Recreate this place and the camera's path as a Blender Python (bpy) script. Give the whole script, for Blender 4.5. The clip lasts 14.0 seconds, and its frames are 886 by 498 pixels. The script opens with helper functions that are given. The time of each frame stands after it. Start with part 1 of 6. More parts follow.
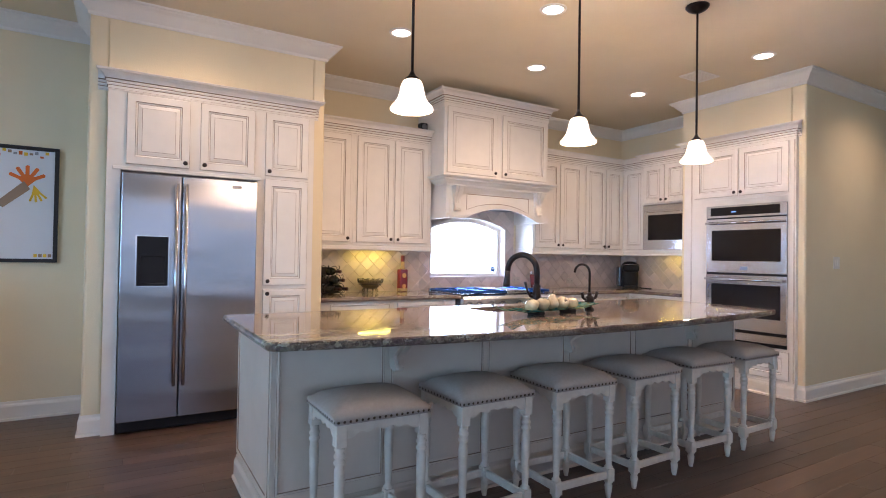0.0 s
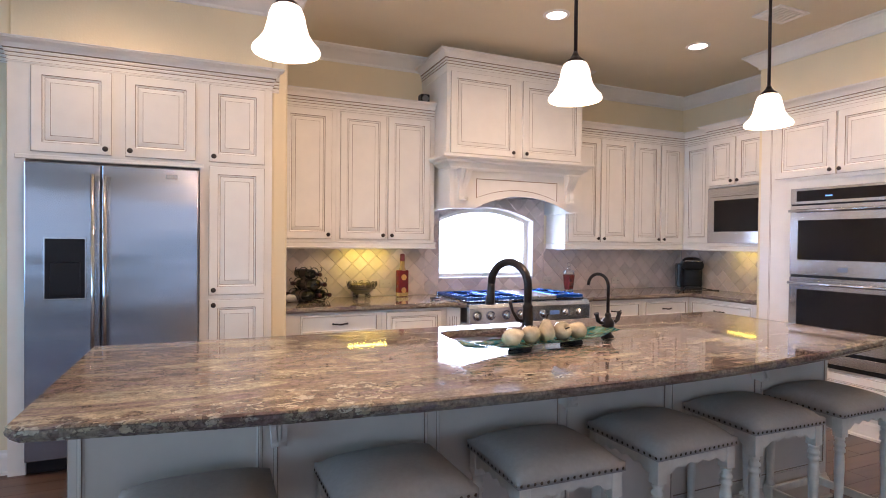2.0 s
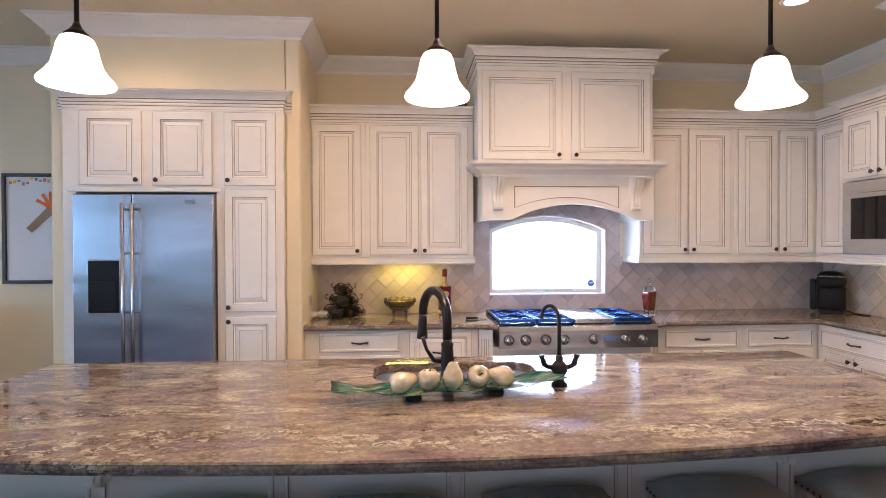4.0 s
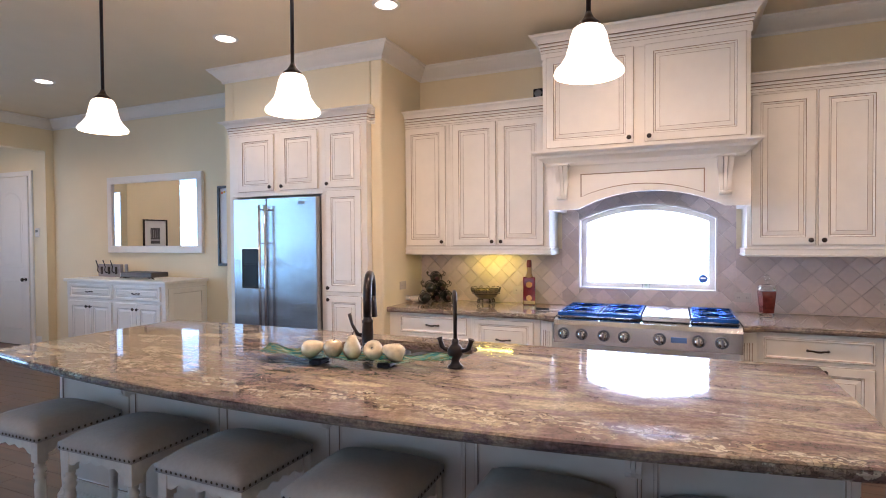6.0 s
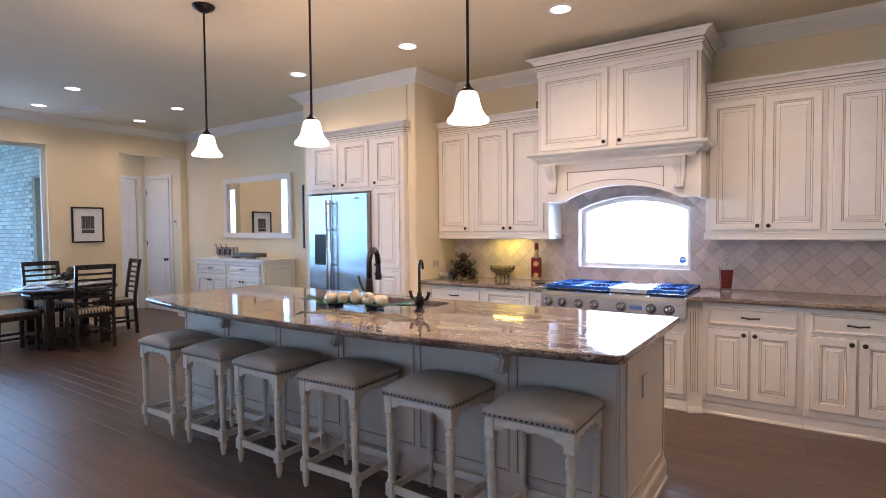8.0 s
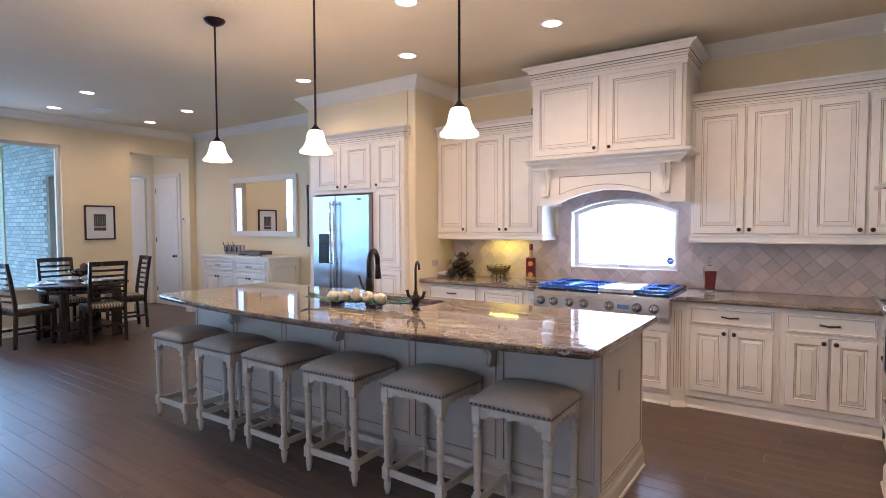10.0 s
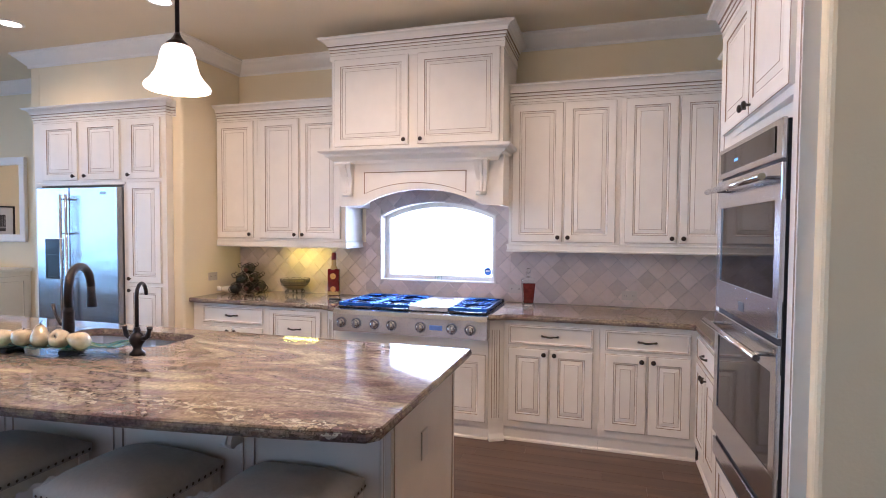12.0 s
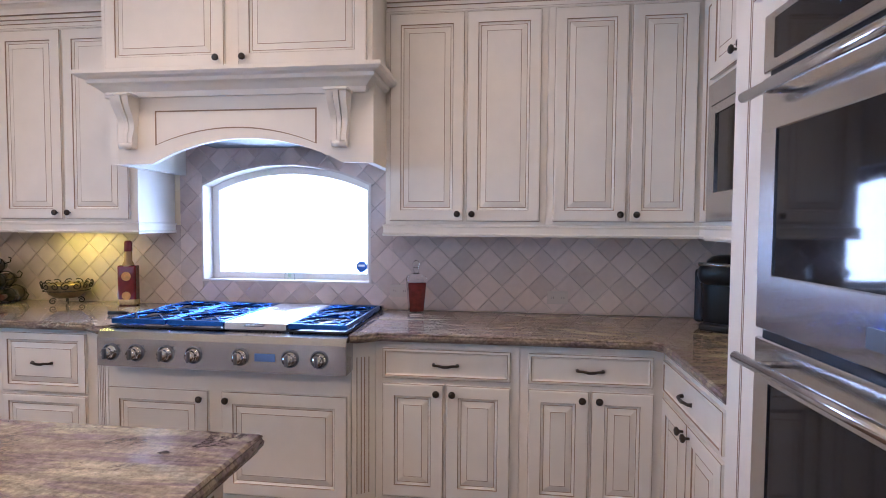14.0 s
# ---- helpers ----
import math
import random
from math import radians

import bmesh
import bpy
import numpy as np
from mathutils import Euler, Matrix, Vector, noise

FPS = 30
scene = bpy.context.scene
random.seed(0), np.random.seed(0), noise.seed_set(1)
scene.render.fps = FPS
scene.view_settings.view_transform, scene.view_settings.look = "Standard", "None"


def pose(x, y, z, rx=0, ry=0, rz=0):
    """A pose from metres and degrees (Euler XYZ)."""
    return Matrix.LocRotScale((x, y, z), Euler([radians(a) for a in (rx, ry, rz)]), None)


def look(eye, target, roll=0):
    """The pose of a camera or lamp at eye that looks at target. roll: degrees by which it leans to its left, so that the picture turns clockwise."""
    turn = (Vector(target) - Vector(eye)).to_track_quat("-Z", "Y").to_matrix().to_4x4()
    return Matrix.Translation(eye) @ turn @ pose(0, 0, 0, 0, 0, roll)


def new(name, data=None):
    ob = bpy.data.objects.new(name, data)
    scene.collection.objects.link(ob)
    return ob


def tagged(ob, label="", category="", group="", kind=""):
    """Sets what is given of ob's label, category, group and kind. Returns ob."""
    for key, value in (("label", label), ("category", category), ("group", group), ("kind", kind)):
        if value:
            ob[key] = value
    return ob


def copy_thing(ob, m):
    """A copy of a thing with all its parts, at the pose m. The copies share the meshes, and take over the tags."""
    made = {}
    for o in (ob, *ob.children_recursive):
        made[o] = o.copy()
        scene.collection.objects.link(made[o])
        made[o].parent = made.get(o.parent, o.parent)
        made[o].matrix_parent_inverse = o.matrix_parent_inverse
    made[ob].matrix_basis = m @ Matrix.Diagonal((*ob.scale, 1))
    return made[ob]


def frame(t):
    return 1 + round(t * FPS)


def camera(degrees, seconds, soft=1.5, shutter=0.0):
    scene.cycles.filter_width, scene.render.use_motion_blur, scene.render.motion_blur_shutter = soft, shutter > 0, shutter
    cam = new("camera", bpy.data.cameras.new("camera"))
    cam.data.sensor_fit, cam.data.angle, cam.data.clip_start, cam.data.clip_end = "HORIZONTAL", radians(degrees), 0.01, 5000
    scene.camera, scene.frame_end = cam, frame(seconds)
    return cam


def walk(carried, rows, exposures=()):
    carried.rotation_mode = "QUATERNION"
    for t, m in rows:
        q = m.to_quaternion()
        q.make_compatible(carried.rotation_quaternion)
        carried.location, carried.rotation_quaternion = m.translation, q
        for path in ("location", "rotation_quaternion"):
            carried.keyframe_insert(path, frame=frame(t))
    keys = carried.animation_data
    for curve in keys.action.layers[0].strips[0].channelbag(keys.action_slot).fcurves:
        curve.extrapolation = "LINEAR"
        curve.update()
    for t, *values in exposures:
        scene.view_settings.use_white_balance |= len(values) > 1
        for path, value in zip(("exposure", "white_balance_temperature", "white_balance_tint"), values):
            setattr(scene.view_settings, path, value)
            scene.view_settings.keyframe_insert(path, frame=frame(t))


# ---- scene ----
cam = camera(78.9, 14.0, soft=0.95)
PATH = [
    (0, (0.89, 0.662, 1.296), (1.907, 2.384, 1.326), 0.9),
    (0.5, (1.045, 0.766, 1.287), (2.065, 2.486, 1.263), 0.9),
    (1, (1.278, 0.915, 1.339), (2.282, 2.645, 1.304), 0.8),
    (1.5, (1.582, 1.086, 1.377), (2.504, 2.86, 1.342), 0.8),
    (2, (1.879, 1.231, 1.419), (2.663, 3.07, 1.391), 0.6),
    (2.5, (2.171, 1.263, 1.487), (2.823, 3.153, 1.464), 0.5),
    (3, (2.453, 1.236, 1.545), (2.92, 3.18, 1.508), 0.5),
    (3.2, (2.596, 1.227, 1.511), (2.995, 3.186, 1.496), 0.2),
    (5.3, (4.002, 1.352, 1.538), (3.559, 3.302, 1.499), -0.2),
    (5.5, (4.185, 1.352, 1.526), (3.621, 3.27, 1.489), -0.3),
    (6, (4.594, 1.298, 1.491), (3.8, 3.133, 1.453), -0.4),
    (6.5, (5.014, 1.145, 1.463), (4.061, 2.903, 1.43), -0.6),
    (7, (5.342, 0.926, 1.471), (4.305, 2.636, 1.429), -0.5),
    (7.5, (5.604, 0.798, 1.46), (4.518, 2.476, 1.399), -0.6),
    (8, (5.769, 0.701, 1.46), (4.642, 2.352, 1.386), -0.5),
    (10.5, (5.955, 0.541, 1.515), (4.816, 2.182, 1.426), -0.2),
    (11, (5.925, 0.843, 1.517), (4.875, 2.542, 1.42), -0.1),
    (11.5, (5.83, 1.179, 1.537), (4.959, 2.977, 1.449), 0.1),
    (12, (5.768, 1.487, 1.52), (5.191, 3.4, 1.447), 0.4),
    (12.5, (5.763, 1.846, 1.504), (5.344, 3.8, 1.424), 0.4),
    (13, (5.719, 2.184, 1.459), (5.363, 4.151, 1.379), 0.4),
    (13.5, (5.706, 2.524, 1.404), (5.433, 4.503, 1.323), 0.6),
    (14, (5.7, 2.891, 1.406), (5.446, 4.873, 1.32), 0.4),
]
walk(cam, [(t, look(eye, target, roll)) for t, eye, target, roll in PATH],
     [(0, -0.15, 6180, 32), (2.5, -0.16, 6180, 32), (8, -0.11, 5900, 31), (11, -0.09, 5850, 31), (12, -0.08, 5720, 31), (12.5, -0.33, 5620, 31), (13, -0.39, 5500, 30), (14, -0.41, 5420, 30)])

# ---- world, sun and lamps ----
world = bpy.data.worlds.new("sky_world")
scene.world = world
world.use_nodes = True
wn = world.node_tree
sky = wn.nodes.new("ShaderNodeTexSky")
sky.sky_type = "NISHITA"
sky.sun_disc = False
sky.sun_elevation = radians(62)
sky.sun_rotation = radians(172)
wn.links.new(sky.outputs[0], wn.nodes["Background"].inputs[0])
wn.nodes["Background"].inputs[1].default_value = 0.15
sun = new("sun", bpy.data.lights.new("sun", "SUN"))
sun.data.energy, sun.data.angle, sun.data.color = 3.0, radians(0.5), (1.0, 0.95, 0.88)
sun.matrix_world = look((1.2, -8, 16), (0, 0, 0))

WARM = (1.0, 0.75, 0.46)
CANS = [(-1.2, 3.45), (-2.45, 3.55), (-1.23, 4.7), (-2.45, 4.81), (1.3, 4.58), (2.77, 4.56),
        (4.2, 4.585), (5.655, 4.615), (5.66, 3.28), (3.52, 3.6), (7.3, 2.55), (4.3, 0.5), (-4.0, 5.2)]
CAN_WATTS, PENDANT_WATTS, WINDOW_WATTS = 50.0, 22.0, 13.0
CEIL = 3.1
PENDANTS = [2.091, 3.21, 4.345]
PEND_Y = 3.02
LIFT = [0.05, 0.025, 0.03]

for cx, cy in CANS:
    lamp = new("can_lamp", bpy.data.lights.new("can_lamp", "SPOT"))
    lamp.data.energy, lamp.data.color = (CAN_WATTS * 1.35 if cx > 2.5 else CAN_WATTS if cx > 0 else 0.85 * CAN_WATTS), WARM
    lamp.data.spot_size, lamp.data.spot_blend, lamp.data.shadow_soft_size = radians(152), 1.0, 0.06
    lamp.matrix_world = pose(cx, cy, CEIL - 0.012)
for px, up in zip(PENDANTS, LIFT):
    lamp = new("pendant_lamp", bpy.data.lights.new("pendant_lamp", "POINT"))
    lamp.data.energy, lamp.data.color, lamp.data.shadow_soft_size = PENDANT_WATTS, WARM, 0.035
    lamp.matrix_world = pose(px, PEND_Y, 2.0 + up)


def window_lamp(m, w, h, watts, color):
    lamp = new("window_lamp", bpy.data.lights.new("window_lamp", "AREA"))
    lamp.data.shape, lamp.data.size, lamp.data.size_y = "RECTANGLE", w, h
    lamp.data.energy, lamp.data.color = watts, color
    lamp.matrix_world = m
    return lamp


DAY = (0.42, 0.68, 1.0)
# south windows of the living room, the dining window, the kitchen window
SOUTH = -3.4
for wx in (-1.6, 1.4, 4.4):
    window_lamp(pose(wx, SOUTH + 0.02, 1.45, 75, 0, 0), 1.9, 2.0, WINDOW_WATTS, DAY)
window_lamp(pose(-3.12, 2.80, 1.68, 0, -90, 0), 1.9, 2.0, 30, DAY)
window_lamp(pose(-3.75, 4.33, 1.6, 90, 0, 0), 0.66, 1.4, 9, DAY)
# under-cabinet strips
for ux, uy, rz, uw in ((3.12, 5.80, 0, 2.1), (6.80, 5.02, 90, 1.0)):
    window_lamp(pose(ux, uy, 1.372, 0, 0, rz), 0.35, 0.04, uw, (1.0, 0.87, 0.12))


# ---- materials ----
def mat(name, color, rough=0.5, metal=0.0, var=0.08, scale=6.0, bump=0.0, bump_scale=60.0, rand=0.0, island=False, coat=0.0, emit=None, power=0.0):
    m = bpy.data.materials.new(name)
    m.use_nodes = True
    nt = m.node_tree
    b = nt.nodes["Principled BSDF"]
    b.inputs["Roughness"].default_value = rough
    b.inputs["Metallic"].default_value = metal
    b.inputs["Coat Weight"].default_value = coat
    tc = nt.nodes.new("ShaderNodeTexCoord")
    geo = nt.nodes.new("ShaderNodeNewGeometry")
    n1 = nt.nodes.new("ShaderNodeTexNoise")
    n1.inputs["Scale"].default_value, n1.inputs["Detail"].default_value = scale, 4
    nt.links.new(geo.outputs["Position"], n1.inputs["Vector"])
    n2 = nt.nodes.new("ShaderNodeTexNoise")
    n2.inputs["Scale"].default_value, n2.inputs["Detail"].default_value = scale * 0.13, 2
    nt.links.new(geo.outputs["Position"], n2.inputs["Vector"])
    add = nt.nodes.new("ShaderNodeMath")
    add.operation = "ADD"
    nt.links.new(n1.outputs[0], add.inputs[0])
    nt.links.new(n2.outputs[0], add.inputs[1])
    src = add.outputs[0]
    if rand:
        oi = nt.nodes.new("ShaderNodeObjectInfo")
        r = nt.nodes.new("ShaderNodeMath")
        r.operation = "MULTIPLY_ADD"
        nt.links.new(geo.outputs["Random Per Island"] if island else oi.outputs["Random"], r.inputs[0])
        r.inputs[1].default_value, r.inputs[2].default_value = rand / max(var, 0.01), 0.5 - 0.5 * rand / max(var, 0.01)
        a2 = nt.nodes.new("ShaderNodeMath")
        a2.operation = "ADD"
        nt.links.new(src, a2.inputs[0])
        nt.links.new(r.outputs[0], a2.inputs[1])
        src = a2.outputs[0]
    mr = nt.nodes.new("ShaderNodeMapRange")
    lo, hi = (0.6, 1.4) if not rand else (1.1 - 0.6 - 0.5 * rand / max(var, 0.01), 1.9 + 0.5 * rand / max(var, 0.01))
    mr.clamp = False
    mr.inputs["From Min"].default_value, mr.inputs["From Max"].default_value = lo, hi
    spread = var if not rand else var + rand
    mr.inputs["To Min"].default_value, mr.inputs["To Max"].default_value = 1 - spread, 1 + spread
    nt.links.new(src, mr.inputs["Value"])
    mul = nt.nodes.new("ShaderNodeMix")
    mul.data_type, mul.blend_type = "RGBA", "MULTIPLY"
    mul.inputs["Factor"].default_value = 1.0
    mul.inputs["A"].default_value = (*color, 1)
    nt.links.new(mr.outputs[0], mul.inputs["B"])
    nt.links.new(mul.outputs["Result"], b.inputs["Base Color"])
    if bump:
        n3 = nt.nodes.new("ShaderNodeTexNoise")
        n3.inputs["Scale"].default_value, n3.inputs["Detail"].default_value = bump_scale, 3
        nt.links.new(geo.outputs["Position"], n3.inputs["Vector"])
        bp = nt.nodes.new("ShaderNodeBump")
        bp.inputs["Strength"].default_value, bp.inputs["Distance"].default_value = bump, 0.004
        nt.links.new(n3.outputs[0], bp.inputs["Height"])
        nt.links.new(bp.outputs[0], b.inputs["Normal"])
    if emit:
        b.inputs["Emission Color"].default_value = (*emit, 1)
        b.inputs["Emission Strength"].default_value = power
    return m


def granite_material():
    """Polished granite: long flowing bands, a fine grain, and seams of cream flakes edged in dark brown."""
    m = bpy.data.materials.new("granite")
    m.use_nodes = True
    nt = m.node_tree
    b = nt.nodes["Principled BSDF"]
    b.inputs["Roughness"].default_value = 0.05
    geo = nt.nodes.new("ShaderNodeNewGeometry")

    def mapped(scale, turn=-7):
        mp = nt.nodes.new("ShaderNodeMapping")
        mp.inputs["Rotation"].default_value = (0, 0, radians(turn))
        mp.inputs["Scale"].default_value = scale
        nt.links.new(geo.outputs["Position"], mp.inputs[0])
        return mp.outputs[0]

    def noise(vector, scale, detail, rough=0.55, distort=0.0):
        n = nt.nodes.new("ShaderNodeTexNoise")
        n.inputs["Scale"].default_value, n.inputs["Detail"].default_value = scale, detail
        n.inputs["Roughness"].default_value, n.inputs["Distortion"].default_value = rough, distort
        nt.links.new(vector, n.inputs["Vector"])
        return n.outputs

    def spread(value, lo, hi, out_lo=0.0, out_hi=1.0):
        r = nt.nodes.new("ShaderNodeMapRange")
        for key, v in (("From Min", lo), ("From Max", hi), ("To Min", out_lo), ("To Max", out_hi)):
            r.inputs[key].default_value = v
        nt.links.new(value, r.inputs["Value"])
        return r.outputs[0]

    def ramp(value, stops, steps=False):
        r = nt.nodes.new("ShaderNodeValToRGB")
        if steps:
            r.color_ramp.interpolation = "CONSTANT"
        for pos, col in stops:
            e = r.color_ramp.elements.new(pos)
            e.color = (*col, 1)
        r.color_ramp.elements.remove(r.color_ramp.elements[0])
        r.color_ramp.elements.remove(r.color_ramp.elements[-1])
        nt.links.new(value, r.inputs[0])
        return r.outputs[0]

    def mixed(fac, one, two, kind="MIX"):
        x = nt.nodes.new("ShaderNodeMix")
        x.data_type, x.blend_type = "RGBA", kind
        if isinstance(fac, float):
            x.inputs["Factor"].default_value = fac
        else:
            nt.links.new(fac, x.inputs["Factor"])
        nt.links.new(one, x.inputs["A"])
        nt.links.new(two, x.inputs["B"])
        return x.outputs["Result"]

    def maths(kind, one, two):
        x = nt.nodes.new("ShaderNodeMath")
        x.operation = kind
        for k, v in enumerate((one, two)):
            if isinstance(v, float):
                x.inputs[k].default_value = v
            else:
                nt.links.new(v, x.inputs[k])
        return x.outputs[0]

    flow = mapped((0.45, 1.5, 1.5))
    big = noise(flow, 1.9, 8, 0.6, 1.6)[0]
    base = ramp(big, ((0.28, (0.085, 0.053, 0.05)), (0.38, (0.155, 0.098, 0.085)), (0.44, (0.23, 0.168, 0.125)), (0.49, (0.275, 0.21, 0.145)),
                      (0.53, (0.175, 0.12, 0.115)), (0.58, (0.29, 0.23, 0.155)), (0.65, (0.40, 0.335, 0.23)), (0.74, (0.24, 0.18, 0.135))))
    streak = spread(noise(mapped((1.5, 4.6, 4.6)), 2.8, 9, 0.7, 1.7)[0], 0.32, 0.68, 0.60, 1.36)
    base = mixed(1.0, base, streak, "MULTIPLY")
    speck = noise(geo.outputs["Position"], 75, 5, 0.7)
    base = mixed(1.0, base, spread(speck[0], 0.34, 0.66, 0.62, 1.36), "MULTIPLY")
    # thin dark veins that wander along the flow
    vein = maths("ABSOLUTE", maths("SUBTRACT", noise(flow, 2.3, 9, 0.66, 1.8)[0], 0.47), 0.0)
    veined = maths("MULTIPLY", spread(vein, 0.012, 0.002), spread(noise(flow, 1.1, 2)[0], 0.5, 0.6))
    dark = nt.nodes.new("ShaderNodeRGB")
    dark.outputs[0].default_value = (0.05, 0.03, 0.024, 1)
    base = mixed(veined, base, dark.outputs[0])
    # cream flakes: one seam along the island's bowed front, others where the flow opens
    cells = mapped((1.0, 2.1, 2.1), -4)
    warp = nt.nodes.new("ShaderNodeMix")
    warp.data_type = "VECTOR"
    warp.inputs["Factor"].default_value = 0.15
    nt.links.new(cells, warp.inputs["A"])
    nt.links.new(noise(geo.outputs["Position"], 22, 4, 0.6)["Color"], warp.inputs["B"])
    vor = nt.nodes.new("ShaderNodeTexVoronoi")
    edge = nt.nodes.new("ShaderNodeTexVoronoi")
    edge.feature = "DISTANCE_TO_EDGE"
    for v in (vor, edge):
        v.inputs["Scale"].default_value = 30
        nt.links.new(warp.outputs["Result"], v.inputs["Vector"])
    sep = nt.nodes.new("ShaderNodeSeparateColor")
    nt.links.new(vor.outputs["Color"], sep.inputs[0])
    flake = ramp(sep.outputs[0], ((0.0, (0.13, 0.085, 0.065)), (0.25, (0.27, 0.19, 0.13)), (0.5, (0.40, 0.32, 0.21)), (0.72, (0.50, 0.43, 0.32))), True)
    flake = mixed(1.0, flake, spread(edge.outputs["Distance"], 0.02, 0.10, 0.30, 1.0), "MULTIPLY")
    flake = mixed(1.0, flake, spread(speck[0], 0.34, 0.66, 0.80, 1.18), "MULTIPLY")
    xyz = nt.nodes.new("ShaderNodeSeparateXYZ")
    nt.links.new(geo.outputs["Position"], xyz.inputs[0])
    wander = spread(noise(mapped((0.8, 0.2, 0.2)), 1.6, 5, 0.6)[0], 0.3, 0.7, 2.80, 3.02)
    near = maths("ABSOLUTE", maths("SUBTRACT", xyz.outputs[1], wander), 0.0)
    ragged = spread(noise(mapped((2.0, 5.0, 5.0)), 3.0, 6, 0.65)[0], 0.36, 0.62, 0.0, 0.12)
    seam = spread(maths("SUBTRACT", near, ragged), 0.02, -0.015)
    patch = spread(noise(flow, 1.3, 6, 0.65, 0.9)[0], 0.57, 0.62)
    mask = maths("MULTIPLY", maths("MAXIMUM", seam, patch), spread(sep.outputs[1], 0.25, 0.4, 0.05, 0.85))
    hue = nt.nodes.new("ShaderNodeRGB")
    hue.outputs[0].default_value = (0.97, 1.03, 1.08, 1)
    nt.links.new(mixed(1.0, mixed(mask, base, flake), hue.outputs[0], "MULTIPLY"), b.inputs["Base Color"])
    return m


def grain_material(name, dark, light, stretch, rough, rand=0.35, island=False, coat=0.0):
    """Wood: long grain along x, a tint of its own for every board."""
    m = bpy.data.materials.new(name)
    m.use_nodes = True
    nt = m.node_tree
    b = nt.nodes["Principled BSDF"]
    b.inputs["Coat Weight"].default_value = coat
    geo = nt.nodes.new("ShaderNodeNewGeometry")
    oi = nt.nodes.new("ShaderNodeObjectInfo")
    rnd = geo.outputs["Random Per Island"] if island else oi.outputs["Random"]
    off = nt.nodes.new("ShaderNodeMath")
    off.operation = "MULTIPLY"
    off.inputs[1].default_value = 37.0
    nt.links.new(rnd, off.inputs[0])
    va = nt.nodes.new("ShaderNodeVectorMath")
    va.operation = "ADD"
    nt.links.new(geo.outputs["Position"], va.inputs[0])
    nt.links.new(off.outputs[0], va.inputs[1])
    mp = nt.nodes.new("ShaderNodeMapping")
    mp.inputs["Scale"].default_value = stretch
    nt.links.new(va.outputs[0], mp.inputs[0])
    n = nt.nodes.new("ShaderNodeTexNoise")
    n.inputs["Scale"].default_value, n.inputs["Detail"].default_value, n.inputs["Distortion"].default_value = 1.0, 6, 0.8
    nt.links.new(mp.outputs[0], n.inputs["Vector"])
    mixr = nt.nodes.new("ShaderNodeMath")
    mixr.operation = "MULTIPLY_ADD"
    mixr.inputs[1].default_value, mixr.inputs[2].default_value = rand, -rand / 2
    nt.links.new(rnd, mixr.inputs[0])
    s = nt.nodes.new("ShaderNodeMath")
    s.operation = "ADD"
    nt.links.new(n.outputs[0], s.inputs[0])
    nt.links.new(mixr.outputs[0], s.inputs[1])
    ramp = nt.nodes.new("ShaderNodeValToRGB")
    ramp.color_ramp.elements[0].position, ramp.color_ramp.elements[0].color = 0.3, (*dark, 1)
    ramp.color_ramp.elements[1].position, ramp.color_ramp.elements[1].color = 0.75, (*light, 1)
    nt.links.new(s.outputs[0], ramp.inputs[0])
    nt.links.new(ramp.outputs[0], b.inputs["Base Color"])
    rr = nt.nodes.new("ShaderNodeMapRange")
    rr.inputs["To Min"].default_value, rr.inputs["To Max"].default_value = rough - 0.08, rough + 0.1
    nt.links.new(n.outputs[0], rr.inputs["Value"])
    nt.links.new(rr.outputs[0], b.inputs["Roughness"])
    bp = nt.nodes.new("ShaderNodeBump")
    bp.inputs["Strength"].default_value, bp.inputs["Distance"].default_value = 0.15, 0.003
    nt.links.new(n.outputs[0], bp.inputs["Height"])
    nt.links.new(bp.outputs[0], b.inputs["Normal"])
    return m


def steel_material(name, color=(0.52, 0.52, 0.53), rough=0.25, wave=0.1):
    """Brushed steel sheet, very slightly wavy."""
    m = bpy.data.materials.new(name)
    m.use_nodes = True
    nt = m.node_tree
    b = nt.nodes["Principled BSDF"]
    b.inputs["Metallic"].default_value = 1.0
    b.inputs["Base Color"].default_value = (*color, 1)
    b.inputs["Roughness"].default_value = rough
    geo = nt.nodes.new("ShaderNodeNewGeometry")
    mp = nt.nodes.new("ShaderNodeMapping")
    mp.inputs["Scale"].default_value = (0.6, 0.6, 3.2)
    nt.links.new(geo.outputs["Position"], mp.inputs[0])
    n = nt.nodes.new("ShaderNodeTexNoise")
    n.inputs["Scale"].default_value, n.inputs["Detail"].default_value = 1.4, 1
    nt.links.new(mp.outputs[0], n.inputs["Vector"])
    rr = nt.nodes.new("ShaderNodeMapRange")
    rr.inputs["To Min"].default_value, rr.inputs["To Max"].default_value = rough - 0.04, rough + 0.04
    nt.links.new(n.outputs[0], rr.inputs["Value"])
    nt.links.new(rr.outputs[0], b.inputs["Roughness"])
    bp = nt.nodes.new("ShaderNodeBump")
    bp.inputs["Strength"].default_value, bp.inputs["Distance"].default_value = wave, 0.02
    nt.links.new(n.outputs[0], bp.inputs["Height"])
    nt.links.new(bp.outputs[0], b.inputs["Normal"])
    b.inputs["Anisotropic"].default_value = 0.7
    tg = nt.nodes.new("ShaderNodeTangent")
    tg.direction_type, tg.axis = "RADIAL", "Z"
    nt.links.new(tg.outputs[0], b.inputs["Tangent"])
    return m


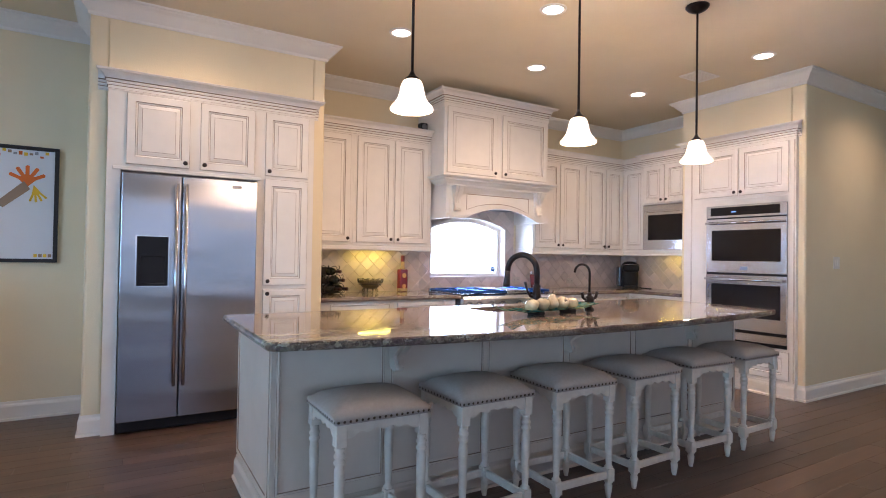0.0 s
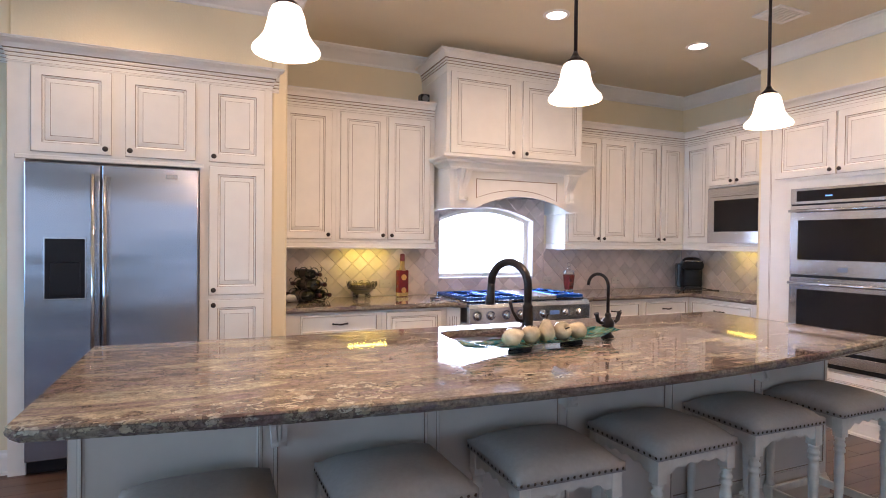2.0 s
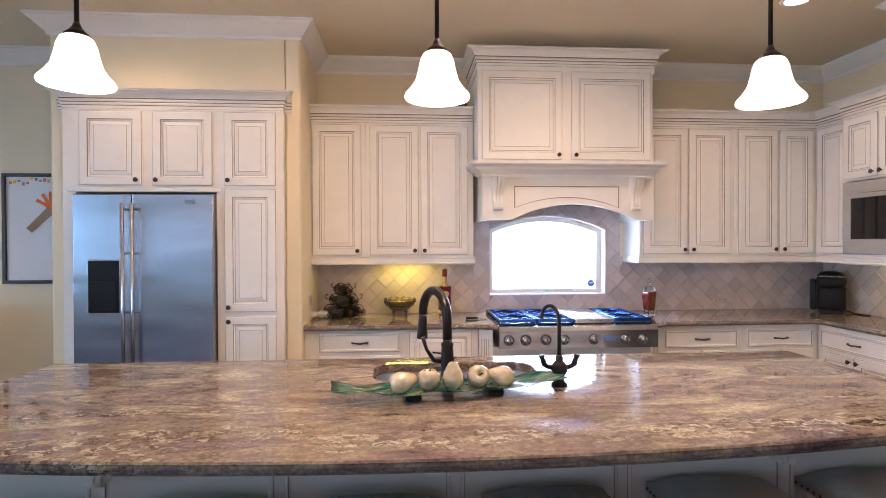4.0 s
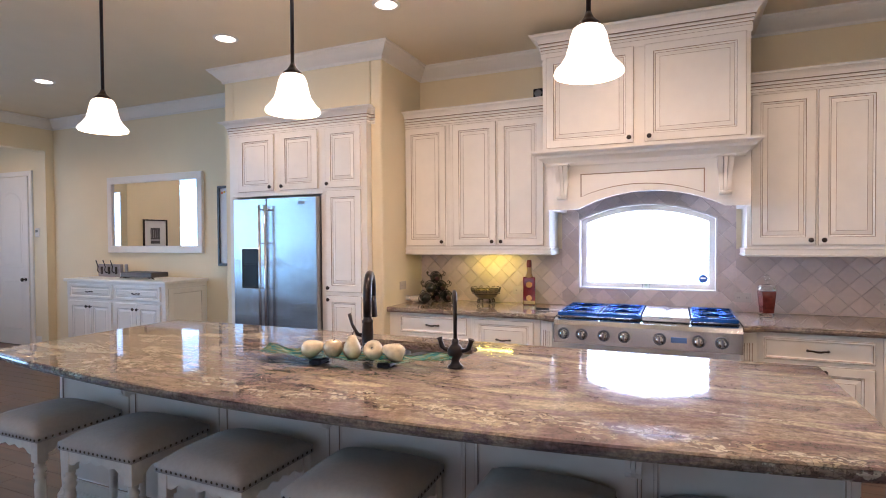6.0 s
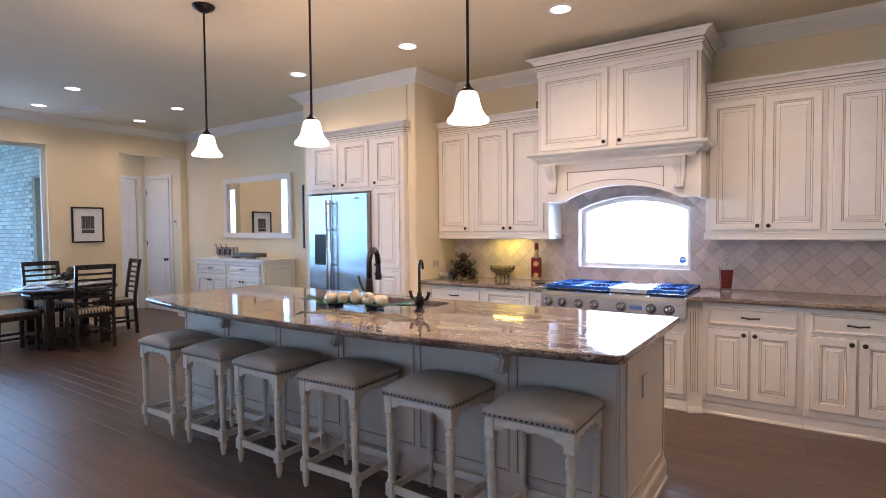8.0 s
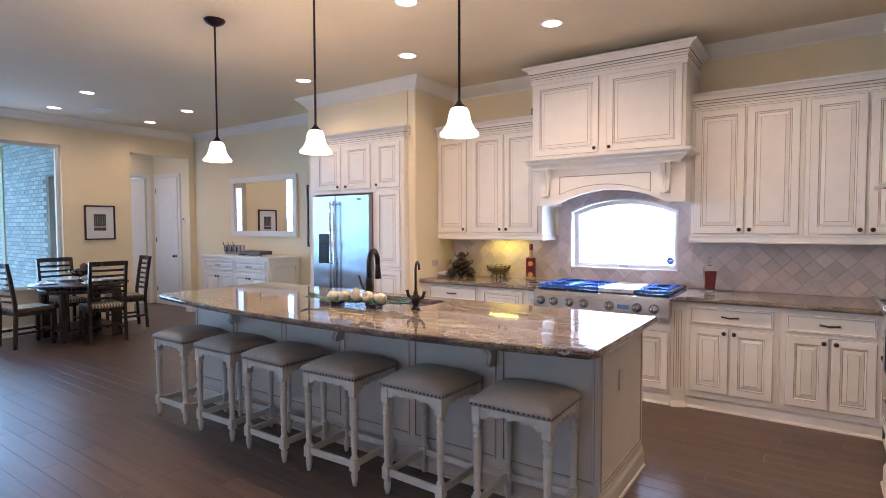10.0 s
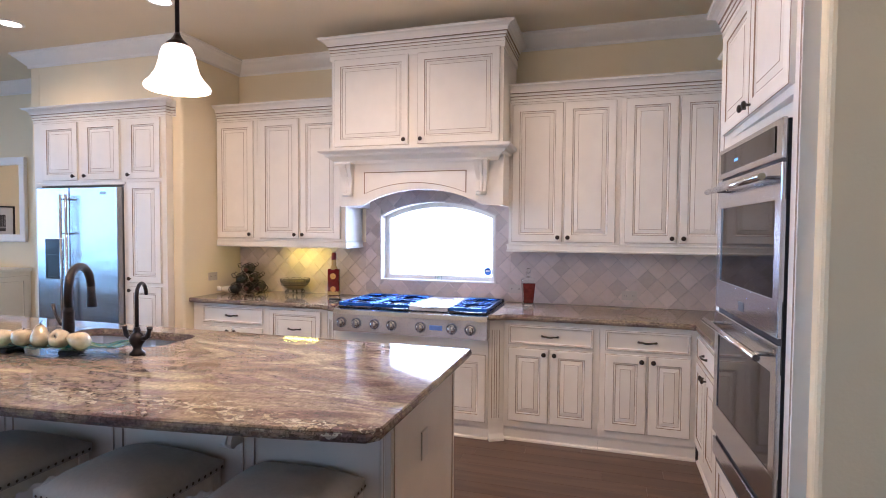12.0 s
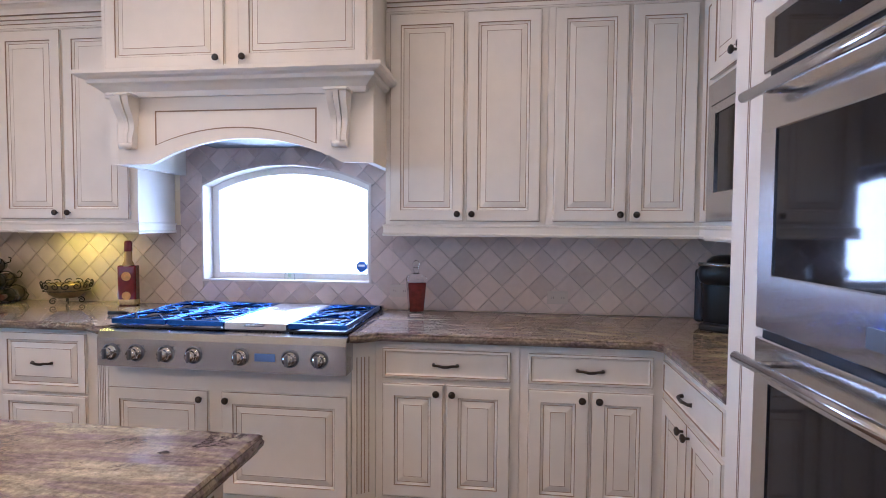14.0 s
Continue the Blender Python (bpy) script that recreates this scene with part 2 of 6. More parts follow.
def glass_material(name, color=(0.95, 0.98, 0.97), rough=0.0, ior=1.45):
    m = bpy.data.materials.new(name)
    m.use_nodes = True
    b = m.node_tree.nodes["Principled BSDF"]
    b.inputs["Base Color"].default_value = (*color, 1)
    b.inputs["Roughness"].default_value = rough
    b.inputs["Transmission Weight"].default_value = 1.0
    b.inputs["IOR"].default_value = ior
    return m


def glow_material(name, color, power):
    m = bpy.data.materials.new(name)
    m.use_nodes = True
    nt = m.node_tree
    nt.nodes.remove(nt.nodes["Principled BSDF"])
    e = nt.nodes.new("ShaderNodeEmission")
    e.inputs[0].default_value, e.inputs[1].default_value = (*color, 1), power
    nt.links.new(e.outputs[0], nt.nodes["Material Output"].inputs[0])
    return m


WALL = mat("wall_paint", (0.80, 0.70, 0.49), 0.75, var=0.04, scale=3, bump=0.25, bump_scale=90)
CEILM = mat("ceiling_paint", (0.74, 0.655, 0.49), 0.85, var=0.04, scale=3, bump=0.3, bump_scale=70)
TRIM = mat("trim_paint", (0.80, 0.78, 0.73), 0.4, var=0.03)
CAB = mat("cabinet_paint", (0.80, 0.76, 0.69), 0.38, var=0.05, scale=9, bump=0.06, bump_scale=40)
GLAZE = mat("brown_glaze", (0.30, 0.21, 0.145), 0.5, var=0.25, scale=20)
GRANITE = granite_material()
PLANK = grain_material("floor_wood", (0.064, 0.038, 0.027), (0.142, 0.089, 0.065), (1.2, 14, 14), 0.32, 0.16)
PLANK_FAR = grain_material("floor_wood_joined", (0.064, 0.038, 0.027), (0.142, 0.089, 0.065), (1.2, 14, 14), 0.32, 0.16, True)
STEEL = steel_material("brushed_steel", (0.56, 0.57, 0.59), 0.17)
FRIDGE_STEEL = steel_material("fridge_steel", (0.42, 0.44, 0.48), 0.24, 0.35)
STEEL_DARK = steel_material("dark_steel", (0.22, 0.22, 0.23), 0.35)
SINK_STEEL = steel_material("sink_steel", (0.6, 0.6, 0.6), 0.28)
BLACK_GLASS = mat("black_glass", (0.010, 0.009, 0.010), 0.05, var=0.02)
BLACK_GLASS.node_tree.nodes["Principled BSDF"].inputs["Specular IOR Level"].default_value = 0.28
BLACK = mat("black_plastic", (0.014, 0.014, 0.016), 0.3, var=0.1)
BLACK.node_tree.nodes["Principled BSDF"].inputs["Specular IOR Level"].default_value = 0.2
IRON = mat("cast_iron", (0.02, 0.02, 0.022), 0.2, var=0.2, scale=40, bump=0.2, bump_scale=200)
# black grates: the window's blue reflection is put into their metal colour
GRATE_SHEEN = mat("grate_blue_sheen", (0.025, 0.13, 0.46), 0.2, 0.85, var=0.3, scale=40)
BRONZE = mat("oil_rubbed_bronze", (0.024, 0.018, 0.017), 0.3, 0.6, var=0.3, scale=30)
KNOBM = mat("knob_bronze", (0.05, 0.038, 0.03), 0.4, 0.6, var=0.3, scale=80)
TILE = mat("travertine_tile", (0.58, 0.475, 0.425), 0.5, var=0.10, scale=30, bump=0.25, bump_scale=120, rand=0.17)
GROUT = mat("grout", (0.46, 0.40, 0.36), 0.9, var=0.1, scale=40)
LINEN = mat("grey_linen", (0.42, 0.37, 0.32), 0.9, var=0.08, scale=60, bump=0.3, bump_scale=500)
STOOLM = mat("whitewashed_wood", (0.66, 0.60, 0.51), 0.55, var=0.14, scale=25, bump=0.15, bump_scale=60)
NAIL = mat("nailhead_bronze", (0.10, 0.07, 0.05), 0.35, 0.8, var=0.2)
ISLAND = mat("island_paint", (0.62, 0.53, 0.44), 0.42, var=0.07, scale=7, bump=0.08, bump_scale=40)
ESPRESSO = grain_material("espresso_wood", (0.010, 0.006, 0.005), (0.035, 0.02, 0.014), (18, 18, 3), 0.28, 0.1)
WHITEWARE = mat("white_plastic", (0.75, 0.73, 0.68), 0.35, var=0.02)
ALMOND = mat("almond_plastic", (0.56, 0.49, 0.43), 0.35, var=0.02)
MIRROR = bpy.data.materials.new("mirror_glass")
MIRROR.use_nodes = True
MIRROR.node_tree.nodes["Principled BSDF"].inputs["Metallic"].default_value = 1.0
MIRROR.node_tree.nodes["Principled BSDF"].inputs["Roughness"].default_value = 0.01
MIRROR.node_tree.nodes["Principled BSDF"].inputs["Base Color"].default_value = (0.88, 0.9, 0.9, 1)
GLASS = glass_material("clear_glass")
PANE = glass_material("window_glass", (1, 1, 1), 0.0, 1.05)
SHADE = mat("frosted_shade", (0.85, 0.8, 0.7), 0.5, var=0.02, emit=(1.0, 0.83, 0.6), power=3.2)
BULB = glow_material("lamp_disc", (1.0, 0.86, 0.66), 14.0)
DAYGLOW = glow_material("bright_sky", (0.58, 0.78, 1.0), 48.0)
DAYGLOW_WEST = glow_material("bright_sky_west", (0.34, 0.74, 1.0), 8.0)
BRICK = mat("outdoor_brick", (0.64, 0.68, 0.68), 0.85, var=0.12, scale=15, bump=0.4, bump_scale=80, rand=0.2)
MORTAR = mat("mortar", (0.45, 0.42, 0.38), 0.95, var=0.1, scale=20)
GRASS = mat("lawn", (0.06, 0.10, 0.03), 0.95, var=0.3, scale=3)


# ---- mesh helpers ----
def mesh_of(name, bm, materials):
    me = bpy.data.meshes.new(name)
    bmesh.ops.recalc_face_normals(bm, faces=bm.faces)
    bm.to_mesh(me)
    bm.free()
    for m in (materials if isinstance(materials, (list, tuple)) else [materials]):
        me.materials.append(m)
    return me


def thing(name, label, category, loc=(0, 0, 0), rz=0, group="", kind=""):
    ob = new(name)
    ob.matrix_basis = pose(*loc, 0, 0, rz)
    return tagged(ob, label, category, group, kind)


def part(name, bm, material, parent=None, label="", smooth=False):
    me = bm if isinstance(bm, bpy.types.Mesh) else mesh_of(name, bm, material)
    if smooth:
        for p in me.polygons:
            p.use_smooth = True
    ob = new(name, me)
    if parent is not None:
        ob.parent = parent
    return tagged(ob, label)


def structure(name, bm, material, label="", category="wall"):
    return tagged(part(name, bm, material), label, category, "", "structure")


def box(bm, x0, x1, y0, y1, z0, z1, bevel=0.0, mi=0, seg=1):
    vs = [bm.verts.new((x, y, z)) for x in (x0, x1) for y in (y0, y1) for z in (z0, z1)]
    fs = [bm.faces.new([vs[i] for i in q]) for q in ((0, 1, 3, 2), (4, 6, 7, 5), (0, 4, 5, 1), (2, 3, 7, 6), (0, 2, 6, 4), (1, 5, 7, 3))]
    for f in fs:
        f.material_index = mi
    if bevel:
        es = list({e for f in fs for e in f.edges})
        r = bmesh.ops.bevel(bm, geom=es, offset=bevel, segments=seg, affect="EDGES", profile=0.5)
        for f in r["faces"]:
            f.material_index = mi
    return fs


def boxm(*a, **k):
    bm = bmesh.new()
    box(bm, *a, **k)
    return bm


def lathe(bm, profile, seg=16, center=(0, 0), mi=0, caps=True):
    """A turned form: profile of (radius, z) from bottom to top."""
    rings = []
    for r, z in profile:
        rings.append([bm.verts.new((center[0] + r * math.cos(2 * math.pi * i / seg), center[1] + r * math.sin(2 * math.pi * i / seg), z)) for i in range(seg)])
    for a, b in zip(rings, rings[1:]):
        for i in range(seg):
            f = bm.faces.new((a[i], a[(i + 1) % seg], b[(i + 1) % seg], b[i]))
            f.material_index = mi
            f.smooth = True
    if caps:
        for r in (rings[0], rings[-1]):
            try:
                f = bm.faces.new(r)
                f.material_index = mi
            except ValueError:
                pass
    return rings


def lathem(profile, seg=16, center=(0, 0), caps=True):
    bm = bmesh.new()
    lathe(bm, profile, seg, center, 0, caps)
    return bm


def tube(bm, pts, r, seg=8, mi=0):
    """A round rod along points; r is one radius, or one for each point."""
    pts = [Vector(p) for p in pts]
    rs = r if isinstance(r, (list, tuple)) else [r] * len(pts)
    rings, side = [], None
    for i, p in enumerate(pts):
        t = (pts[min(i + 1, len(pts) - 1)] - pts[max(i - 1, 0)]).normalized()
        if side is None:
            side = t.orthogonal().normalized()
        side = (side - t * side.dot(t)).normalized()
        up = t.cross(side)
        rings.append([bm.verts.new(p + rs[i] * (math.cos(2 * math.pi * k / seg) * side + math.sin(2 * math.pi * k / seg) * up)) for k in range(seg)])
    for a, b in zip(rings, rings[1:]):
        for k in range(seg):
            f = bm.faces.new((a[k], a[(k + 1) % seg], b[(k + 1) % seg], b[k]))
            f.smooth = True
            f.material_index = mi
    for ring in (rings[0], rings[-1]):
        bm.faces.new(ring).material_index = mi
    return bm


def tubem(pts, r, seg=8):
    return tube(bmesh.new(), pts, r, seg)


def sweep(bm, path, profile, z=0.0, closed=False, mi=0, glaze=()):
    """Runs a profile of (out, up) along a path in plan with mitred corners; out is to the right of the way walked.
    The strips of the profile named in glaze take the second material."""
    n = len(path)
    rings = []
    for i in range(n):
        p = Vector(path[i])
        d0 = (p - Vector(path[i - 1])).normalized() if (closed or i > 0) else None
        d1 = (Vector(path[(i + 1) % n]) - p).normalized() if (closed or i < n - 1) else None
        d0, d1 = d0 or d1, d1 or d0
        n0, n1 = Vector((d0.y, -d0.x)), Vector((d1.y, -d1.x))
        m = (n0 + n1)
        m = m / max(m.dot(n0), 0.2)
        rings.append([bm.verts.new((p.x + m.x * o, p.y + m.y * o, z + u)) for o, u in profile])
    k = len(profile)
    for i in range(n if closed else n - 1):
        a, b = rings[i], rings[(i + 1) % n]
        for j in range(k):
            bm.faces.new((a[j], b[j], b[(j + 1) % k], a[(j + 1) % k])).material_index = 1 if j in glaze else mi
    if not closed:
        bm.faces.new(rings[0]).material_index = mi
        bm.faces.new(rings[-1]).material_index = mi
    return bm


def prism(bm, outline, y0, y1, mi=0):
    """An outline of (x, z) given thickness along y."""
    a = [bm.verts.new((x, y0, z)) for x, z in outline]
    b = [bm.verts.new((x, y1, z)) for x, z in outline]
    n = len(outline)
    for i in range(n):
        bm.faces.new((a[i], a[(i + 1) % n], b[(i + 1) % n], b[i])).material_index = mi
    bm.faces.new(a).material_index = mi
    bm.faces.new(b).material_index = mi
    return bm


def slab(bm, outline, z0, z1, mi=0):
    """An outline of (x, y) given thickness along z."""
    a = [bm.verts.new((x, y, z0)) for x, y in outline]
    b = [bm.verts.new((x, y, z1)) for x, y in outline]
    n = len(outline)
    for i in range(n):
        bm.faces.new((a[i], a[(i + 1) % n], b[(i + 1) % n], b[i])).material_index = mi
    bm.faces.new(a).material_index = mi
    bm.faces.new(b).material_index = mi
    return bm


CROWN = [(0.0, -0.125), (0.012, -0.125), (0.014, -0.105), (0.03, -0.09), (0.05, -0.07), (0.072, -0.045), (0.092, -0.03), (0.098, -0.018), (0.11, -0.015), (0.11, 0.0), (0.0, 0.0)]
CAB_CROWN = [(0.0, -0.135), (0.006, -0.135), (0.006, -0.128), (0.003, -0.125), (0.003, -0.106), (0.008, -0.103), (0.012, -0.094), (0.009, -0.086), (0.006, -0.083), (0.012, -0.081),
             (0.017, -0.072), (0.014, -0.063), (0.010, -0.060), (0.022, -0.058), (0.024, -0.048), (0.031, -0.032), (0.048, -0.019), (0.066, -0.014), (0.068, -0.006), (0.074, -0.004), (0.074, 0.0), (0.0, 0.0)]
CROWN_GLAZE = (2, 4, 7, 8, 11, 12)
BASE = [(0.0, 0.0), (0.026, 0.0), (0.026, 0.016), (0.016, 0.022), (0.016, 0.105), (0.012, 0.118), (0.006, 0.128), (0.004, 0.145), (0.0, 0.145)]
RAIL = [(0.0, 0.0), (0.012, 0.0), (0.016, 0.01), (0.010, 0.018), (0.010, 0.045), (0.014, 0.05), (0.014, 0.058), (0.0, 0.062)]


# ---- the large structure ----
def wall_box(name, x0, x1, y0, y1, z0, z1, label="cream painted plaster wall with rounded corners", bevel=0.0):
    return structure(name, boxm(x0, x1, y0, y1, z0, z1, bevel=bevel, seg=3), WALL, label)


def arch_outline(x0, x1, z0, zs, zm, n=14):
    """Bottom-left, round the arch, to bottom-right: an opening with a low arched head."""
    half, rise = (x1 - x0) / 2, zm - zs
    rad = (half * half + rise * rise) / (2 * rise)
    cx, cz = (x0 + x1) / 2, zm - rad
    a = math.asin(half / rad)
    arc = [(cx + rad * math.sin(-a + 2 * a * i / n), cz + rad * math.cos(-a + 2 * a * i / n)) for i in range(n + 1)]
    return [(x0, z0)] + arc + [(x1, z0)]


def wall_with_hole(bm, x0, x1, z0, z1, hole, y0, y1, mi=0):
    """A wall in the plane of x and z, pierced by an outline that runs left to right over its head."""
    hx0, hz0, hx1 = hole[0][0], hole[0][1], hole[-1][0]
    top = hole[1:-1]
    box(bm, x0, hx0, y0, y1, z0, z1, mi=mi)
    box(bm, hx1, x1, y0, y1, z0, z1, mi=mi)
    if hz0 > z0:
        box(bm, hx0, hx1, y0, y1, z0, hz0, mi=mi)
    if len(top) < 2:
        top = [(hx0, top[0][1]), (hx1, top[0][1])]
    prism(bm, [(hx0, z1)] + top + [(hx1, z1)], y0, y1, mi)


WX0, WX1, WZ0, WZS, WZM = 3.84, 4.885, 1.066, 1.645, 1.765
NORTH = 5.95
bm = bmesh.new()
WIN = arch_outline(WX0, WX1, WZ0, WZS, WZM)
wall_with_hole(bm, 2.30, 7.13, 0, CEIL, WIN, NORTH, NORTH + 0.2)
structure("wall_north", bm, WALL, "cream painted wall behind the range with an arched window opening")
wall_box("wall_east", 6.93, 7.13, 3.42, NORTH, 0, CEIL)
# oven niche: a pier of wall at each side and a soffit over it
wall_box("wall_oven_end", 6.36, 9.4, 3.27, 3.40, 0, CEIL, bevel=0.02)
wall_box("wall_oven_soffit", 6.36, 6.93, 3.40, 4.56, 2.60, CEIL)
wall_box("wall_oven_side", 6.36, 6.93, 4.51, 4.56, 0, 2.60)
# fridge block
wall_box("wall_fridge_left", 0.645, 0.765, 5.2, 5.9, 0, CEIL, bevel=0.02)
wall_box("wall_fridge_right", 2.25, 2.36, 5.2, NORTH, 0, CEIL, bevel=0.02)
wall_box("wall_fridge_soffit", 0.765, 2.25, 5.2, 5.9, 2.5, CEIL)
wall_box("wall_fridge_back", 0.645, 2.30, 5.9, 6.05, 0, CEIL)
wall_box("wall_buffet", -3.23, 0.645, 5.88, 6.05, 0, CEIL)
# west wall with the dining window and the way to the hall
WEST = -3.08
bm = bmesh.new()
box(bm, WEST - 0.15, WEST, SOUTH, -0.75, 0, CEIL)
for wy0, wy1 in ((-0.75, 1.25), (1.70, 3.84)):
    box(bm, WEST - 0.15, WEST, wy0, wy1, 0, 0.62)
    box(bm, WEST - 0.15, WEST, wy0, wy1, 2.69, CEIL)
box(bm, WEST - 0.15, WEST, 1.25, 1.70, 0, CEIL)
box(bm, WEST - 0.15, WEST, 3.84, 4.80, 0, CEIL)
box(bm, WEST - 0.15, WEST, 4.80, 5.775, 2.69, CEIL)
box(bm, WEST - 0.15, WEST, 5.775, 5.88, 0, CEIL)
structure("wall_west", bm, WALL, "cream painted wall with a large window and a hall opening")
# hall
wall_box("wall_hall_north", -4.75, -3.23, 6.02, 6.17, 0, CEIL)
bm = bmesh.new()
box(bm, -4.9, -4.75, 4.15, 5.10, 0, CEIL)
box(bm, -4.9, -4.75, 5.88, 6.17, 0, CEIL)
box(bm, -4.9, -4.75, 5.10, 5.88, 2.44, CEIL)
structure("wall_hall_west", bm, WALL, "cream painted hall wall with a doorway")
bm = bmesh.new()
wall_with_hole(bm, -4.75, -3.23, 0, CEIL, [(-4.1, 0.85), (-4.1, 2.3), (-3.4, 2.3), (-3.4, 0.85)], 4.15, 4.32)
structure("wall_hall_south", bm, WALL, "cream painted hall wall with a window")
wall_box("wall_room_beyond", -6.2, -6.05, 4.0, 6.3, 0, CEIL)
# rest of the living room, which closes the place behind the walk
bm = bmesh.new()
xs = [-3.23, -2.55, -0.65, 0.45, 2.35, 3.45, 5.35, 9.4]
for i in range(0, 8, 2):
    box(bm, xs[i], xs[i + 1], SOUTH - 0.15, SOUTH, 0, CEIL)
for i in range(1, 7, 2):
    box(bm, xs[i], xs[i + 1], SOUTH - 0.15, SOUTH, 0, 0.45)
    box(bm, xs[i], xs[i + 1], SOUTH - 0.15, SOUTH, 2.45, CEIL)
structure("wall_south", bm, WALL, "cream painted wall with three large windows")
wall_box("wall_far_east", 9.4, 9.55, SOUTH, 3.4, 0, CEIL)
structure("ceiling_hall", boxm(-6.2, -3.23, 4.05, 6.4, CEIL, CEIL + 0.15), CEILM, "tan painted hall ceiling", "ceiling")
structure("ceiling", boxm(-3.23, 9.6, SOUTH - 0.2, 6.4, CEIL, CEIL + 0.15), CEILM, "tan painted textured plaster ceiling", "ceiling")
structure("floor", boxm(-6.2, 9.6, SOUTH - 0.2, 6.4, -0.2, -0.012), mat("floor_joint", (0.02, 0.012, 0.008), 0.8), "dark brown hardwood plank floor", "floor")
structure("ground", boxm(-400, 400, -400, 400, -0.6, -0.35), GRASS, "green lawn round the house", "ground")

# crown and baseboards of the room
bm = bmesh.new()
sweep(bm, [(6.36, 4.56), (6.93, 4.56)][::-1] + [(6.36, 3.27), (9.4, 3.27)], CROWN, CEIL)
structure("crown_oven", bm, TRIM, "white painted crown moulding", "crown moulding")
bm = bmesh.new()
sweep(bm, [(0.645, 5.88), (0.645, 5.2), (2.36, 5.2), (2.36, NORTH), (6.93, NORTH), (6.93, 4.56)], CROWN, CEIL)
structure("crown_kitchen", bm, TRIM, "white painted crown moulding", "crown moulding")
bm = bmesh.new()
sweep(bm, [(WEST, SOUTH), (WEST, 5.88), (0.645, 5.88)], CROWN, CEIL)
structure("crown_dining", bm, TRIM, "white painted crown moulding", "crown moulding")
for name, path in (("baseboard_dining", [(-2.2, 5.88), (0.645, 5.88), (0.645, 5.2), (0.765, 5.2)]),
                   ("baseboard_west", [(WEST, SOUTH), (WEST, 4.80), (WEST - 0.15, 4.80)]),
                   ("baseboard_oven", [(6.36, 3.33), (6.36, 3.27), (9.4, 3.27)]),
                   ("baseboard_pier", [(WEST - 0.15, 5.775), (WEST, 5.775), (WEST, 5.88), (-2.0, 5.88)]),
                   ("baseboard_hall", [(-3.80, 6.02), (-3.23, 6.02)])):
    structure(name, sweep(bmesh.new(), path, BASE), TRIM, "white painted baseboard", "baseboard")


# ---- cabinetry ----
def panel_door(bm, x0, x1, z0, z1, y=0.0, t=0.02, raised=True, stile=0.055):
    """A raised-panel door whose face lies at y - t, with brown glaze in its grooves."""
    w, h = x1 - x0, z1 - z0
    s = min(stile, 0.3 * min(w, h))
    rings = [(0, 0, 0), (0, t - 0.004, 1), (0.002, t - 0.002, 0), (0.008, t, 0), (s, t, 1), (s + 0.0028, t - 0.005, 0), (s + 0.010, t - 0.009, 0)]
    if raised:
        m = min(0.026, 0.12 * min(w, h))
        rings += [(s + 0.013, t - 0.010, 1), (s + 0.016, t - 0.010, 0), (s + 0.016 + m, t - 0.003, 1), (s + 0.0185 + m, t - 0.002, 0)]
    prev = None
    for inset, d, mi in rings:
        cur = [bm.verts.new(p) for p in ((x0 + inset, y - d, z0 + inset), (x1 - inset, y - d, z0 + inset), (x1 - inset, y - d, z1 - inset), (x0 + inset, y - d, z1 - inset))]
        if prev:
            for i in range(4):
                bm.faces.new((prev[0][i], prev[0][(i + 1) % 4], cur[(i + 1) % 4], cur[i])).material_index = prev[1]
        prev = (cur, mi)
    bm.faces.new(prev[0]).material_index = 0
    return bm


def flat_front(bm, x0, x1, z0, z1, y=0.0, t=0.02):
    """A plain drawer front with a glazed bead round it."""
    return panel_door(bm, x0, x1, z0, z1, y, t, raised=False, stile=0.012)


bm = bmesh.new()
lathe(bm, [(0.005, 0), (0.0055, 0.012), (0.009, 0.016), (0.0155, 0.020), (0.0165, 0.026), (0.012, 0.031), (0.004, 0.033)], 14)
bm.transform(Matrix.Rotation(radians(90), 4, "X"))
KNOB = mesh_of("knob", bm, KNOBM)
bm = bmesh.new()
tube(bm, [(-0.055, 0, 0), (-0.05, -0.014, 0), (-0.03, -0.024, 0.002), (-0.012, -0.022, -0.003), (0.012, -0.022, -0.003), (0.03, -0.024, 0.002), (0.05, -0.014, 0), (0.055, 0, 0)],
     [0.009, 0.006, 0.006, 0.007, 0.007, 0.006, 0.006, 0.009], 8)
PULL = mesh_of("pull", bm, KNOBM)


def knob_on(door, x, z, y):
    k = part("knob", KNOB, None, door)
    k.location = (x, y, z)


def pull_on(door, x, z, y):
    k = part("pull", PULL, None, door)
    k.location = (x, y, z)


def add_door(parent, x0, x1, z0, z1, knob=None, y=0.0):
    d = part("door", panel_door(bmesh.new(), x0, x1, z0, z1, y), [CAB, GLAZE], parent)
    if knob:
        knob_on(d, x0 + 0.03 if "l" in knob else x1 - 0.03, z0 + 0.035 if "b" in knob else z1 - 0.035, y - 0.02)
    return d


def add_drawer(parent, x0, x1, z0, z1, y=0.0, raised=False):
    bm = panel_door(bmesh.new(), x0, x1, z0, z1, y, stile=0.035) if raised else flat_front(bmesh.new(), x0, x1, z0, z1, y)
    d = part("drawer_front", bm, [CAB, GLAZE], parent)
    pull_on(d, (x0 + x1) / 2, (z0 + z1) / 2, y - 0.02)
    return d


PAINTED = "antique white painted %s with brown glazed raised panels"
UP_Y, UP_Z0, UP_Z1 = 5.62, 1.405, 2.50


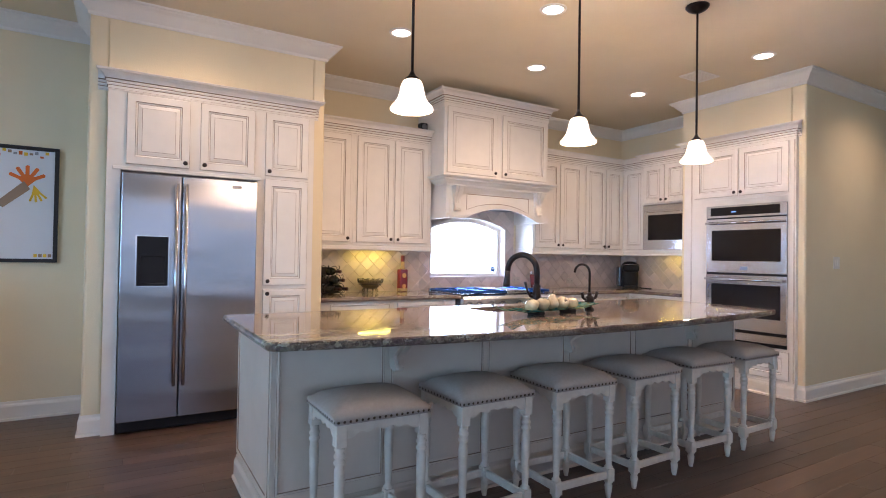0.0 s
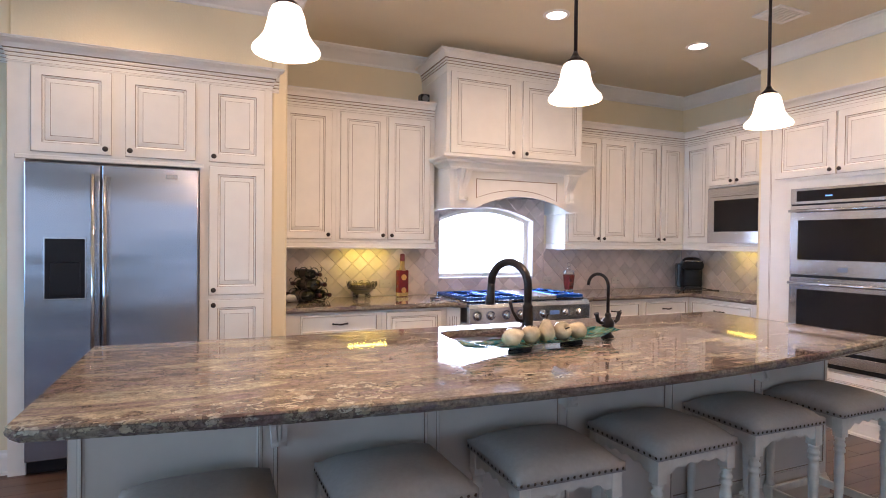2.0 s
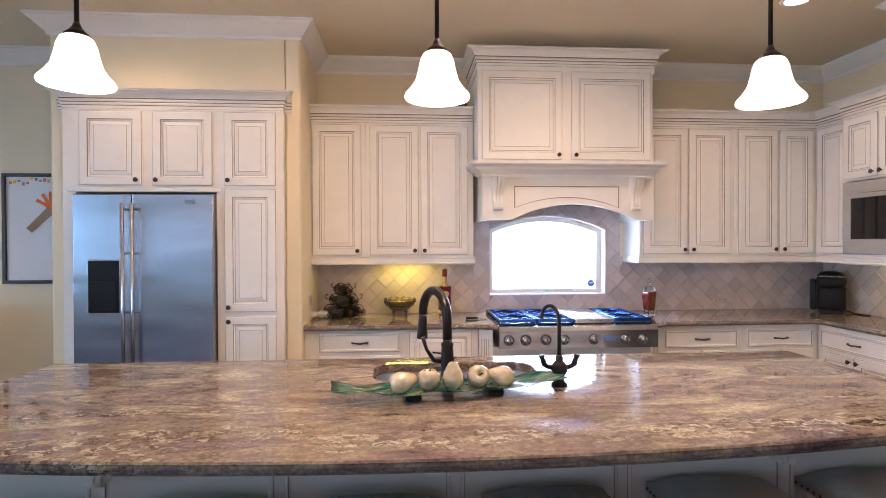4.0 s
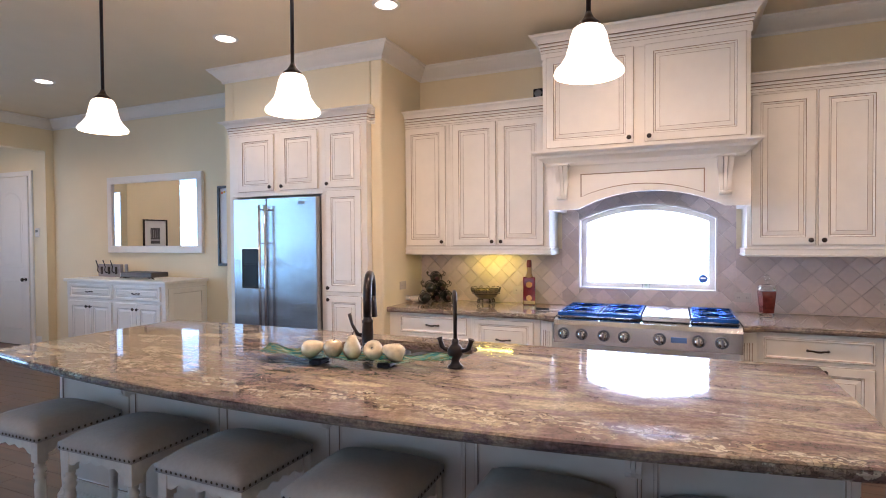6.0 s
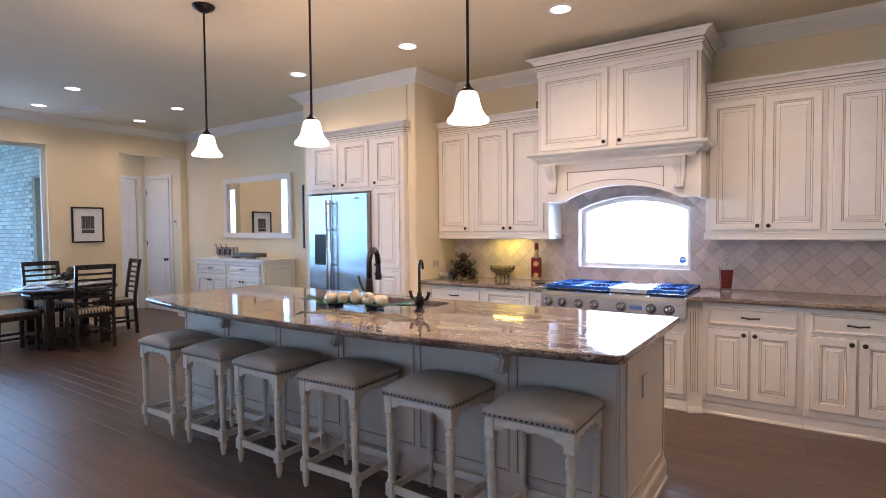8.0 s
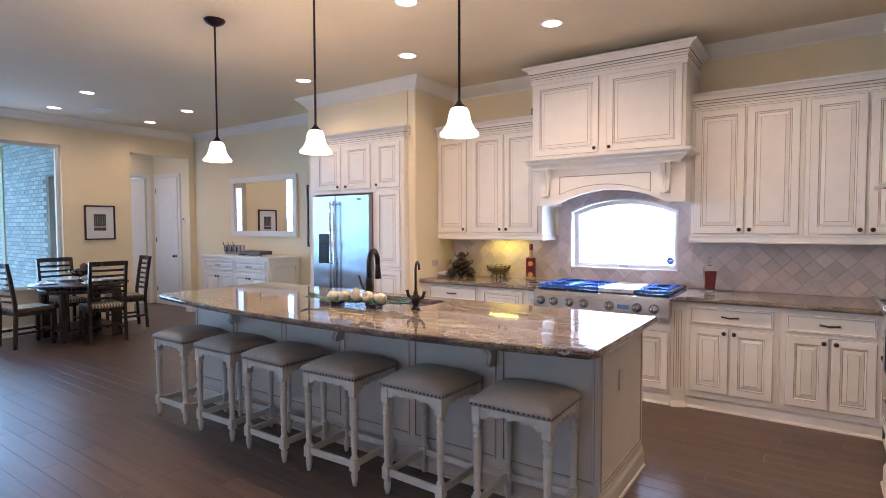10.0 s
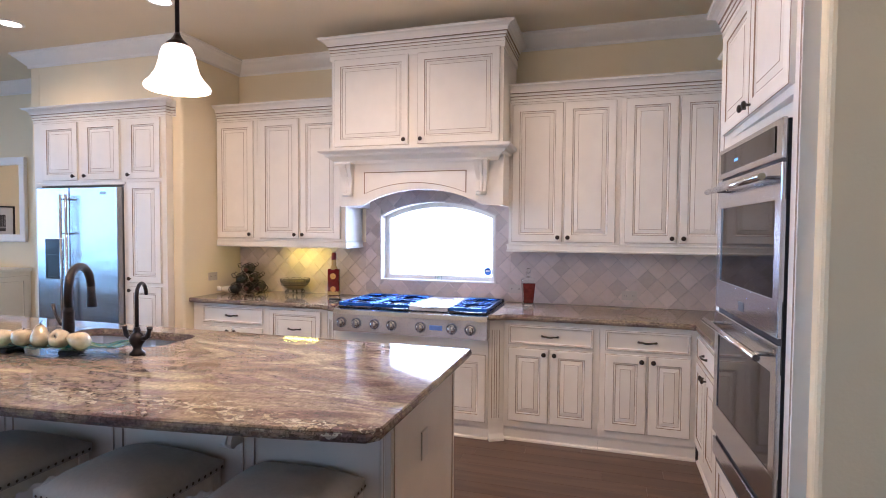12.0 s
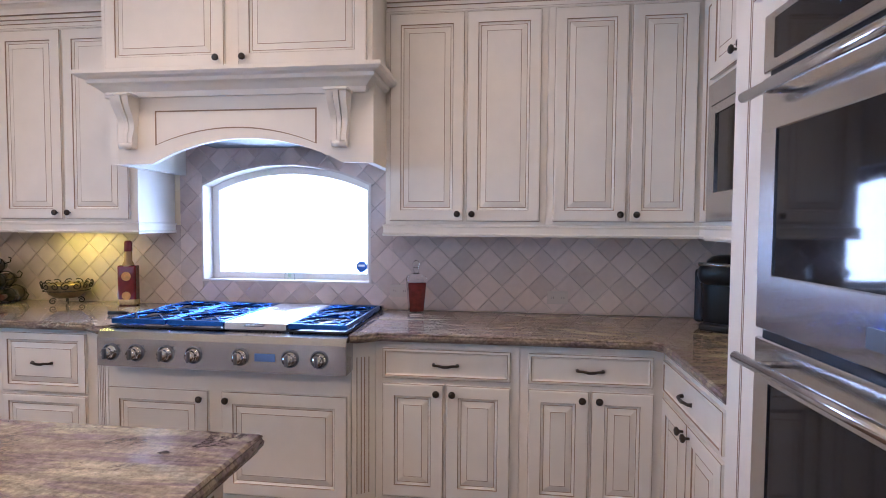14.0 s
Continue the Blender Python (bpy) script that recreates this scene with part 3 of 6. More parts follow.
def upper_unit(x0, x1, doors, loc, rz=0, depth=0.325, z0=UP_Z0, z1=UP_Z1, d0=1.43, d1=2.47, label=""):
    """A wall cabinet: local x along its face, y into the wall; doors are (left, right, knob corner)."""
    c = thing("wall_cabinet", label or PAINTED % "wall cabinet", "cabinet", (*loc, 0), rz, "wall cabinets")
    part("body", boxm(x0, x1, 0, depth, z0, z1), CAB, c)
    for a, b, k in doors:
        add_door(c, a, b, d0, d1, k)
    return c


upper_unit(2.362, 2.792, [(2.372, 2.758, "rb")], (0, UP_Y), label="single-door antique white wall cabinet beside the refrigerator wall")
upper_unit(2.794, 3.66, [(2.827, 3.215, "rb"), (3.233, 3.615, "lb")], (0, UP_Y))
upper_unit(5.05, 5.865, [(5.076, 5.454, "rb"), (5.468, 5.833, "lb")], (0, UP_Y))
upper_unit(5.867, 6.60, [(5.898, 6.246, "rb"), (6.262, 6.565, "lb")], (0, UP_Y))
# east wall, local x runs south
EX = 6.60
upper_unit(-0.33, 0.395, [(0.03, 0.36, "")], (EX, 5.62), -90, 0.325, label="narrow antique white corner wall cabinet")
mcab = thing("microwave_cabinet", "antique white wall cabinet with a built-in microwave below its doors", "cabinet", (6.50, 5.225, 0), -90, "wall cabinets")
bm = bmesh.new()
box(bm, 0, 0.66, 0.0, 0.42, 1.985, 2.50)
box(bm, 0, 0.022, 0.0, 0.42, 1.40, 1.985)
box(bm, 0.648, 0.66, 0.0, 0.42, 1.40, 1.985)
box(bm, 0.022, 0.648, 0.0, 0.42, 1.40, 1.43)
box(bm, 0.022, 0.648, 0.36, 0.42, 1.43, 1.985)
part("body", bm, CAB, mcab)
add_door(mcab, 0.02, 0.325, 2.0, 2.46, "rb")
add_door(mcab, 0.335, 0.64, 2.0, 2.46, "lb")
mw = thing("microwave", "stainless steel built-in microwave with dark glass door", "microwave", (6.50, 5.20, 1.43), -90)
bm = bmesh.new()
box(bm, 0, 0.62, -0.022, 0.0, 0, 0.115, 0.003)
box(bm, 0, 0.62, -0.022, 0.0, 0.42, 0.545, 0.003)
box(bm, 0, 0.075, -0.0215, 0.0, 0.112, 0.423)
box(bm, 0.57, 0.62, -0.0215, 0.0, 0.112, 0.423)
part("trim_frame", bm, STEEL, mw)
part("case", boxm(0.01, 0.61, 0.0, 0.34, 0.01, 0.53), STEEL_DARK, mw)
part("door_glass", boxm(0.075, 0.57, -0.014, -0.002, 0.115, 0.42), BLACK_GLASS, mw)
part("door_handle", boxm(0.03, 0.59, -0.03, -0.022, 0.455, 0.475, 0.003), STEEL, mw)

# crown and light rails over the wall cabinets
CZ = UP_Z1 + 0.115
for nm, path in (("cabinet_crown", [(2.362, UP_Y), (3.655, UP_Y)]),
                 ("cabinet_crown", [(5.055, UP_Y), (EX, UP_Y), (EX, 5.225), (6.50, 5.225), (6.50, 4.565)])):
    bm = bmesh.new()
    sweep(bm, path, CAB_CROWN, CZ, glaze=CROWN_GLAZE)
    tagged(part(nm, bm, [CAB, GLAZE]), "stepped antique white crown over the wall cabinets", "crown moulding", "cabinet crowns", "structure")
for path in ([(2.362, UP_Y), (3.66, UP_Y), (3.66, 5.94)], [(5.05, 5.94), (5.05, UP_Y), (EX, UP_Y), (EX, 5.225), (6.50, 5.225), (6.50, 4.565)]):
    bm = bmesh.new()
    sweep(bm, path, RAIL, 1.352)
    tagged(part("light_rail", bm, CAB), "antique white moulded rail under the wall cabinets", "moulding", "light rails", "structure")

# range hood of painted wood
HX0, HX1, HY = 3.665, 5.045, 5.37
hood = thing("range_hood", "antique white wooden range hood with two doors, mantel shelf and corbels", "range hood", (0, 0, 0))
bm = bmesh.new()
box(bm, HX0, HX1, HY, 5.94, 2.10, 2.90)
part("body", bm, CAB, hood)
bm = bmesh.new()
sweep(bm, [(HX0, 5.94), (HX0, HY), (HX1, HY), (HX1, 5.94)], [(0, -0.17), (0.008, -0.17), (0.010, -0.14)] + [(o * 1.15 + 0.004, u) for o, u in CAB_CROWN[1:-1]] + [(0, 0)], 3.008, glaze=[j + 2 for j in CROWN_GLAZE])
box(bm, HX0 + 0.001, HX1 - 0.001, HY + 0.001, 5.94, 2.902, 3.0)
part("crown", bm, [CAB, GLAZE], hood)
for a, b, k in ((3.695, 4.318, "rb"), (4.392, 5.02, "lb")):
    add_door(hood, a, b, 2.165, 2.845, k, HY)
bm = bmesh.new()
MANTEL = [(0.0, -0.115), (0.022, -0.115), (0.026, -0.09), (0.055, -0.065), (0.075, -0.055), (0.08, -0.038), (0.105, -0.03), (0.118, -0.018), (0.118, 0.0), (0.0, 0.0)]
sweep(bm, [(HX0 + 0.05, 5.60), (HX0 + 0.05, HY), (HX1 - 0.05, HY), (HX1 - 0.05, 5.60)], MANTEL, 2.14)
box(bm, HX0 + 0.051, HX1 - 0.051, HY + 0.001, 5.6, 2.03, 2.139)
part("mantel_shelf", bm, CAB, hood)
# arched apron, its side returns and the dark liner above the range
bm = bmesh.new()
arc = arch_outline(3.93, 4.90, 1.70, 1.703, 1.823, 18)
prism(bm, [(3.742, 2.03), (3.742, 1.70)] + arc[1:-1] + [(5.05, 1.70), (5.05, 2.03)], HY, HY + 0.025)
part("apron", bm, CAB, hood)
part("side_panel", boxm(3.70, 3.74, HY + 0.001, 5.937, 1.70, 2.10), CAB, hood)
part("side_panel", boxm(5.015, 5.05, HY + 0.026, 5.937, 1.70, 2.10), CAB, hood)
bm = bmesh.new()
a2 = arch_outline(3.945, 4.775, 1.80, 1.792, 1.872, 18)
inner = [(3.953, 1.955)] + [(x * 0.98 + 4.36 * 0.02, z + 0.006) for x, z in a2[1:-1]] + [(4.767, 1.955)]
outer = [(3.945, 1.962)] + a2[1:-1] + [(4.775, 1.962)]
for i in range(len(inner)):
    j = (i + 1) % len(inner)
    q = [outer[i], outer[j], inner[j], inner[i]]
    bm.faces.new([bm.verts.new((x, HY - 0.0015, z)) for x, z in q])
part("panel_groove", bm, GLAZE, hood, "thin brown glaze line round the apron panel")
bm = bmesh.new()
box(bm, 3.745, 5.01, HY + 0.03, 5.93, 1.96, 1.985)
box(bm, 3.98, 4.84, 5.42, 5.86, 1.848, 1.958)
part("liner", bm, mat("hood_liner", (0.03, 0.03, 0.035), 0.4, 0.5), hood, "dark steel hood liner")


def corbel(parent, x, z0, z1, y, w, d, glaze=True):
    """A scrolled bracket whose back lies at y."""
    n = 16
    out = []
    for i in range(n + 1):
        f = i / n
        out.append((0.30 * d + 0.68 * d * (f ** 1.6) + 0.16 * d * math.sin(math.pi * 2.6 * f + 0.5) * (1 - 0.5 * f), z0 + (z1 - z0) * f))
    bm = bmesh.new()
    prof = [(0, z0)] + out + [(0, z1)]
    for k, (a, b, s) in enumerate(((-w / 2, -w / 6, 0.93), (-w / 6 + 0.004, w / 6 - 0.004, 1.0), (w / 6, w / 2, 0.93))):
        va = [bm.verts.new((x + a * (0.62 + 0.38 * (z - z0) / (z1 - z0)), y - o * s, z)) for o, z in prof]
        vb = [bm.verts.new((x + b * (0.62 + 0.38 * (z - z0) / (z1 - z0)), y - o * s, z)) for o, z in prof]
        m = len(prof)
        for i in range(m):
            bm.faces.new((va[i], va[(i + 1) % m], vb[(i + 1) % m], vb[i]))
        bm.faces.new(va)
        bm.faces.new(vb)
    box(bm, x - w / 9, x + w / 9, y - 0.015, y, z0, z1, mi=1)
    tube(bm, [(x - w * 0.36, y - d * 0.34, z0 + 0.012), (x + w * 0.36, y - d * 0.34, z0 + 0.012)], 0.016, 10)
    box(bm, x - w * 0.58, x + w * 0.58, y - d * 1.08, y, z1, z1 + 0.014, 0.003)
    return part("corbel", bm, [CAB, GLAZE], parent)


corbel(hood, 3.815, 1.775, 2.02, HY, 0.10, 0.09)
corbel(hood, 4.895, 1.775, 2.02, HY, 0.10, 0.09)

# base cabinets, range wall
BY, TOE = 5.31, 0.10


def base_unit(x0, x1, loc, rz=0, depth=0.61, z1=0.878, label=""):
    c = thing("base_cabinet", label or PAINTED % "base cabinet", "cabinet", (*loc, 0), rz, "base cabinets")
    bm = bmesh.new()
    box(bm, x0, x1, 0, depth, TOE, z1)
    box(bm, x0, x1, 0.02, depth, 0, TOE)
    part("body", bm, CAB, c)
    bm = bmesh.new()
    sweep(bm, [(x0, 0.02), (x1, 0.02)], [(0, 0), (0.02, 0), (0.02, 0.012), (0.008, 0.02), (0.008, 0.075), (0, 0.09)], 0)
    part("toe_trim", bm, CAB, c)
    return c


c = base_unit(2.362, 3.098, (0, BY))
add_drawer(c, 2.471, 3.065, 0.715, 0.855)
add_door(c, 2.471, 2.762, 0.15, 0.685, "rt")
add_door(c, 2.774, 3.065, 0.15, 0.685, "lt")
c = base_unit(3.10, 3.655, (0, BY), label="antique white base cabinet with a stack of drawers")
add_drawer(c, 3.134, 3.603, 0.555, 0.855, raised=True)
add_drawer(c, 3.134, 3.603, 0.15, 0.54, raised=True)
RY = 5.255
c = base_unit(3.76, 4.975, (0, RY), 0, 0.66, 0.742, "antique white two-door base cabinet under the rangetop")
add_door(c, 3.775, 4.283, 0.13, 0.62, "rt")
add_door(c, 4.354, 4.96, 0.13, 0.62, "lt")
for xa, xb in ((3.66, 3.757), (4.98, 5.078)):
    p = thing("pilaster", "antique white angled pilaster with fluted face and flared foot", "pilaster", (0, 0, 0), 0, "pilasters beside the range")
    left = xa < 4
    bm = bmesh.new()
    ol = [(xa, 5.92), (xa, BY - 0.002 if left else RY), (xb, RY if left else BY - 0.002), (xb, 5.92)]
    slab(bm, ol, 0, 0.878)
    part("body", bm, CAB, p)
    bm = bmesh.new()
    d = Vector((ol[2][0] - ol[1][0], ol[2][1] - ol[1][1])).normalized()
    nrm = Vector((d.y, -d.x))
    for s in (0.022, 0.042, 0.058, 0.078):
        q = Vector(ol[1]) + d * s
        e = q + d * 0.004
        slab(bm, [q, e, e + nrm * 0.0015, q + nrm * 0.0015], 0.16, 0.80)
    part("flute", bm, GLAZE, p, "brown glazed flutes")
    bm = bmesh.new()
    sweep(bm, [ol[1], ol[2]], [(0, 0), (0.03, 0), (0.028, 0.02), (0.012, 0.05), (0.006, 0.10), (0, 0.13)], 0)
    part("foot", bm, CAB, p)
c = base_unit(5.08, 5.74, (0, BY))
add_drawer(c, 5.115, 5.70, 0.705, 0.842)
add_door(c, 5.115, 5.397, 0.15, 0.68, "rt")
add_door(c, 5.410, 5.70, 0.15, 0.68, "lt")
c = base_unit(5.742, 6.36, (0, BY))
add_drawer(c, 5.78, 6.315, 0.705, 0.842)
add_door(c, 5.78, 6.043, 0.15, 0.68, "rt")
add_door(c, 6.056, 6.318, 0.15, 0.68, "lt")
# east run, local x runs south
c = base_unit(0.002, 0.745, (6.362, 5.308), -90, 0.56)
add_drawer(c, 0.05, 0.70, 0.705, 0.842)
add_door(c, 0.05, 0.37, 0.15, 0.68, "rt")
add_door(c, 0.38, 0.70, 0.15, 0.68, "lt")

# counters: granite slabs with a rounded edge
EDGE = [(-0.03, 0.0), (0.0, 0.003), (0.008, 0.012), (0.010, 0.022), (0.006, 0.030), (0.008, 0.034), (0.002, 0.040), (-0.03, 0.040)]


def counter(name, label, outline, edge_path, z=0.88):
    c = thing(name, label, "countertop")
    bm = bmesh.new()
    slab(bm, outline, z, z + 0.04)
    part("slab", bm, GRANITE, c)
    bm = bmesh.new()
    sweep(bm, edge_path, [(o + 0.001, u) for o, u in EDGE[1:-1]] + [(0.0, 0.040), (0.0, 0.0)], z)
    part("edge", bm, GRANITE, c)
    return c


counter("countertop", "polished brown and gold granite countertop beside the refrigerator wall",
        [(2.362, 5.935), (2.362, 5.265), (3.64, 5.265), (3.75, 5.20), (3.782, 5.20), (3.782, 5.935)], [(2.362, 5.265), (3.64, 5.265), (3.75, 5.20), (3.782, 5.20)])
counter("countertop", "polished brown and gold granite countertop that turns the corner",
        [(4.99, 5.935), (4.99, 5.20), (5.02, 5.20), (5.11, 5.265), (6.30, 5.265), (6.335, 5.23), (6.335, 4.562), (6.925, 4.562), (6.925, 5.935)],
        [(4.99, 5.20), (5.02, 5.20), (5.11, 5.265), (6.30, 5.265), (6.335, 5.23), (6.335, 4.562)])

# ---- oven tower ----
tower = thing("oven_cabinet", "tall antique white oven cabinet with two doors above the ovens", "cabinet", (6.315, 4.505, 0), -90)
TW = 1.175
part("upper_box", boxm(0, TW, 0, 0.58, 1.945, 2.50), CAB, tower)
part("side_panel", boxm(0, 0.225, 0, 0.58, 0.0, 1.945), CAB, tower)
part("side_panel", boxm(TW - 0.072, TW, 0, 0.58, 0.0, 1.945), CAB, tower)
part("lower_box", boxm(0.225, TW - 0.072, 0.0, 0.58, 0.0, 0.50), CAB, tower)
part("back_panel", boxm(0.225, TW - 0.072, 0.55, 0.58, 0.5, 1.945), CAB, tower)
add_door(tower, 0.14, 0.625, 1.975, 2.46, "rb")
add_door(tower, 0.635, TW - 0.06, 1.975, 2.46, "lb")
part("door", panel_door(bmesh.new(), 0.2, TW - 0.05, 0.17, 0.44, 0.0), [CAB, GLAZE], tower)
bm = bmesh.new()
sweep(bm, [(-0.04, 0.034), (0, 0.034), (0, 0), (TW, 0), (TW, 0.034), (TW + 0.03, 0.034)], CAB_CROWN, 2.62, glaze=CROWN_GLAZE)
box(bm, 0, TW, 0.001, 0.034, 2.5, 2.6)
part("crown", bm, [CAB, GLAZE], tower)
bm = bmesh.new()
for x in (0.085, 0.095, TW - 0.02, TW - 0.012):
    box(bm, x, x + 0.003, -0.0012, 0.0, 0.16, 2.46)
part("groove", bm, GLAZE, tower, "thin brown glaze lines")
part("toe_trim", sweep(bmesh.new(), [(0, 0), (TW, 0)], BASE), CAB, tower)
oven = thing("double_oven", "stainless steel double wall oven with dark glass and bar handles", "oven", (6.30, 4.20, 0.468), -87.6)
OW = 0.80
part("case", boxm(0.002, OW - 0.002, -0.029, 0.54, 0.0, 1.405), BLACK, oven)
part("case_surround", boxm(-0.078, OW + 0.003, 0.016, 0.53, 0.034, 1.476), CAB, oven, "painted filler round the ovens")
bm = bmesh.new()
box(bm, 0, OW, -0.045, -0.03, 1.282, 1.41, 0.003)
panel = part("control_panel", bm, STEEL, oven)
part("display", boxm(0.05, OW - 0.06, -0.048, -0.044, 1.305, 1.39), BLACK_GLASS, panel, "dark glass control display")
part("clock", boxm(0.27, 0.32, -0.049, -0.048, 1.335, 1.345), glow_material("clock_digits", (0.2, 0.5, 1.0), 1.5), panel, "small blue lit clock")
for z0, z1, wz0, wz1 in ((0.712, 1.272, 0.835, 1.15), (0.14, 0.692, 0.27, 0.595)):
    bm = bmesh.new()
    box(bm, 0, OW, -0.045, -0.03, z0, wz0, 0.003)
    box(bm, 0, OW, -0.045, -0.03, wz1, z1, 0.003)
    box(bm, 0, 0.062, -0.0445, -0.03, wz0 - 0.003, wz1 + 0.003)
    box(bm, OW - 0.052, OW, -0.0445, -0.03, wz0 - 0.003, wz1 + 0.003)
    d = part("oven_door", bm, STEEL, oven)
    part("oven_window", boxm(0.062, OW - 0.052, -0.041, -0.030, wz0, wz1), BLACK_GLASS, d, "dark glass oven window")
    bm = bmesh.new()
    hz = z1 - 0.045
    tube(bm, [(0.02, -0.095, hz), (OW - 0.02, -0.095, hz)], 0.012, 12)
    for hx in (0.09, OW - 0.09):
        tube(bm, [(hx, -0.045, hz), (hx, -0.095, hz)], 0.008, 8)
    part("handle", bm, steel_material("handle_steel", (0.7, 0.7, 0.7), 0.16), d, "polished round bar handle")
part("lower_trim", boxm(0, OW, -0.043, -0.03, 0.036, 0.112, bevel=0.003), STEEL, oven)
part("badge", boxm(OW / 2 - 0.035, OW / 2 + 0.035, -0.047, -0.045, 0.745, 0.78), STEEL_DARK, oven, "small blank maker's plate")

# ---- refrigerator block ----
fc = thing("refrigerator_cabinet", "antique white cabinet built round the refrigerator with a tall side pantry", "cabinet", (0, 5.14, 0))
part("upper_box", boxm(0.765, 2.25, 0, 0.7, 1.885, 2.50), CAB, fc)
part("side_panel", boxm(0.765, 0.852, 0, 0.7, 0, 1.885), CAB, fc)
part("pantry_box", boxm(1.795, 2.25, 0, 0.7, 0, 1.885), CAB, fc)
for x0, x1, z0, z1, k in ((0.881, 1.295, 1.93, 2.44, "rb"), (1.367, 1.768, 1.93, 2.44, "lb"), (1.849, 2.20, 1.93, 2.44, "lb"),
                          (1.849, 2.20, 1.045, 1.905, "lb"), (1.849, 2.20, 0.15, 1.015, "lt")):
    add_door(fc, x0, x1, z0, z1, k)
bm = bmesh.new()
box(bm, 0.80, 1.82, -0.012, 0, 1.885, 1.912, 0.004)
part("rail", bm, CAB, fc)
bm = bmesh.new()
sweep(bm, [(0.70, 0.06), (0.765, 0.06), (0.765, 0), (2.25, 0), (2.25, 0.06), (2.30, 0.06)], CAB_CROWN, 2.585, glaze=CROWN_GLAZE)
box(bm, 0.766, 2.249, 0.001, 0.058, 2.5, 2.57)
part("crown", bm, [CAB, GLAZE], fc)
part("toe_trim", sweep(bmesh.new(), [(1.80, 0), (2.25, 0)], BASE), CAB, fc)
fr = thing("refrigerator", "stainless steel side-by-side refrigerator with black ice dispenser", "refrigerator", (0, 5.12, 0))
part("case", boxm(0.86, 1.79, 0.03, 0.68, 0.03, 1.87), STEEL_DARK, fr)
part("kick_grille", boxm(0.862, 1.788, 0.0, 0.03, 0.012, 0.085), BLACK, fr, "black kick grille")
d1 = part("freezer_door", boxm(0.86, 1.243, -0.04, 0.028, 0.09, 1.865, bevel=0.006, seg=2), FRIDGE_STEEL, fr)
d2 = part("fridge_door", boxm(1.251, 1.785, -0.04, 0.028, 0.09, 1.865, bevel=0.006, seg=2), FRIDGE_STEEL, fr)
part("dispenser_frame", boxm(0.952, 1.172, -0.044, -0.0395, 1.045, 1.42, bevel=0.0015), STEEL, d1)
bm = bmesh.new()
box(bm, 0.962, 1.163, -0.0475, -0.0435, 1.055, 1.412)
part("dispenser", bm, BLACK, d1, "black ice and water dispenser")
bm = bmesh.new()
box(bm, 0.985, 1.14, -0.049, -0.0475, 1.07, 1.27, 0.004)
part("dispenser_recess", bm, BLACK, d1)
for hx, dd in ((1.212, d1), (1.275, d2)):
    bm = bmesh.new()
    tube(bm, [(hx, -0.095, 0.33), (hx, -0.095, 1.80)], 0.011, 12)
    for hz in (0.40, 1.06, 1.46, 1.76):
        tube(bm, [(hx, -0.04, hz), (hx, -0.095, hz)], 0.008, 8)
    part("handle", bm, bpy.data.materials["handle_steel"], dd, "long polished bar handle")
part("badge", boxm(1.60, 1.665, -0.043, -0.04, 1.80, 1.825), STEEL_DARK, d2, "small dark maker's plate")

# ---- island ----
IX0, IX1, IYB, IYF, BOW = 1.40, 5.145, 4.005, 2.895, 0.18


def front_y(x):
    u = (x - (IX0 + IX1) / 2) / ((IX1 - IX0) / 2)
    return IYF - BOW * (1 - u * u)


isl = thing("island", "antique white kitchen island with panelled sides and glazed grooves", "kitchen island")
part("front_board", boxm(1.475, 5.08, 3.17, 3.50, 0.0, 0.9), ISLAND, isl)
part("side_box", boxm(1.475, 2.93, 3.50, 3.975, 0.0, 0.9), ISLAND, isl)
part("side_box", boxm(3.74, 5.08, 3.50, 3.975, 0.0, 0.9), ISLAND, isl)
part("sink_front", boxm(2.93, 3.74, 3.90, 3.975, 0.0, 0.9), ISLAND, isl)
GX = [1.48, 2.055, 2.665, 3.28, 3.89, 4.51, 5.075]
for a, b in zip(GX, GX[1:]):
    part("panel", panel_door(bmesh.new(), a + 0.018, b - 0.018, 0.19, 0.87, 3.17, 0.008, raised=False, stile=0.012), [ISLAND, GLAZE], isl)
for rz, x0, x1, y in ((-90, -3.955, -3.19, 1.475), (90, 3.19, 3.955, -5.08)):
    bm = panel_door(bmesh.new(), x0, x1, 0.15, 0.87, y, 0.008, raised=False, stile=0.03)
    bm.transform(Matrix.Rotation(radians(rz), 4, "Z"))
    part("end_panel", bm, [ISLAND, GLAZE], isl)
part("base_trim", sweep(bmesh.new(), [(1.475, 3.975), (1.475, 3.17), (5.08, 3.17), (5.08, 3.975)], [(o, u * 0.9) for o, u in BASE]), ISLAND, isl)
for cx in (2.085, 3.275, 4.47):
    o = corbel(isl, cx, 0.725, 0.875, 3.162, 0.07, 0.16)
    o.data.materials[0] = ISLAND
o = part("outlet", boxm(5.0802, 5.087, 3.48, 3.55, 0.60, 0.715, bevel=0.002), ALMOND, isl, "cream electrical outlet on the end panel")

top = thing("island_countertop", "polished brown and gold granite island top with a bowed front edge", "countertop", (0, 0, 0.02))
SX0, SX1, SY0, SY1 = 2.96, 3.70, 3.54, 3.87
outer = [(IX0, IYB), (IX0, IYF + 0.03)] + [(IX0 + 0.03 + (IX1 - IX0 - 0.06) * i / 28, front_y(IX0 + 0.03 + (IX1 - IX0 - 0.06) * i / 28)) for i in range(29)] + [(IX1, IYF + 0.03), (IX1, IYB)]


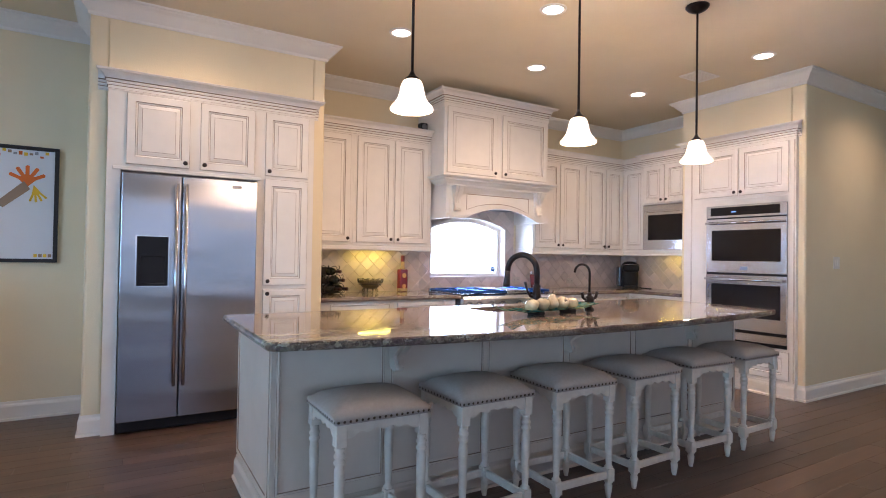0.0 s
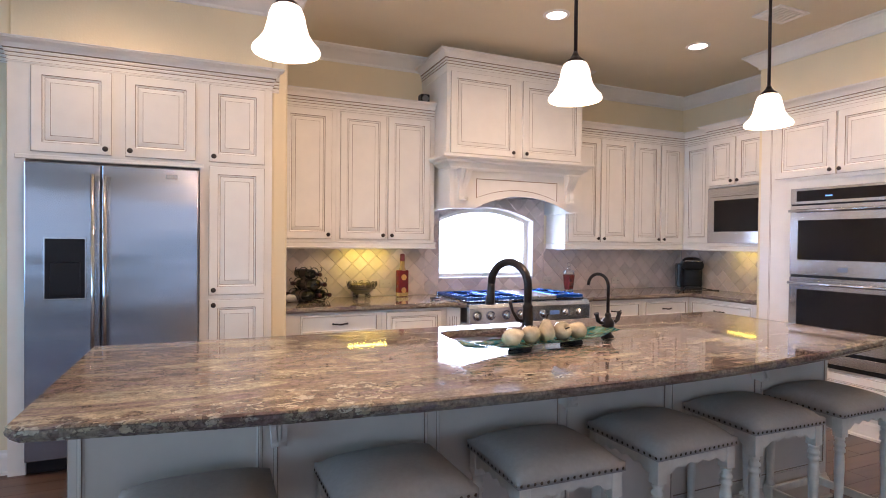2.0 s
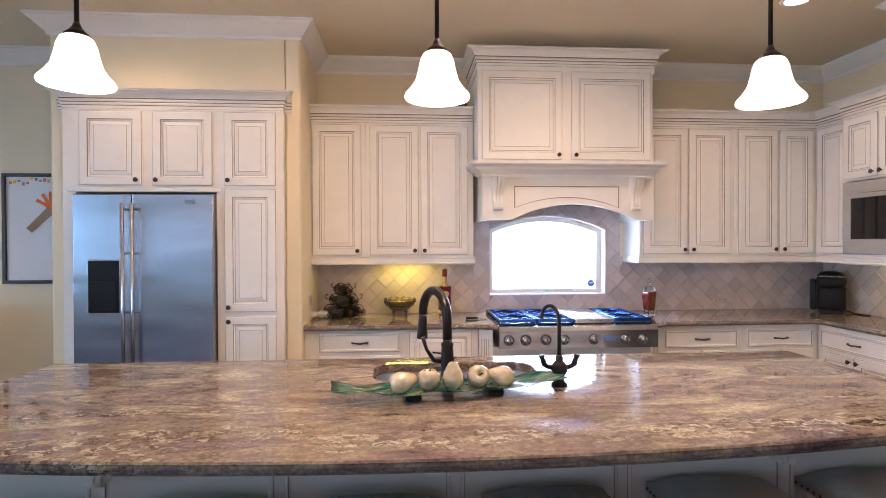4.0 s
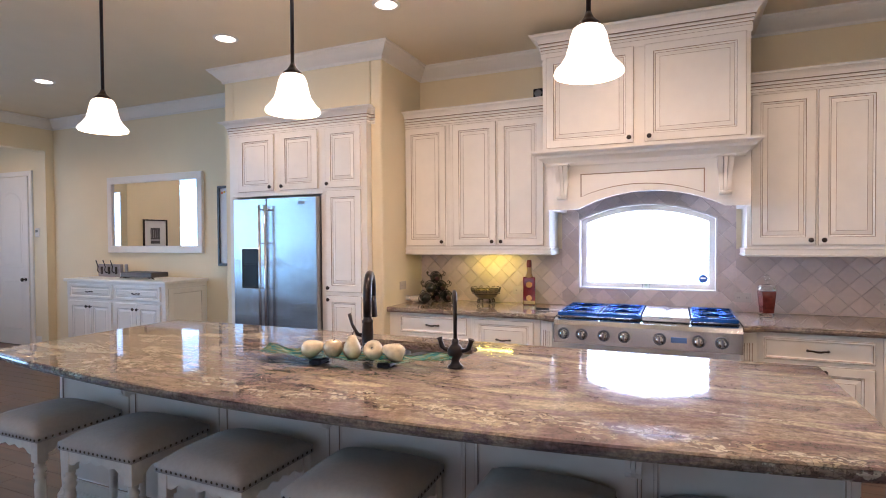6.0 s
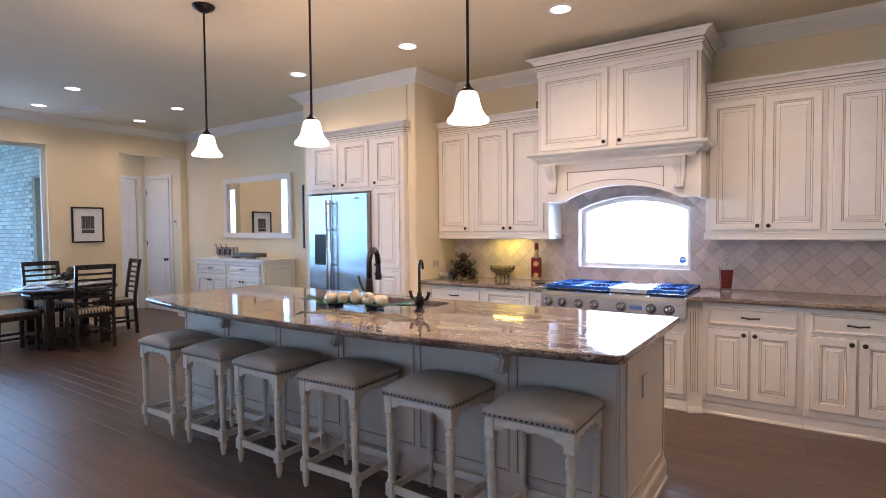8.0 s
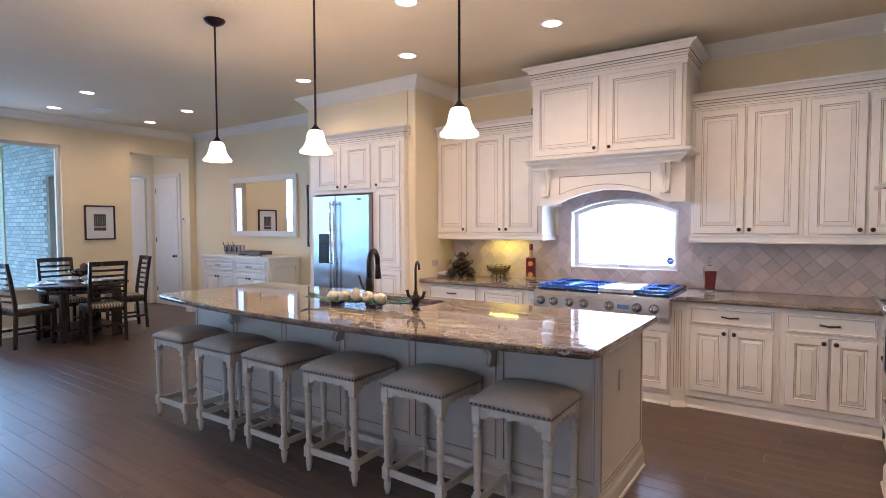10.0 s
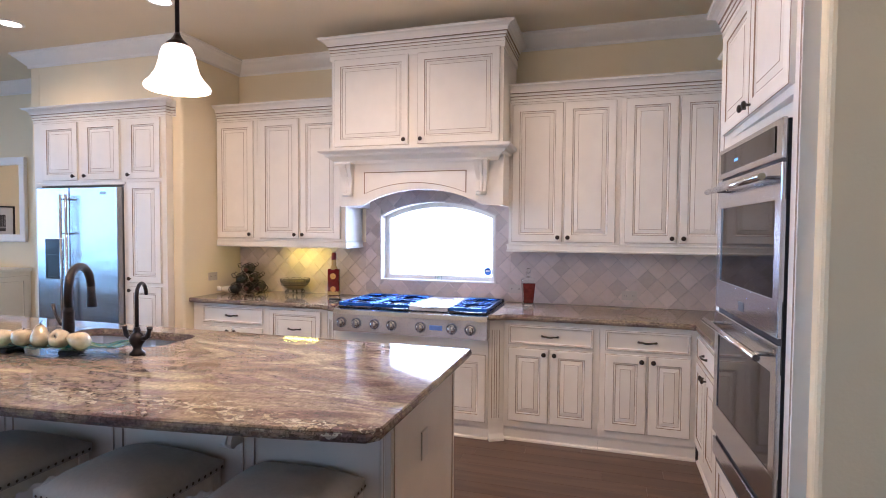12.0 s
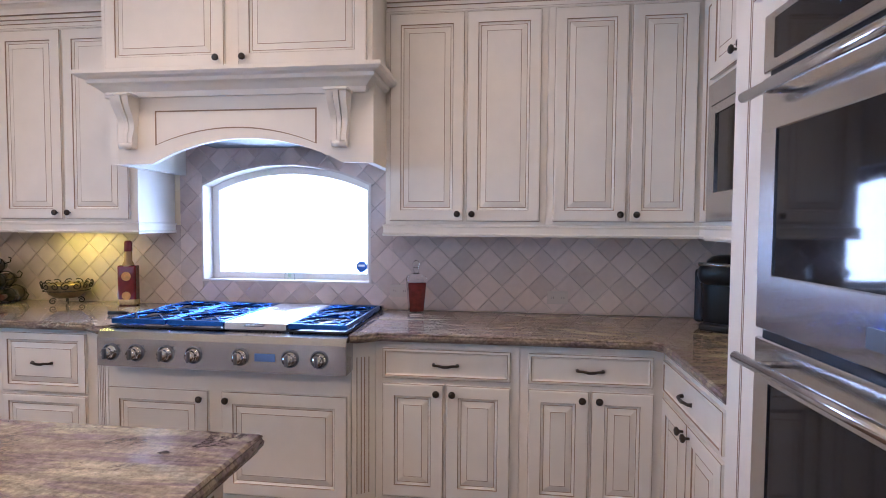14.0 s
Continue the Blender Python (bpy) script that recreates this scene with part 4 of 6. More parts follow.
def rounded(x0, x1, y0, y1, r, n=5):
    pts = []
    for cx, cy, a0 in ((x1 - r, y1 - r, 0), (x0 + r, y1 - r, 90), (x0 + r, y0 + r, 180), (x1 - r, y0 + r, 270)):
        pts += [(cx + r * math.cos(radians(a0 + 90 * i / n)), cy + r * math.sin(radians(a0 + 90 * i / n))) for i in range(n + 1)]
    return pts


hole = rounded(SX0, SX1, SY0, SY1, 0.09)
bm = bmesh.new()
for z in (0.88, 0.92):
    va = [bm.verts.new((x, y, z)) for x, y in outer]
    vb = [bm.verts.new((x, y, z)) for x, y in hole]
    es = [bm.edges.new((v[i], v[(i + 1) % len(v)])) for v in (va, vb) for i in range(len(v))]
    bmesh.ops.triangle_fill(bm, edges=es, use_beauty=True)
    if z < 0.9:
        low = (va, vb)
for lo_, hi_ in zip(low, (va, vb)):
    for i in range(len(lo_)):
        j = (i + 1) % len(lo_)
        bm.faces.new((lo_[i], lo_[j], hi_[j], hi_[i]))
part("slab", bm, GRANITE, top)
bm = bmesh.new()
sweep(bm, outer, [(o + 0.001, u) for o, u in EDGE[1:-1]] + [(0.0, 0.040), (0.0, 0.0)], 0.88, closed=True)
part("edge", bm, GRANITE, top, "rounded moulded stone edge")

sink = thing("sink", "undermounted stainless steel double sink basin", "sink", (0, 0, 0.02))
for a, b in ((2.965, 3.32), (3.34, 3.695)):
    bm = bmesh.new()
    o1, o2 = rounded(a, b, SY0 + 0.005, SY1 - 0.005, 0.08), rounded(a + 0.02, b - 0.02, SY0 + 0.025, SY1 - 0.025, 0.07)
    r1 = [bm.verts.new((x, y, 0.876)) for x, y in o1]
    r2 = [bm.verts.new((x, y, 0.70)) for x, y in o2]
    for i in range(len(r1)):
        bm.faces.new((r1[i], r1[(i + 1) % len(r1)], r2[(i + 1) % len(r2)], r2[i]))
    bm.faces.new(r2)
    r3 = [bm.verts.new((x, y, 0.69)) for x, y in rounded(a - 0.004, b + 0.004, SY0 + 0.001, SY1 - 0.001, 0.085)]
    r4 = [bm.verts.new((x, y, 0.876)) for x, y in rounded(a - 0.004, b + 0.004, SY0 + 0.001, SY1 - 0.001, 0.085)]
    for i in range(len(r3)):
        bm.faces.new((r3[i], r3[(i + 1) % len(r3)], r4[(i + 1) % len(r4)], r4[i]))
        bm.faces.new((r4[i], r4[(i + 1) % len(r4)], r1[(i + 1) % len(r1)], r1[i]))
    bm.faces.new(r3)
    basin = part("basin", bm, SINK_STEEL, sink)
    part("drain", lathem([(0.045, 0.7005), (0.045, 0.703), (0.03, 0.702)], 16, ((a + b) / 2, 3.70)), STEEL_DARK, basin)

# faucets
f = thing("faucet", "tall oil-rubbed bronze gooseneck faucet with pull-down spray", "faucet", (3.275, 3.455, 0.94), 0)
ang = radians(115)
dx, dy = math.cos(ang), math.sin(ang)
part("base", lathem([(0.034, 0), (0.034, 0.012), (0.026, 0.02), (0.024, 0.03), (0.028, 0.10), (0.024, 0.16), (0.026, 0.165), (0.026, 0.172), (0.019, 0.18), (0.018, 0.20)], 18), BRONZE, f)
arcp = [(0, 0, 0.19), (0, 0, 0.27)] + [(dx * (0.11 - 0.11 * math.cos(radians(a))), dy * (0.11 - 0.11 * math.cos(radians(a))), 0.27 + 0.11 * math.sin(radians(a))) for a in range(15, 181, 15)]
part("spout", tubem(arcp, 0.020, 14), BRONZE, f, smooth=True)
part("spray_head", tubem([(dx * 0.22, dy * 0.22, 0.275), (dx * 0.222, dy * 0.222, 0.235), (dx * 0.226, dy * 0.226, 0.185), (dx * 0.228, dy * 0.228, 0.16)], [0.018, 0.02, 0.024, 0.026], 12), BRONZE, f)
part("lever", tubem([(-0.02, 0, 0.10), (-0.055, 0.0, 0.105), (-0.085, 0.0, 0.15), (-0.10, 0, 0.20)], [0.012, 0.01, 0.007, 0.009], 8), BRONZE, f)
f2 = thing("filter_faucet", "small bronze two-handle drinking water faucet on the island", "faucet", (3.73, 3.42, 0.94))
part("base", lathem([(0.034, 0), (0.034, 0.008), (0.022, 0.018), (0.018, 0.03), (0.024, 0.045), (0.033, 0.058), (0.034, 0.078), (0.024, 0.094), (0.014, 0.102), (0.017, 0.11), (0.012, 0.125)], 16), BRONZE, f2)
part("spout", tubem([(0, 0, 0.11), (0, 0, 0.26)] + [(0.055 * dx * (1 - math.cos(radians(a))), 0.055 * dy * (1 - math.cos(radians(a))), 0.26 + 0.06 * math.sin(radians(a))) for a in range(20, 181, 20)], 0.0085, 10), BRONZE, f2)
for s in (-1, 1):
    part("cross_handle", tubem([(0.02 * s, 0, 0.072), (0.05 * s, 0.0, 0.078), (0.062 * s, 0, 0.088), (0.07 * s, 0, 0.112), (0.074 * s, 0, 0.126)], [0.012, 0.009, 0.012, 0.010, 0.014], 10), BRONZE, f2)

# platter of pale fruit
def art_glass_material():
    m = bpy.data.materials.new("teal_art_glass")
    m.use_nodes = True
    nt = m.node_tree
    b = nt.nodes["Principled BSDF"]
    b.inputs["Roughness"].default_value = 0.08
    tc = nt.nodes.new("ShaderNodeTexCoord")
    mp = nt.nodes.new("ShaderNodeMapping")
    mp.inputs["Scale"].default_value = (9, 34, 9)
    nt.links.new(tc.outputs["Object"], mp.inputs[0])
    n = nt.nodes.new("ShaderNodeTexNoise")
    n.inputs["Scale"].default_value, n.inputs["Detail"].default_value, n.inputs["Distortion"].default_value = 1.0, 4, 1.5
    nt.links.new(mp.outputs[0], n.inputs["Vector"])
    r = nt.nodes.new("ShaderNodeValToRGB")
    for pos, col in ((0.36, (0.02, 0.12, 0.12)), (0.46, (0.05, 0.28, 0.27)), (0.52, (0.30, 0.24, 0.07)), (0.58, (0.12, 0.36, 0.30)), (0.66, (0.45, 0.50, 0.40))):
        e = r.color_ramp.elements.new(pos)
        e.color = (*col, 1)
    r.color_ramp.elements.remove(r.color_ramp.elements[0])
    r.color_ramp.elements.remove(r.color_ramp.elements[-1])
    nt.links.new(n.outputs[0], r.inputs[0])
    nt.links.new(r.outputs[0], b.inputs["Base Color"])
    bp = nt.nodes.new("ShaderNodeBump")
    bp.inputs["Strength"].default_value, bp.inputs["Distance"].default_value = 0.4, 0.004
    nt.links.new(n.outputs[0], bp.inputs["Height"])
    nt.links.new(bp.outputs[0], b.inputs["Normal"])
    return m


plat = thing("glass_platter", "long teal and gold art glass platter on dark feet", "platter", (3.285, 3.31, 0.94), 9)
bm = bmesh.new()
NU, NV = 28, 8
grid = [[None] * (NV + 1) for _ in range(NU + 1)]
for i in range(NU + 1):
    u = -1 + 2 * i / NU
    for j in range(NV + 1):
        v = -1 + 2 * j / NV
        wv = 0.086 * (1 - 0.25 * u * u) + 0.008 * math.sin(11 * u)
        z = 0.024 + 0.02 * v * v * (1 - 0.5 * abs(u)) + 0.028 * max(0, abs(u) - 0.55) * 2 + 0.006 * math.sin(14 * u + 3 * v)
        grid[i][j] = bm.verts.new((0.455 * u, wv * v, z))
for i in range(NU):
    for j in range(NV):
        fq = bm.faces.new((grid[i][j], grid[i + 1][j], grid[i + 1][j + 1], grid[i][j + 1]))
        fq.smooth = True
bmesh.ops.solidify(bm, geom=bm.faces[:], thickness=0.006)
TEAL = art_glass_material()
part("dish", bm, TEAL, plat)
for x in (-0.16, 0.16):
    part("foot", boxm(x - 0.03, x + 0.03, -0.05, 0.05, 0.0, 0.024, bevel=0.006), BLACK, plat, "dark foot")
PEARL = mat("pearl_ceramic", (0.60, 0.50, 0.34), 0.12, 0.3, var=0.5, scale=26, bump=0.45, bump_scale=60, coat=1.0)
for i, (fx, kind_, tilt) in enumerate(((-0.19, "pear", 75), (-0.09, "apple", 0), (0.0, "pear", 0), (0.095, "apple", 60), (0.19, "pear", -75))):
    fr_ = thing("ceramic_" + kind_, "pearly cream and gold ceramic %s in the platter" % kind_, "fruit ornament", (0, 0, 0), 0, "ceramic fruit")
    m = pose(3.285, 3.31, 0, 0, 0, 9) @ pose(fx * 1.04, 0.0, 1.006 if kind_ == "apple" else (1.002 if tilt else 1.01), 0, tilt if kind_ == "pear" else 0, 0) @ pose(0, 0, 0, tilt if kind_ == "apple" else 0)
    fr_.matrix_basis = m
    if kind_ == "pear":
        prof = [(0.004, -0.048), (0.03, -0.046), (0.044, -0.025), (0.047, -0.005), (0.040, 0.02), (0.027, 0.045), (0.02, 0.06), (0.008, 0.068), (0.002, 0.066)]
    else:
        prof = [(0.008, -0.036), (0.026, -0.044), (0.044, -0.022), (0.050, 0.002), (0.045, 0.026), (0.028, 0.042), (0.014, 0.039), (0.006, 0.026)]
    prof = [(r * 0.9, z * 0.9) for r, z in prof]
    part("fruit", lathem(prof, 20), PEARL, fr_)
    part("stem", tubem([(0, 0, prof[-1][1] - 0.004), (0.004, 0, prof[-1][1] + 0.012), (0.01, 0, prof[-1][1] + 0.02)], 0.0028, 6), BRONZE, fr_)

# ---- stools ----
stool = thing("counter_stool", "whitewashed turned-leg counter stool with grey linen seat and nailhead trim", "stool", (1.84, 2.915, 0), 0, "stools along the island")
SW, SD = 0.205, 0.185
bm = bmesh.new()
N = 12
top_v = [[None] * (N + 1) for _ in range(N + 1)]
for i in range(N + 1):
    for j in range(N + 1):
        u, v = -1 + 2 * i / N, -1 + 2 * j / N
        q = (1 - u ** 6) * (1 - v ** 6)
        k = 1 + 0.018 * q
        top_v[i][j] = bm.verts.new((u * (SW + 0.012) * k, v * (SD + 0.012) * k, 0.650 + 0.05 * (1 - abs(u) ** 3.2) ** 0.55 * (1 - abs(v) ** 3.2) ** 0.55))
for i in range(N):
    for j in range(N):
        bm.faces.new((top_v[i][j], top_v[i + 1][j], top_v[i + 1][j + 1], top_v[i][j + 1])).smooth = True
rim = [top_v[i][0] for i in range(N)] + [top_v[N][j] for j in range(N)] + [top_v[N - i][N] for i in range(N)] + [top_v[0][N - j] for j in range(N)]
low = [bm.verts.new((v.co.x, v.co.y, 0.618)) for v in rim]
for i in range(len(rim)):
    bm.faces.new((rim[i], rim[(i + 1) % len(rim)], low[(i + 1) % len(rim)], low[i])).smooth = True
bm.faces.new(low)
part("seat", bm, LINEN, stool, "domed grey linen cushion")
bm = bmesh.new()


def stud(bm, x, y, z, nx, ny):
    c0 = Vector((x, y, z))
    nv = Vector((nx, ny, 0))
    tv = Vector((-ny, nx, 0))
    ring = [bm.verts.new(c0 + 0.0062 * (math.cos(k * math.pi / 3) * tv + math.sin(k * math.pi / 3) * Vector((0, 0, 1)))) for k in range(6)]
    tip = bm.verts.new(c0 + nv * 0.004)
    for k in range(6):
        bm.faces.new((ring[k], ring[(k + 1) % 6], tip))


for i in range(17):
    x = -SW + 2 * SW * i / 16
    stud(bm, x, -SD - 0.0125, 0.629, 0, -1)
    stud(bm, x, SD + 0.0125, 0.629, 0, 1)
for i in range(14):
    y = -SD + 2 * SD * i / 13
    stud(bm, SW + 0.0125, y, 0.629, 1, 0)
    stud(bm, -SW - 0.0125, y, 0.629, -1, 0)
part("nailhead_trim", bm, NAIL, stool, "row of dark bronze nailheads")


def scallop(w, h):
    """The under edge of an apron: a shaped curve with a raised middle."""
    pts = []
    for i in range(25):
        u = -1 + 2 * i / 24
        pts.append((u * w, -h * (0.50 + 0.42 * abs(u) ** 3 + 0.09 * math.cos(u * math.pi * 5.0))))
    return pts


for rz, w, off in ((0, SW - 0.03, SD), (180, SW - 0.03, SD), (90, SD - 0.03, SW), (270, SD - 0.03, SW)):
    bm = bmesh.new()
    pts = [(x, 0.618 + z) for x, z in scallop(w, 0.075)]
    prism(bm, [(-w, 0.618)] + pts + [(w, 0.618)], -off, -off + 0.02)
    bm.transform(Matrix.Rotation(radians(rz), 4, "Z"))
    part("apron", bm, STOOLM, stool)
LEG = [(0.012, 0.0), (0.016, 0.03), (0.0195, 0.065), (0.015, 0.075), (0.021, 0.085), (0.021, 0.09)]
LEG2 = [(0.021, 0.16), (0.022, 0.168), (0.0145, 0.177), (0.0155, 0.20), (0.0175, 0.28), (0.0195, 0.36), (0.0205, 0.41), (0.0185, 0.437), (0.0155, 0.447), (0.0225, 0.456), (0.0225, 0.466), (0.016, 0.474), (0.0225, 0.483), (0.0225, 0.492), (0.0155, 0.501), (0.020, 0.511), (0.018, 0.525)]
bm = bmesh.new()
lathe(bm, LEG, 14)
box(bm, -0.022, 0.022, -0.022, 0.022, 0.09, 0.16, 0.003)
lathe(bm, LEG2, 14)
box(bm, -0.022, 0.022, -0.022, 0.022, 0.525, 0.618, 0.002)
for v in bm.verts:
    k = 1.08 if 0.02 < v.co.z < 0.53 else 1.0
    v.co.x, v.co.y = v.co.x * k, v.co.y * k
LEGM = mesh_of("leg", bm, STOOLM)
for sx in (-1, 1):
    for sy in (-1, 1):
        part("leg", LEGM, None, stool).location = (sx * (SW - 0.018), sy * (SD - 0.018), 0)
for sy in (-1, 1):
    part("stretcher", boxm(-SW + 0.03, SW - 0.03, sy * (SD - 0.018) - 0.009, sy * (SD - 0.018) + 0.009, 0.105, 0.145, bevel=0.003), STOOLM, stool)
for sx in (-1, 1):
    part("stretcher", boxm(sx * (SW - 0.018) - 0.009, sx * (SW - 0.018) + 0.009, -SD + 0.03, SD - 0.03, 0.105, 0.145, bevel=0.003), STOOLM, stool)
for sx, sy, rz in ((2.425, 2.915, 1.5), (3.005, 2.91, -1), (3.59, 2.925, 2), (4.19, 2.965, -1.5), (4.77, 2.98, 1)):
    copy_thing(stool, pose(sx, sy, 0, 0, 0, rz))

# ---- pendants, cans and vent ----
for px, up in zip(PENDANTS, LIFT):
    p = thing("pendant_lamp", "bronze rod pendant lamp with a lit frosted bell shade", "pendant lamp", (px, PEND_Y, 0), 0, "pendants over the island")
    part("canopy", lathem([(0.012, 3.05), (0.03, 3.055), (0.065, 3.075), (0.078, 3.09), (0.08, CEIL)], 20), BRONZE, p)
    part("rod", tubem([(0, 0, 2.13 + up), (0, 0, 3.06)], 0.0075, 8), BRONZE, p)
    part("cap", lathem([(r, z + up) for r, z in ((0.038, 2.108), (0.036, 2.122), (0.024, 2.132), (0.014, 2.145), (0.008, 2.16))], 16), BRONZE, p)
    prof = [(0.034, 2.116), (0.046, 2.108), (0.055, 2.087), (0.061, 2.057), (0.07, 2.024), (0.087, 1.998), (0.103, 1.981), (0.107, 1.971), (0.104, 1.965)]
    prof = [(r, z + up) for r, z in prof]
    bm = bmesh.new()
    lathe(bm, prof + [(r - 0.004, z) for r, z in prof[::-1]], 28, caps=False)
    sh = part("shade", bm, SHADE, p, "frosted white glass bell shade")
    sh.visible_shadow = False
can = thing("recessed_light", "round white recessed ceiling light, lit", "ceiling light", (CANS[0][0], CANS[0][1], CEIL), 0, "recessed ceiling lights")
bm = bmesh.new()
lathe(bm, [(0.072, 0.0), (0.074, -0.008), (0.094, -0.006), (0.098, 0.0)], 28, caps=False)
part("trim_ring", bm, TRIM, can)
part("lens", lathem([(0.073, -0.003), (0.073, -0.0005)], 28), BULB, can, "glowing warm lens")
for cx, cy in CANS[1:]:
    copy_thing(can, pose(cx, cy, CEIL))
vent = thing("ceiling_vent", "white metal ceiling air vent with slats", "air vent", (5.67, 3.9, CEIL), 0)
bm = bmesh.new()
for a in ((-0.16, 0.16, -0.11, -0.085), (-0.16, 0.16, 0.085, 0.11), (-0.16, -0.135, -0.085, 0.085), (0.135, 0.16, -0.085, 0.085)):
    box(bm, *a, -0.012, 0, 0.002)
part("frame", bm, TRIM, vent)
part("backing", boxm(-0.135, 0.135, -0.085, 0.085, -0.003, -0.0005), BLACK, vent)
for i in range(9):
    part("slat", boxm(-0.135, 0.135, -0.078 + 0.0185 * i, -0.068 + 0.0185 * i, -0.011, -0.004), TRIM, vent)

copy_thing(vent, pose(-2.1, 3.98, CEIL, 0, 0, 0))

# ---- rangetop ----
rt = thing("rangetop", "stainless steel gas rangetop with black grates, griddle and seven knobs", "cooktop")
bm = bmesh.new()
prism(bm, [(5.15, 0.745), (5.15, 0.875), (5.165, 0.905), (5.19, 0.912), (5.90, 0.918), (5.90, 0.745)], 3.79, 4.985)
for v in bm.verts:
    v.co.x, v.co.y = v.co.y, v.co.x
part("body", bm, STEEL, rt)
bm = bmesh.new()
for a in ((3.80, 4.975, 5.86, 5.90),):
    box(bm, *a, 0.918, 0.95, 0.004)
part("back_guard", bm, STEEL, rt)
for kx in (3.86, 3.985, 4.135, 4.27, 4.495, 4.73, 4.865):
    kb = part("knob", lathem([(0.034, 0), (0.034, 0.005), (0.027, 0.008), (0.025, 0.03), (0.022, 0.038), (0.003, 0.039)], 20), bpy.data.materials["handle_steel"], rt)
    kb.location, kb.rotation_euler = (kx, 5.15, 0.812), (radians(90), 0, 0)
    part("skirt", lathem([(0.041, 0.0005), (0.041, 0.004), (0.036, 0.0065)], 20, caps=False), STEEL_DARK, kb, "dark ring behind the knob")
    part("grip", boxm(-0.006, 0.006, -0.024, 0.024, 0.034, 0.052, bevel=0.002), STEEL_DARK, kb)
part("badge", boxm(4.565, 4.66, 5.146, 5.15, 0.795, 0.83, bevel=0.001), mat("blue_plate", (0.10, 0.2, 0.45), 0.3), rt, "small blue maker's plate")
for gx0, gx1 in ((3.80, 4.085), (4.09, 4.375), (4.685, 4.972)):
    bm = bmesh.new()
    box(bm, gx0, gx1, 5.22, 5.84, 0.916, 0.924)
    for yy in (5.38, 5.68):
        lathe(bm, [(0.05, 0.922), (0.05, 0.934), (0.03, 0.94)], 14, ((gx0 + gx1) / 2, yy))
    part("burner_tray", bm, IRON, rt, "black burner tray")
    bm = bmesh.new()
    w = 0.006
    for x in (gx0 + 0.01, gx1 - 0.01):
        box(bm, x - w, x + w, 5.225, 5.835, 0.93, 0.955, 0.002)
    for y in (5.23, 5.53, 5.83):
        box(bm, gx0 + 0.01, gx1 - 0.01, y - w, y + w, 0.93, 0.955, 0.002)
    cxm = (gx0 + gx1) / 2
    for yy in (5.38, 5.68):
        hx, hy = 0.130, 0.148
        for sx, sy in ((-1, -1), (1, -1), (1, 1), (-1, 1)):
            tube(bm, [(cxm + sx * hx, yy, 0.951), (cxm, yy + sy * hy, 0.951)], 0.0055, 4)
            tube(bm, [(cxm + sx * hx, yy + sy * hy, 0.951), (cxm + 0.28 * sx * hx, yy + 0.28 * sy * hy, 0.953)], 0.0055, 4)
            tube(bm, [(cxm + sx * hx, yy + sy * 0.5 * hy, 0.951), (cxm + sx * 0.5 * hx, yy + sy * hy, 0.951)], 0.0045, 4)
    part("grate", bm, GRATE_SHEEN, rt, "glossy black grate with blue window reflection painted into its colour")
bm = bmesh.new()
box(bm, 4.38, 4.68, 5.22, 5.84, 0.918, 0.953, 0.004)
gr = part("griddle_cover", bm, steel_material("griddle_steel", (0.72, 0.72, 0.72), 0.22), rt, "smooth steel griddle cover")
part("handle", tubem([(4.49, 5.222, 0.94), (4.49, 5.20, 0.945), (4.57, 5.20, 0.945), (4.57, 5.222, 0.94)], 0.005, 8), STEEL, gr)

# ---- windows ----
def pane_of(name, bm, parent):
    p = part(name, bm, PANE, parent)
    p.visible_shadow = False
    return p


w1 = tagged(thing("window_1", "white vinyl arched kitchen window, daylight behind", "window"), kind="structure")
bm = bmesh.new()
o = arch_outline(WX0, WX1, WZ0, WZS, WZM)
i_ = arch_outline(WX0 + 0.05, WX1 - 0.05, WZ0 + 0.045, WZS - 0.03, WZM - 0.05)
for k in range(len(o)):
    j = (k + 1) % len(o)
    q0, q1 = [o[k], o[j], i_[j], i_[k]], None
    va = [bm.verts.new((x, 6.045, z)) for x, z in q0]
    vb = [bm.verts.new((x, 6.10, z)) for x, z in q0]
    bm.faces.new(va)
    bm.faces.new(vb)
    bm.faces.new((va[0], va[1], vb[1], vb[0]))
    bm.faces.new((va[2], va[3], vb[3], vb[2]))
part("window_frame", bm, TRIM, w1)
pane_of("pane", prism(bmesh.new(), i_, 6.07, 6.074), w1)
bm = bmesh.new()
# tiled reveal of the opening
oo = arch_outline(WX0 - 0.004, WX1 + 0.004, WZ0 - 0.004, WZS, WZM + 0.004)
ii = arch_outline(WX0 + 0.008, WX1 - 0.008, WZ0 + 0.008, WZS - 0.008, WZM - 0.008)
for k in range(len(oo)):
    j = (k + 1) % len(oo)
    va = [bm.verts.new((x, 5.934, z)) for x, z in (oo[k], oo[j], ii[j], ii[k])]
    vb = [bm.verts.new((x, 6.044, z)) for x, z in (oo[k], oo[j], ii[j], ii[k])]
    bm.faces.new(va)
    bm.faces.new(vb)
    bm.faces.new((va[2], va[3], vb[3], vb[2]))
    bm.faces.new((va[0], va[1], vb[1], vb[0]))
part("window_sill", bm, mat("reveal_stone", (0.62, 0.56, 0.52), 0.45, var=0.08, scale=20), w1, "pale stone reveal and sill")
st = thing("window_sticker", "small blue octagonal sticker on the kitchen window", "sticker", (4.795, 6.068, 1.155))
bm = bmesh.new()
prism(bm, [(0.036 * math.cos(radians(22.5 + 45 * k)), 0.036 * math.sin(radians(22.5 + 45 * k))) for k in range(8)], -0.001, 0.001)
part("sheet", bm, mat("sticker_blue", (0.02, 0.10, 0.35), 0.5), st)
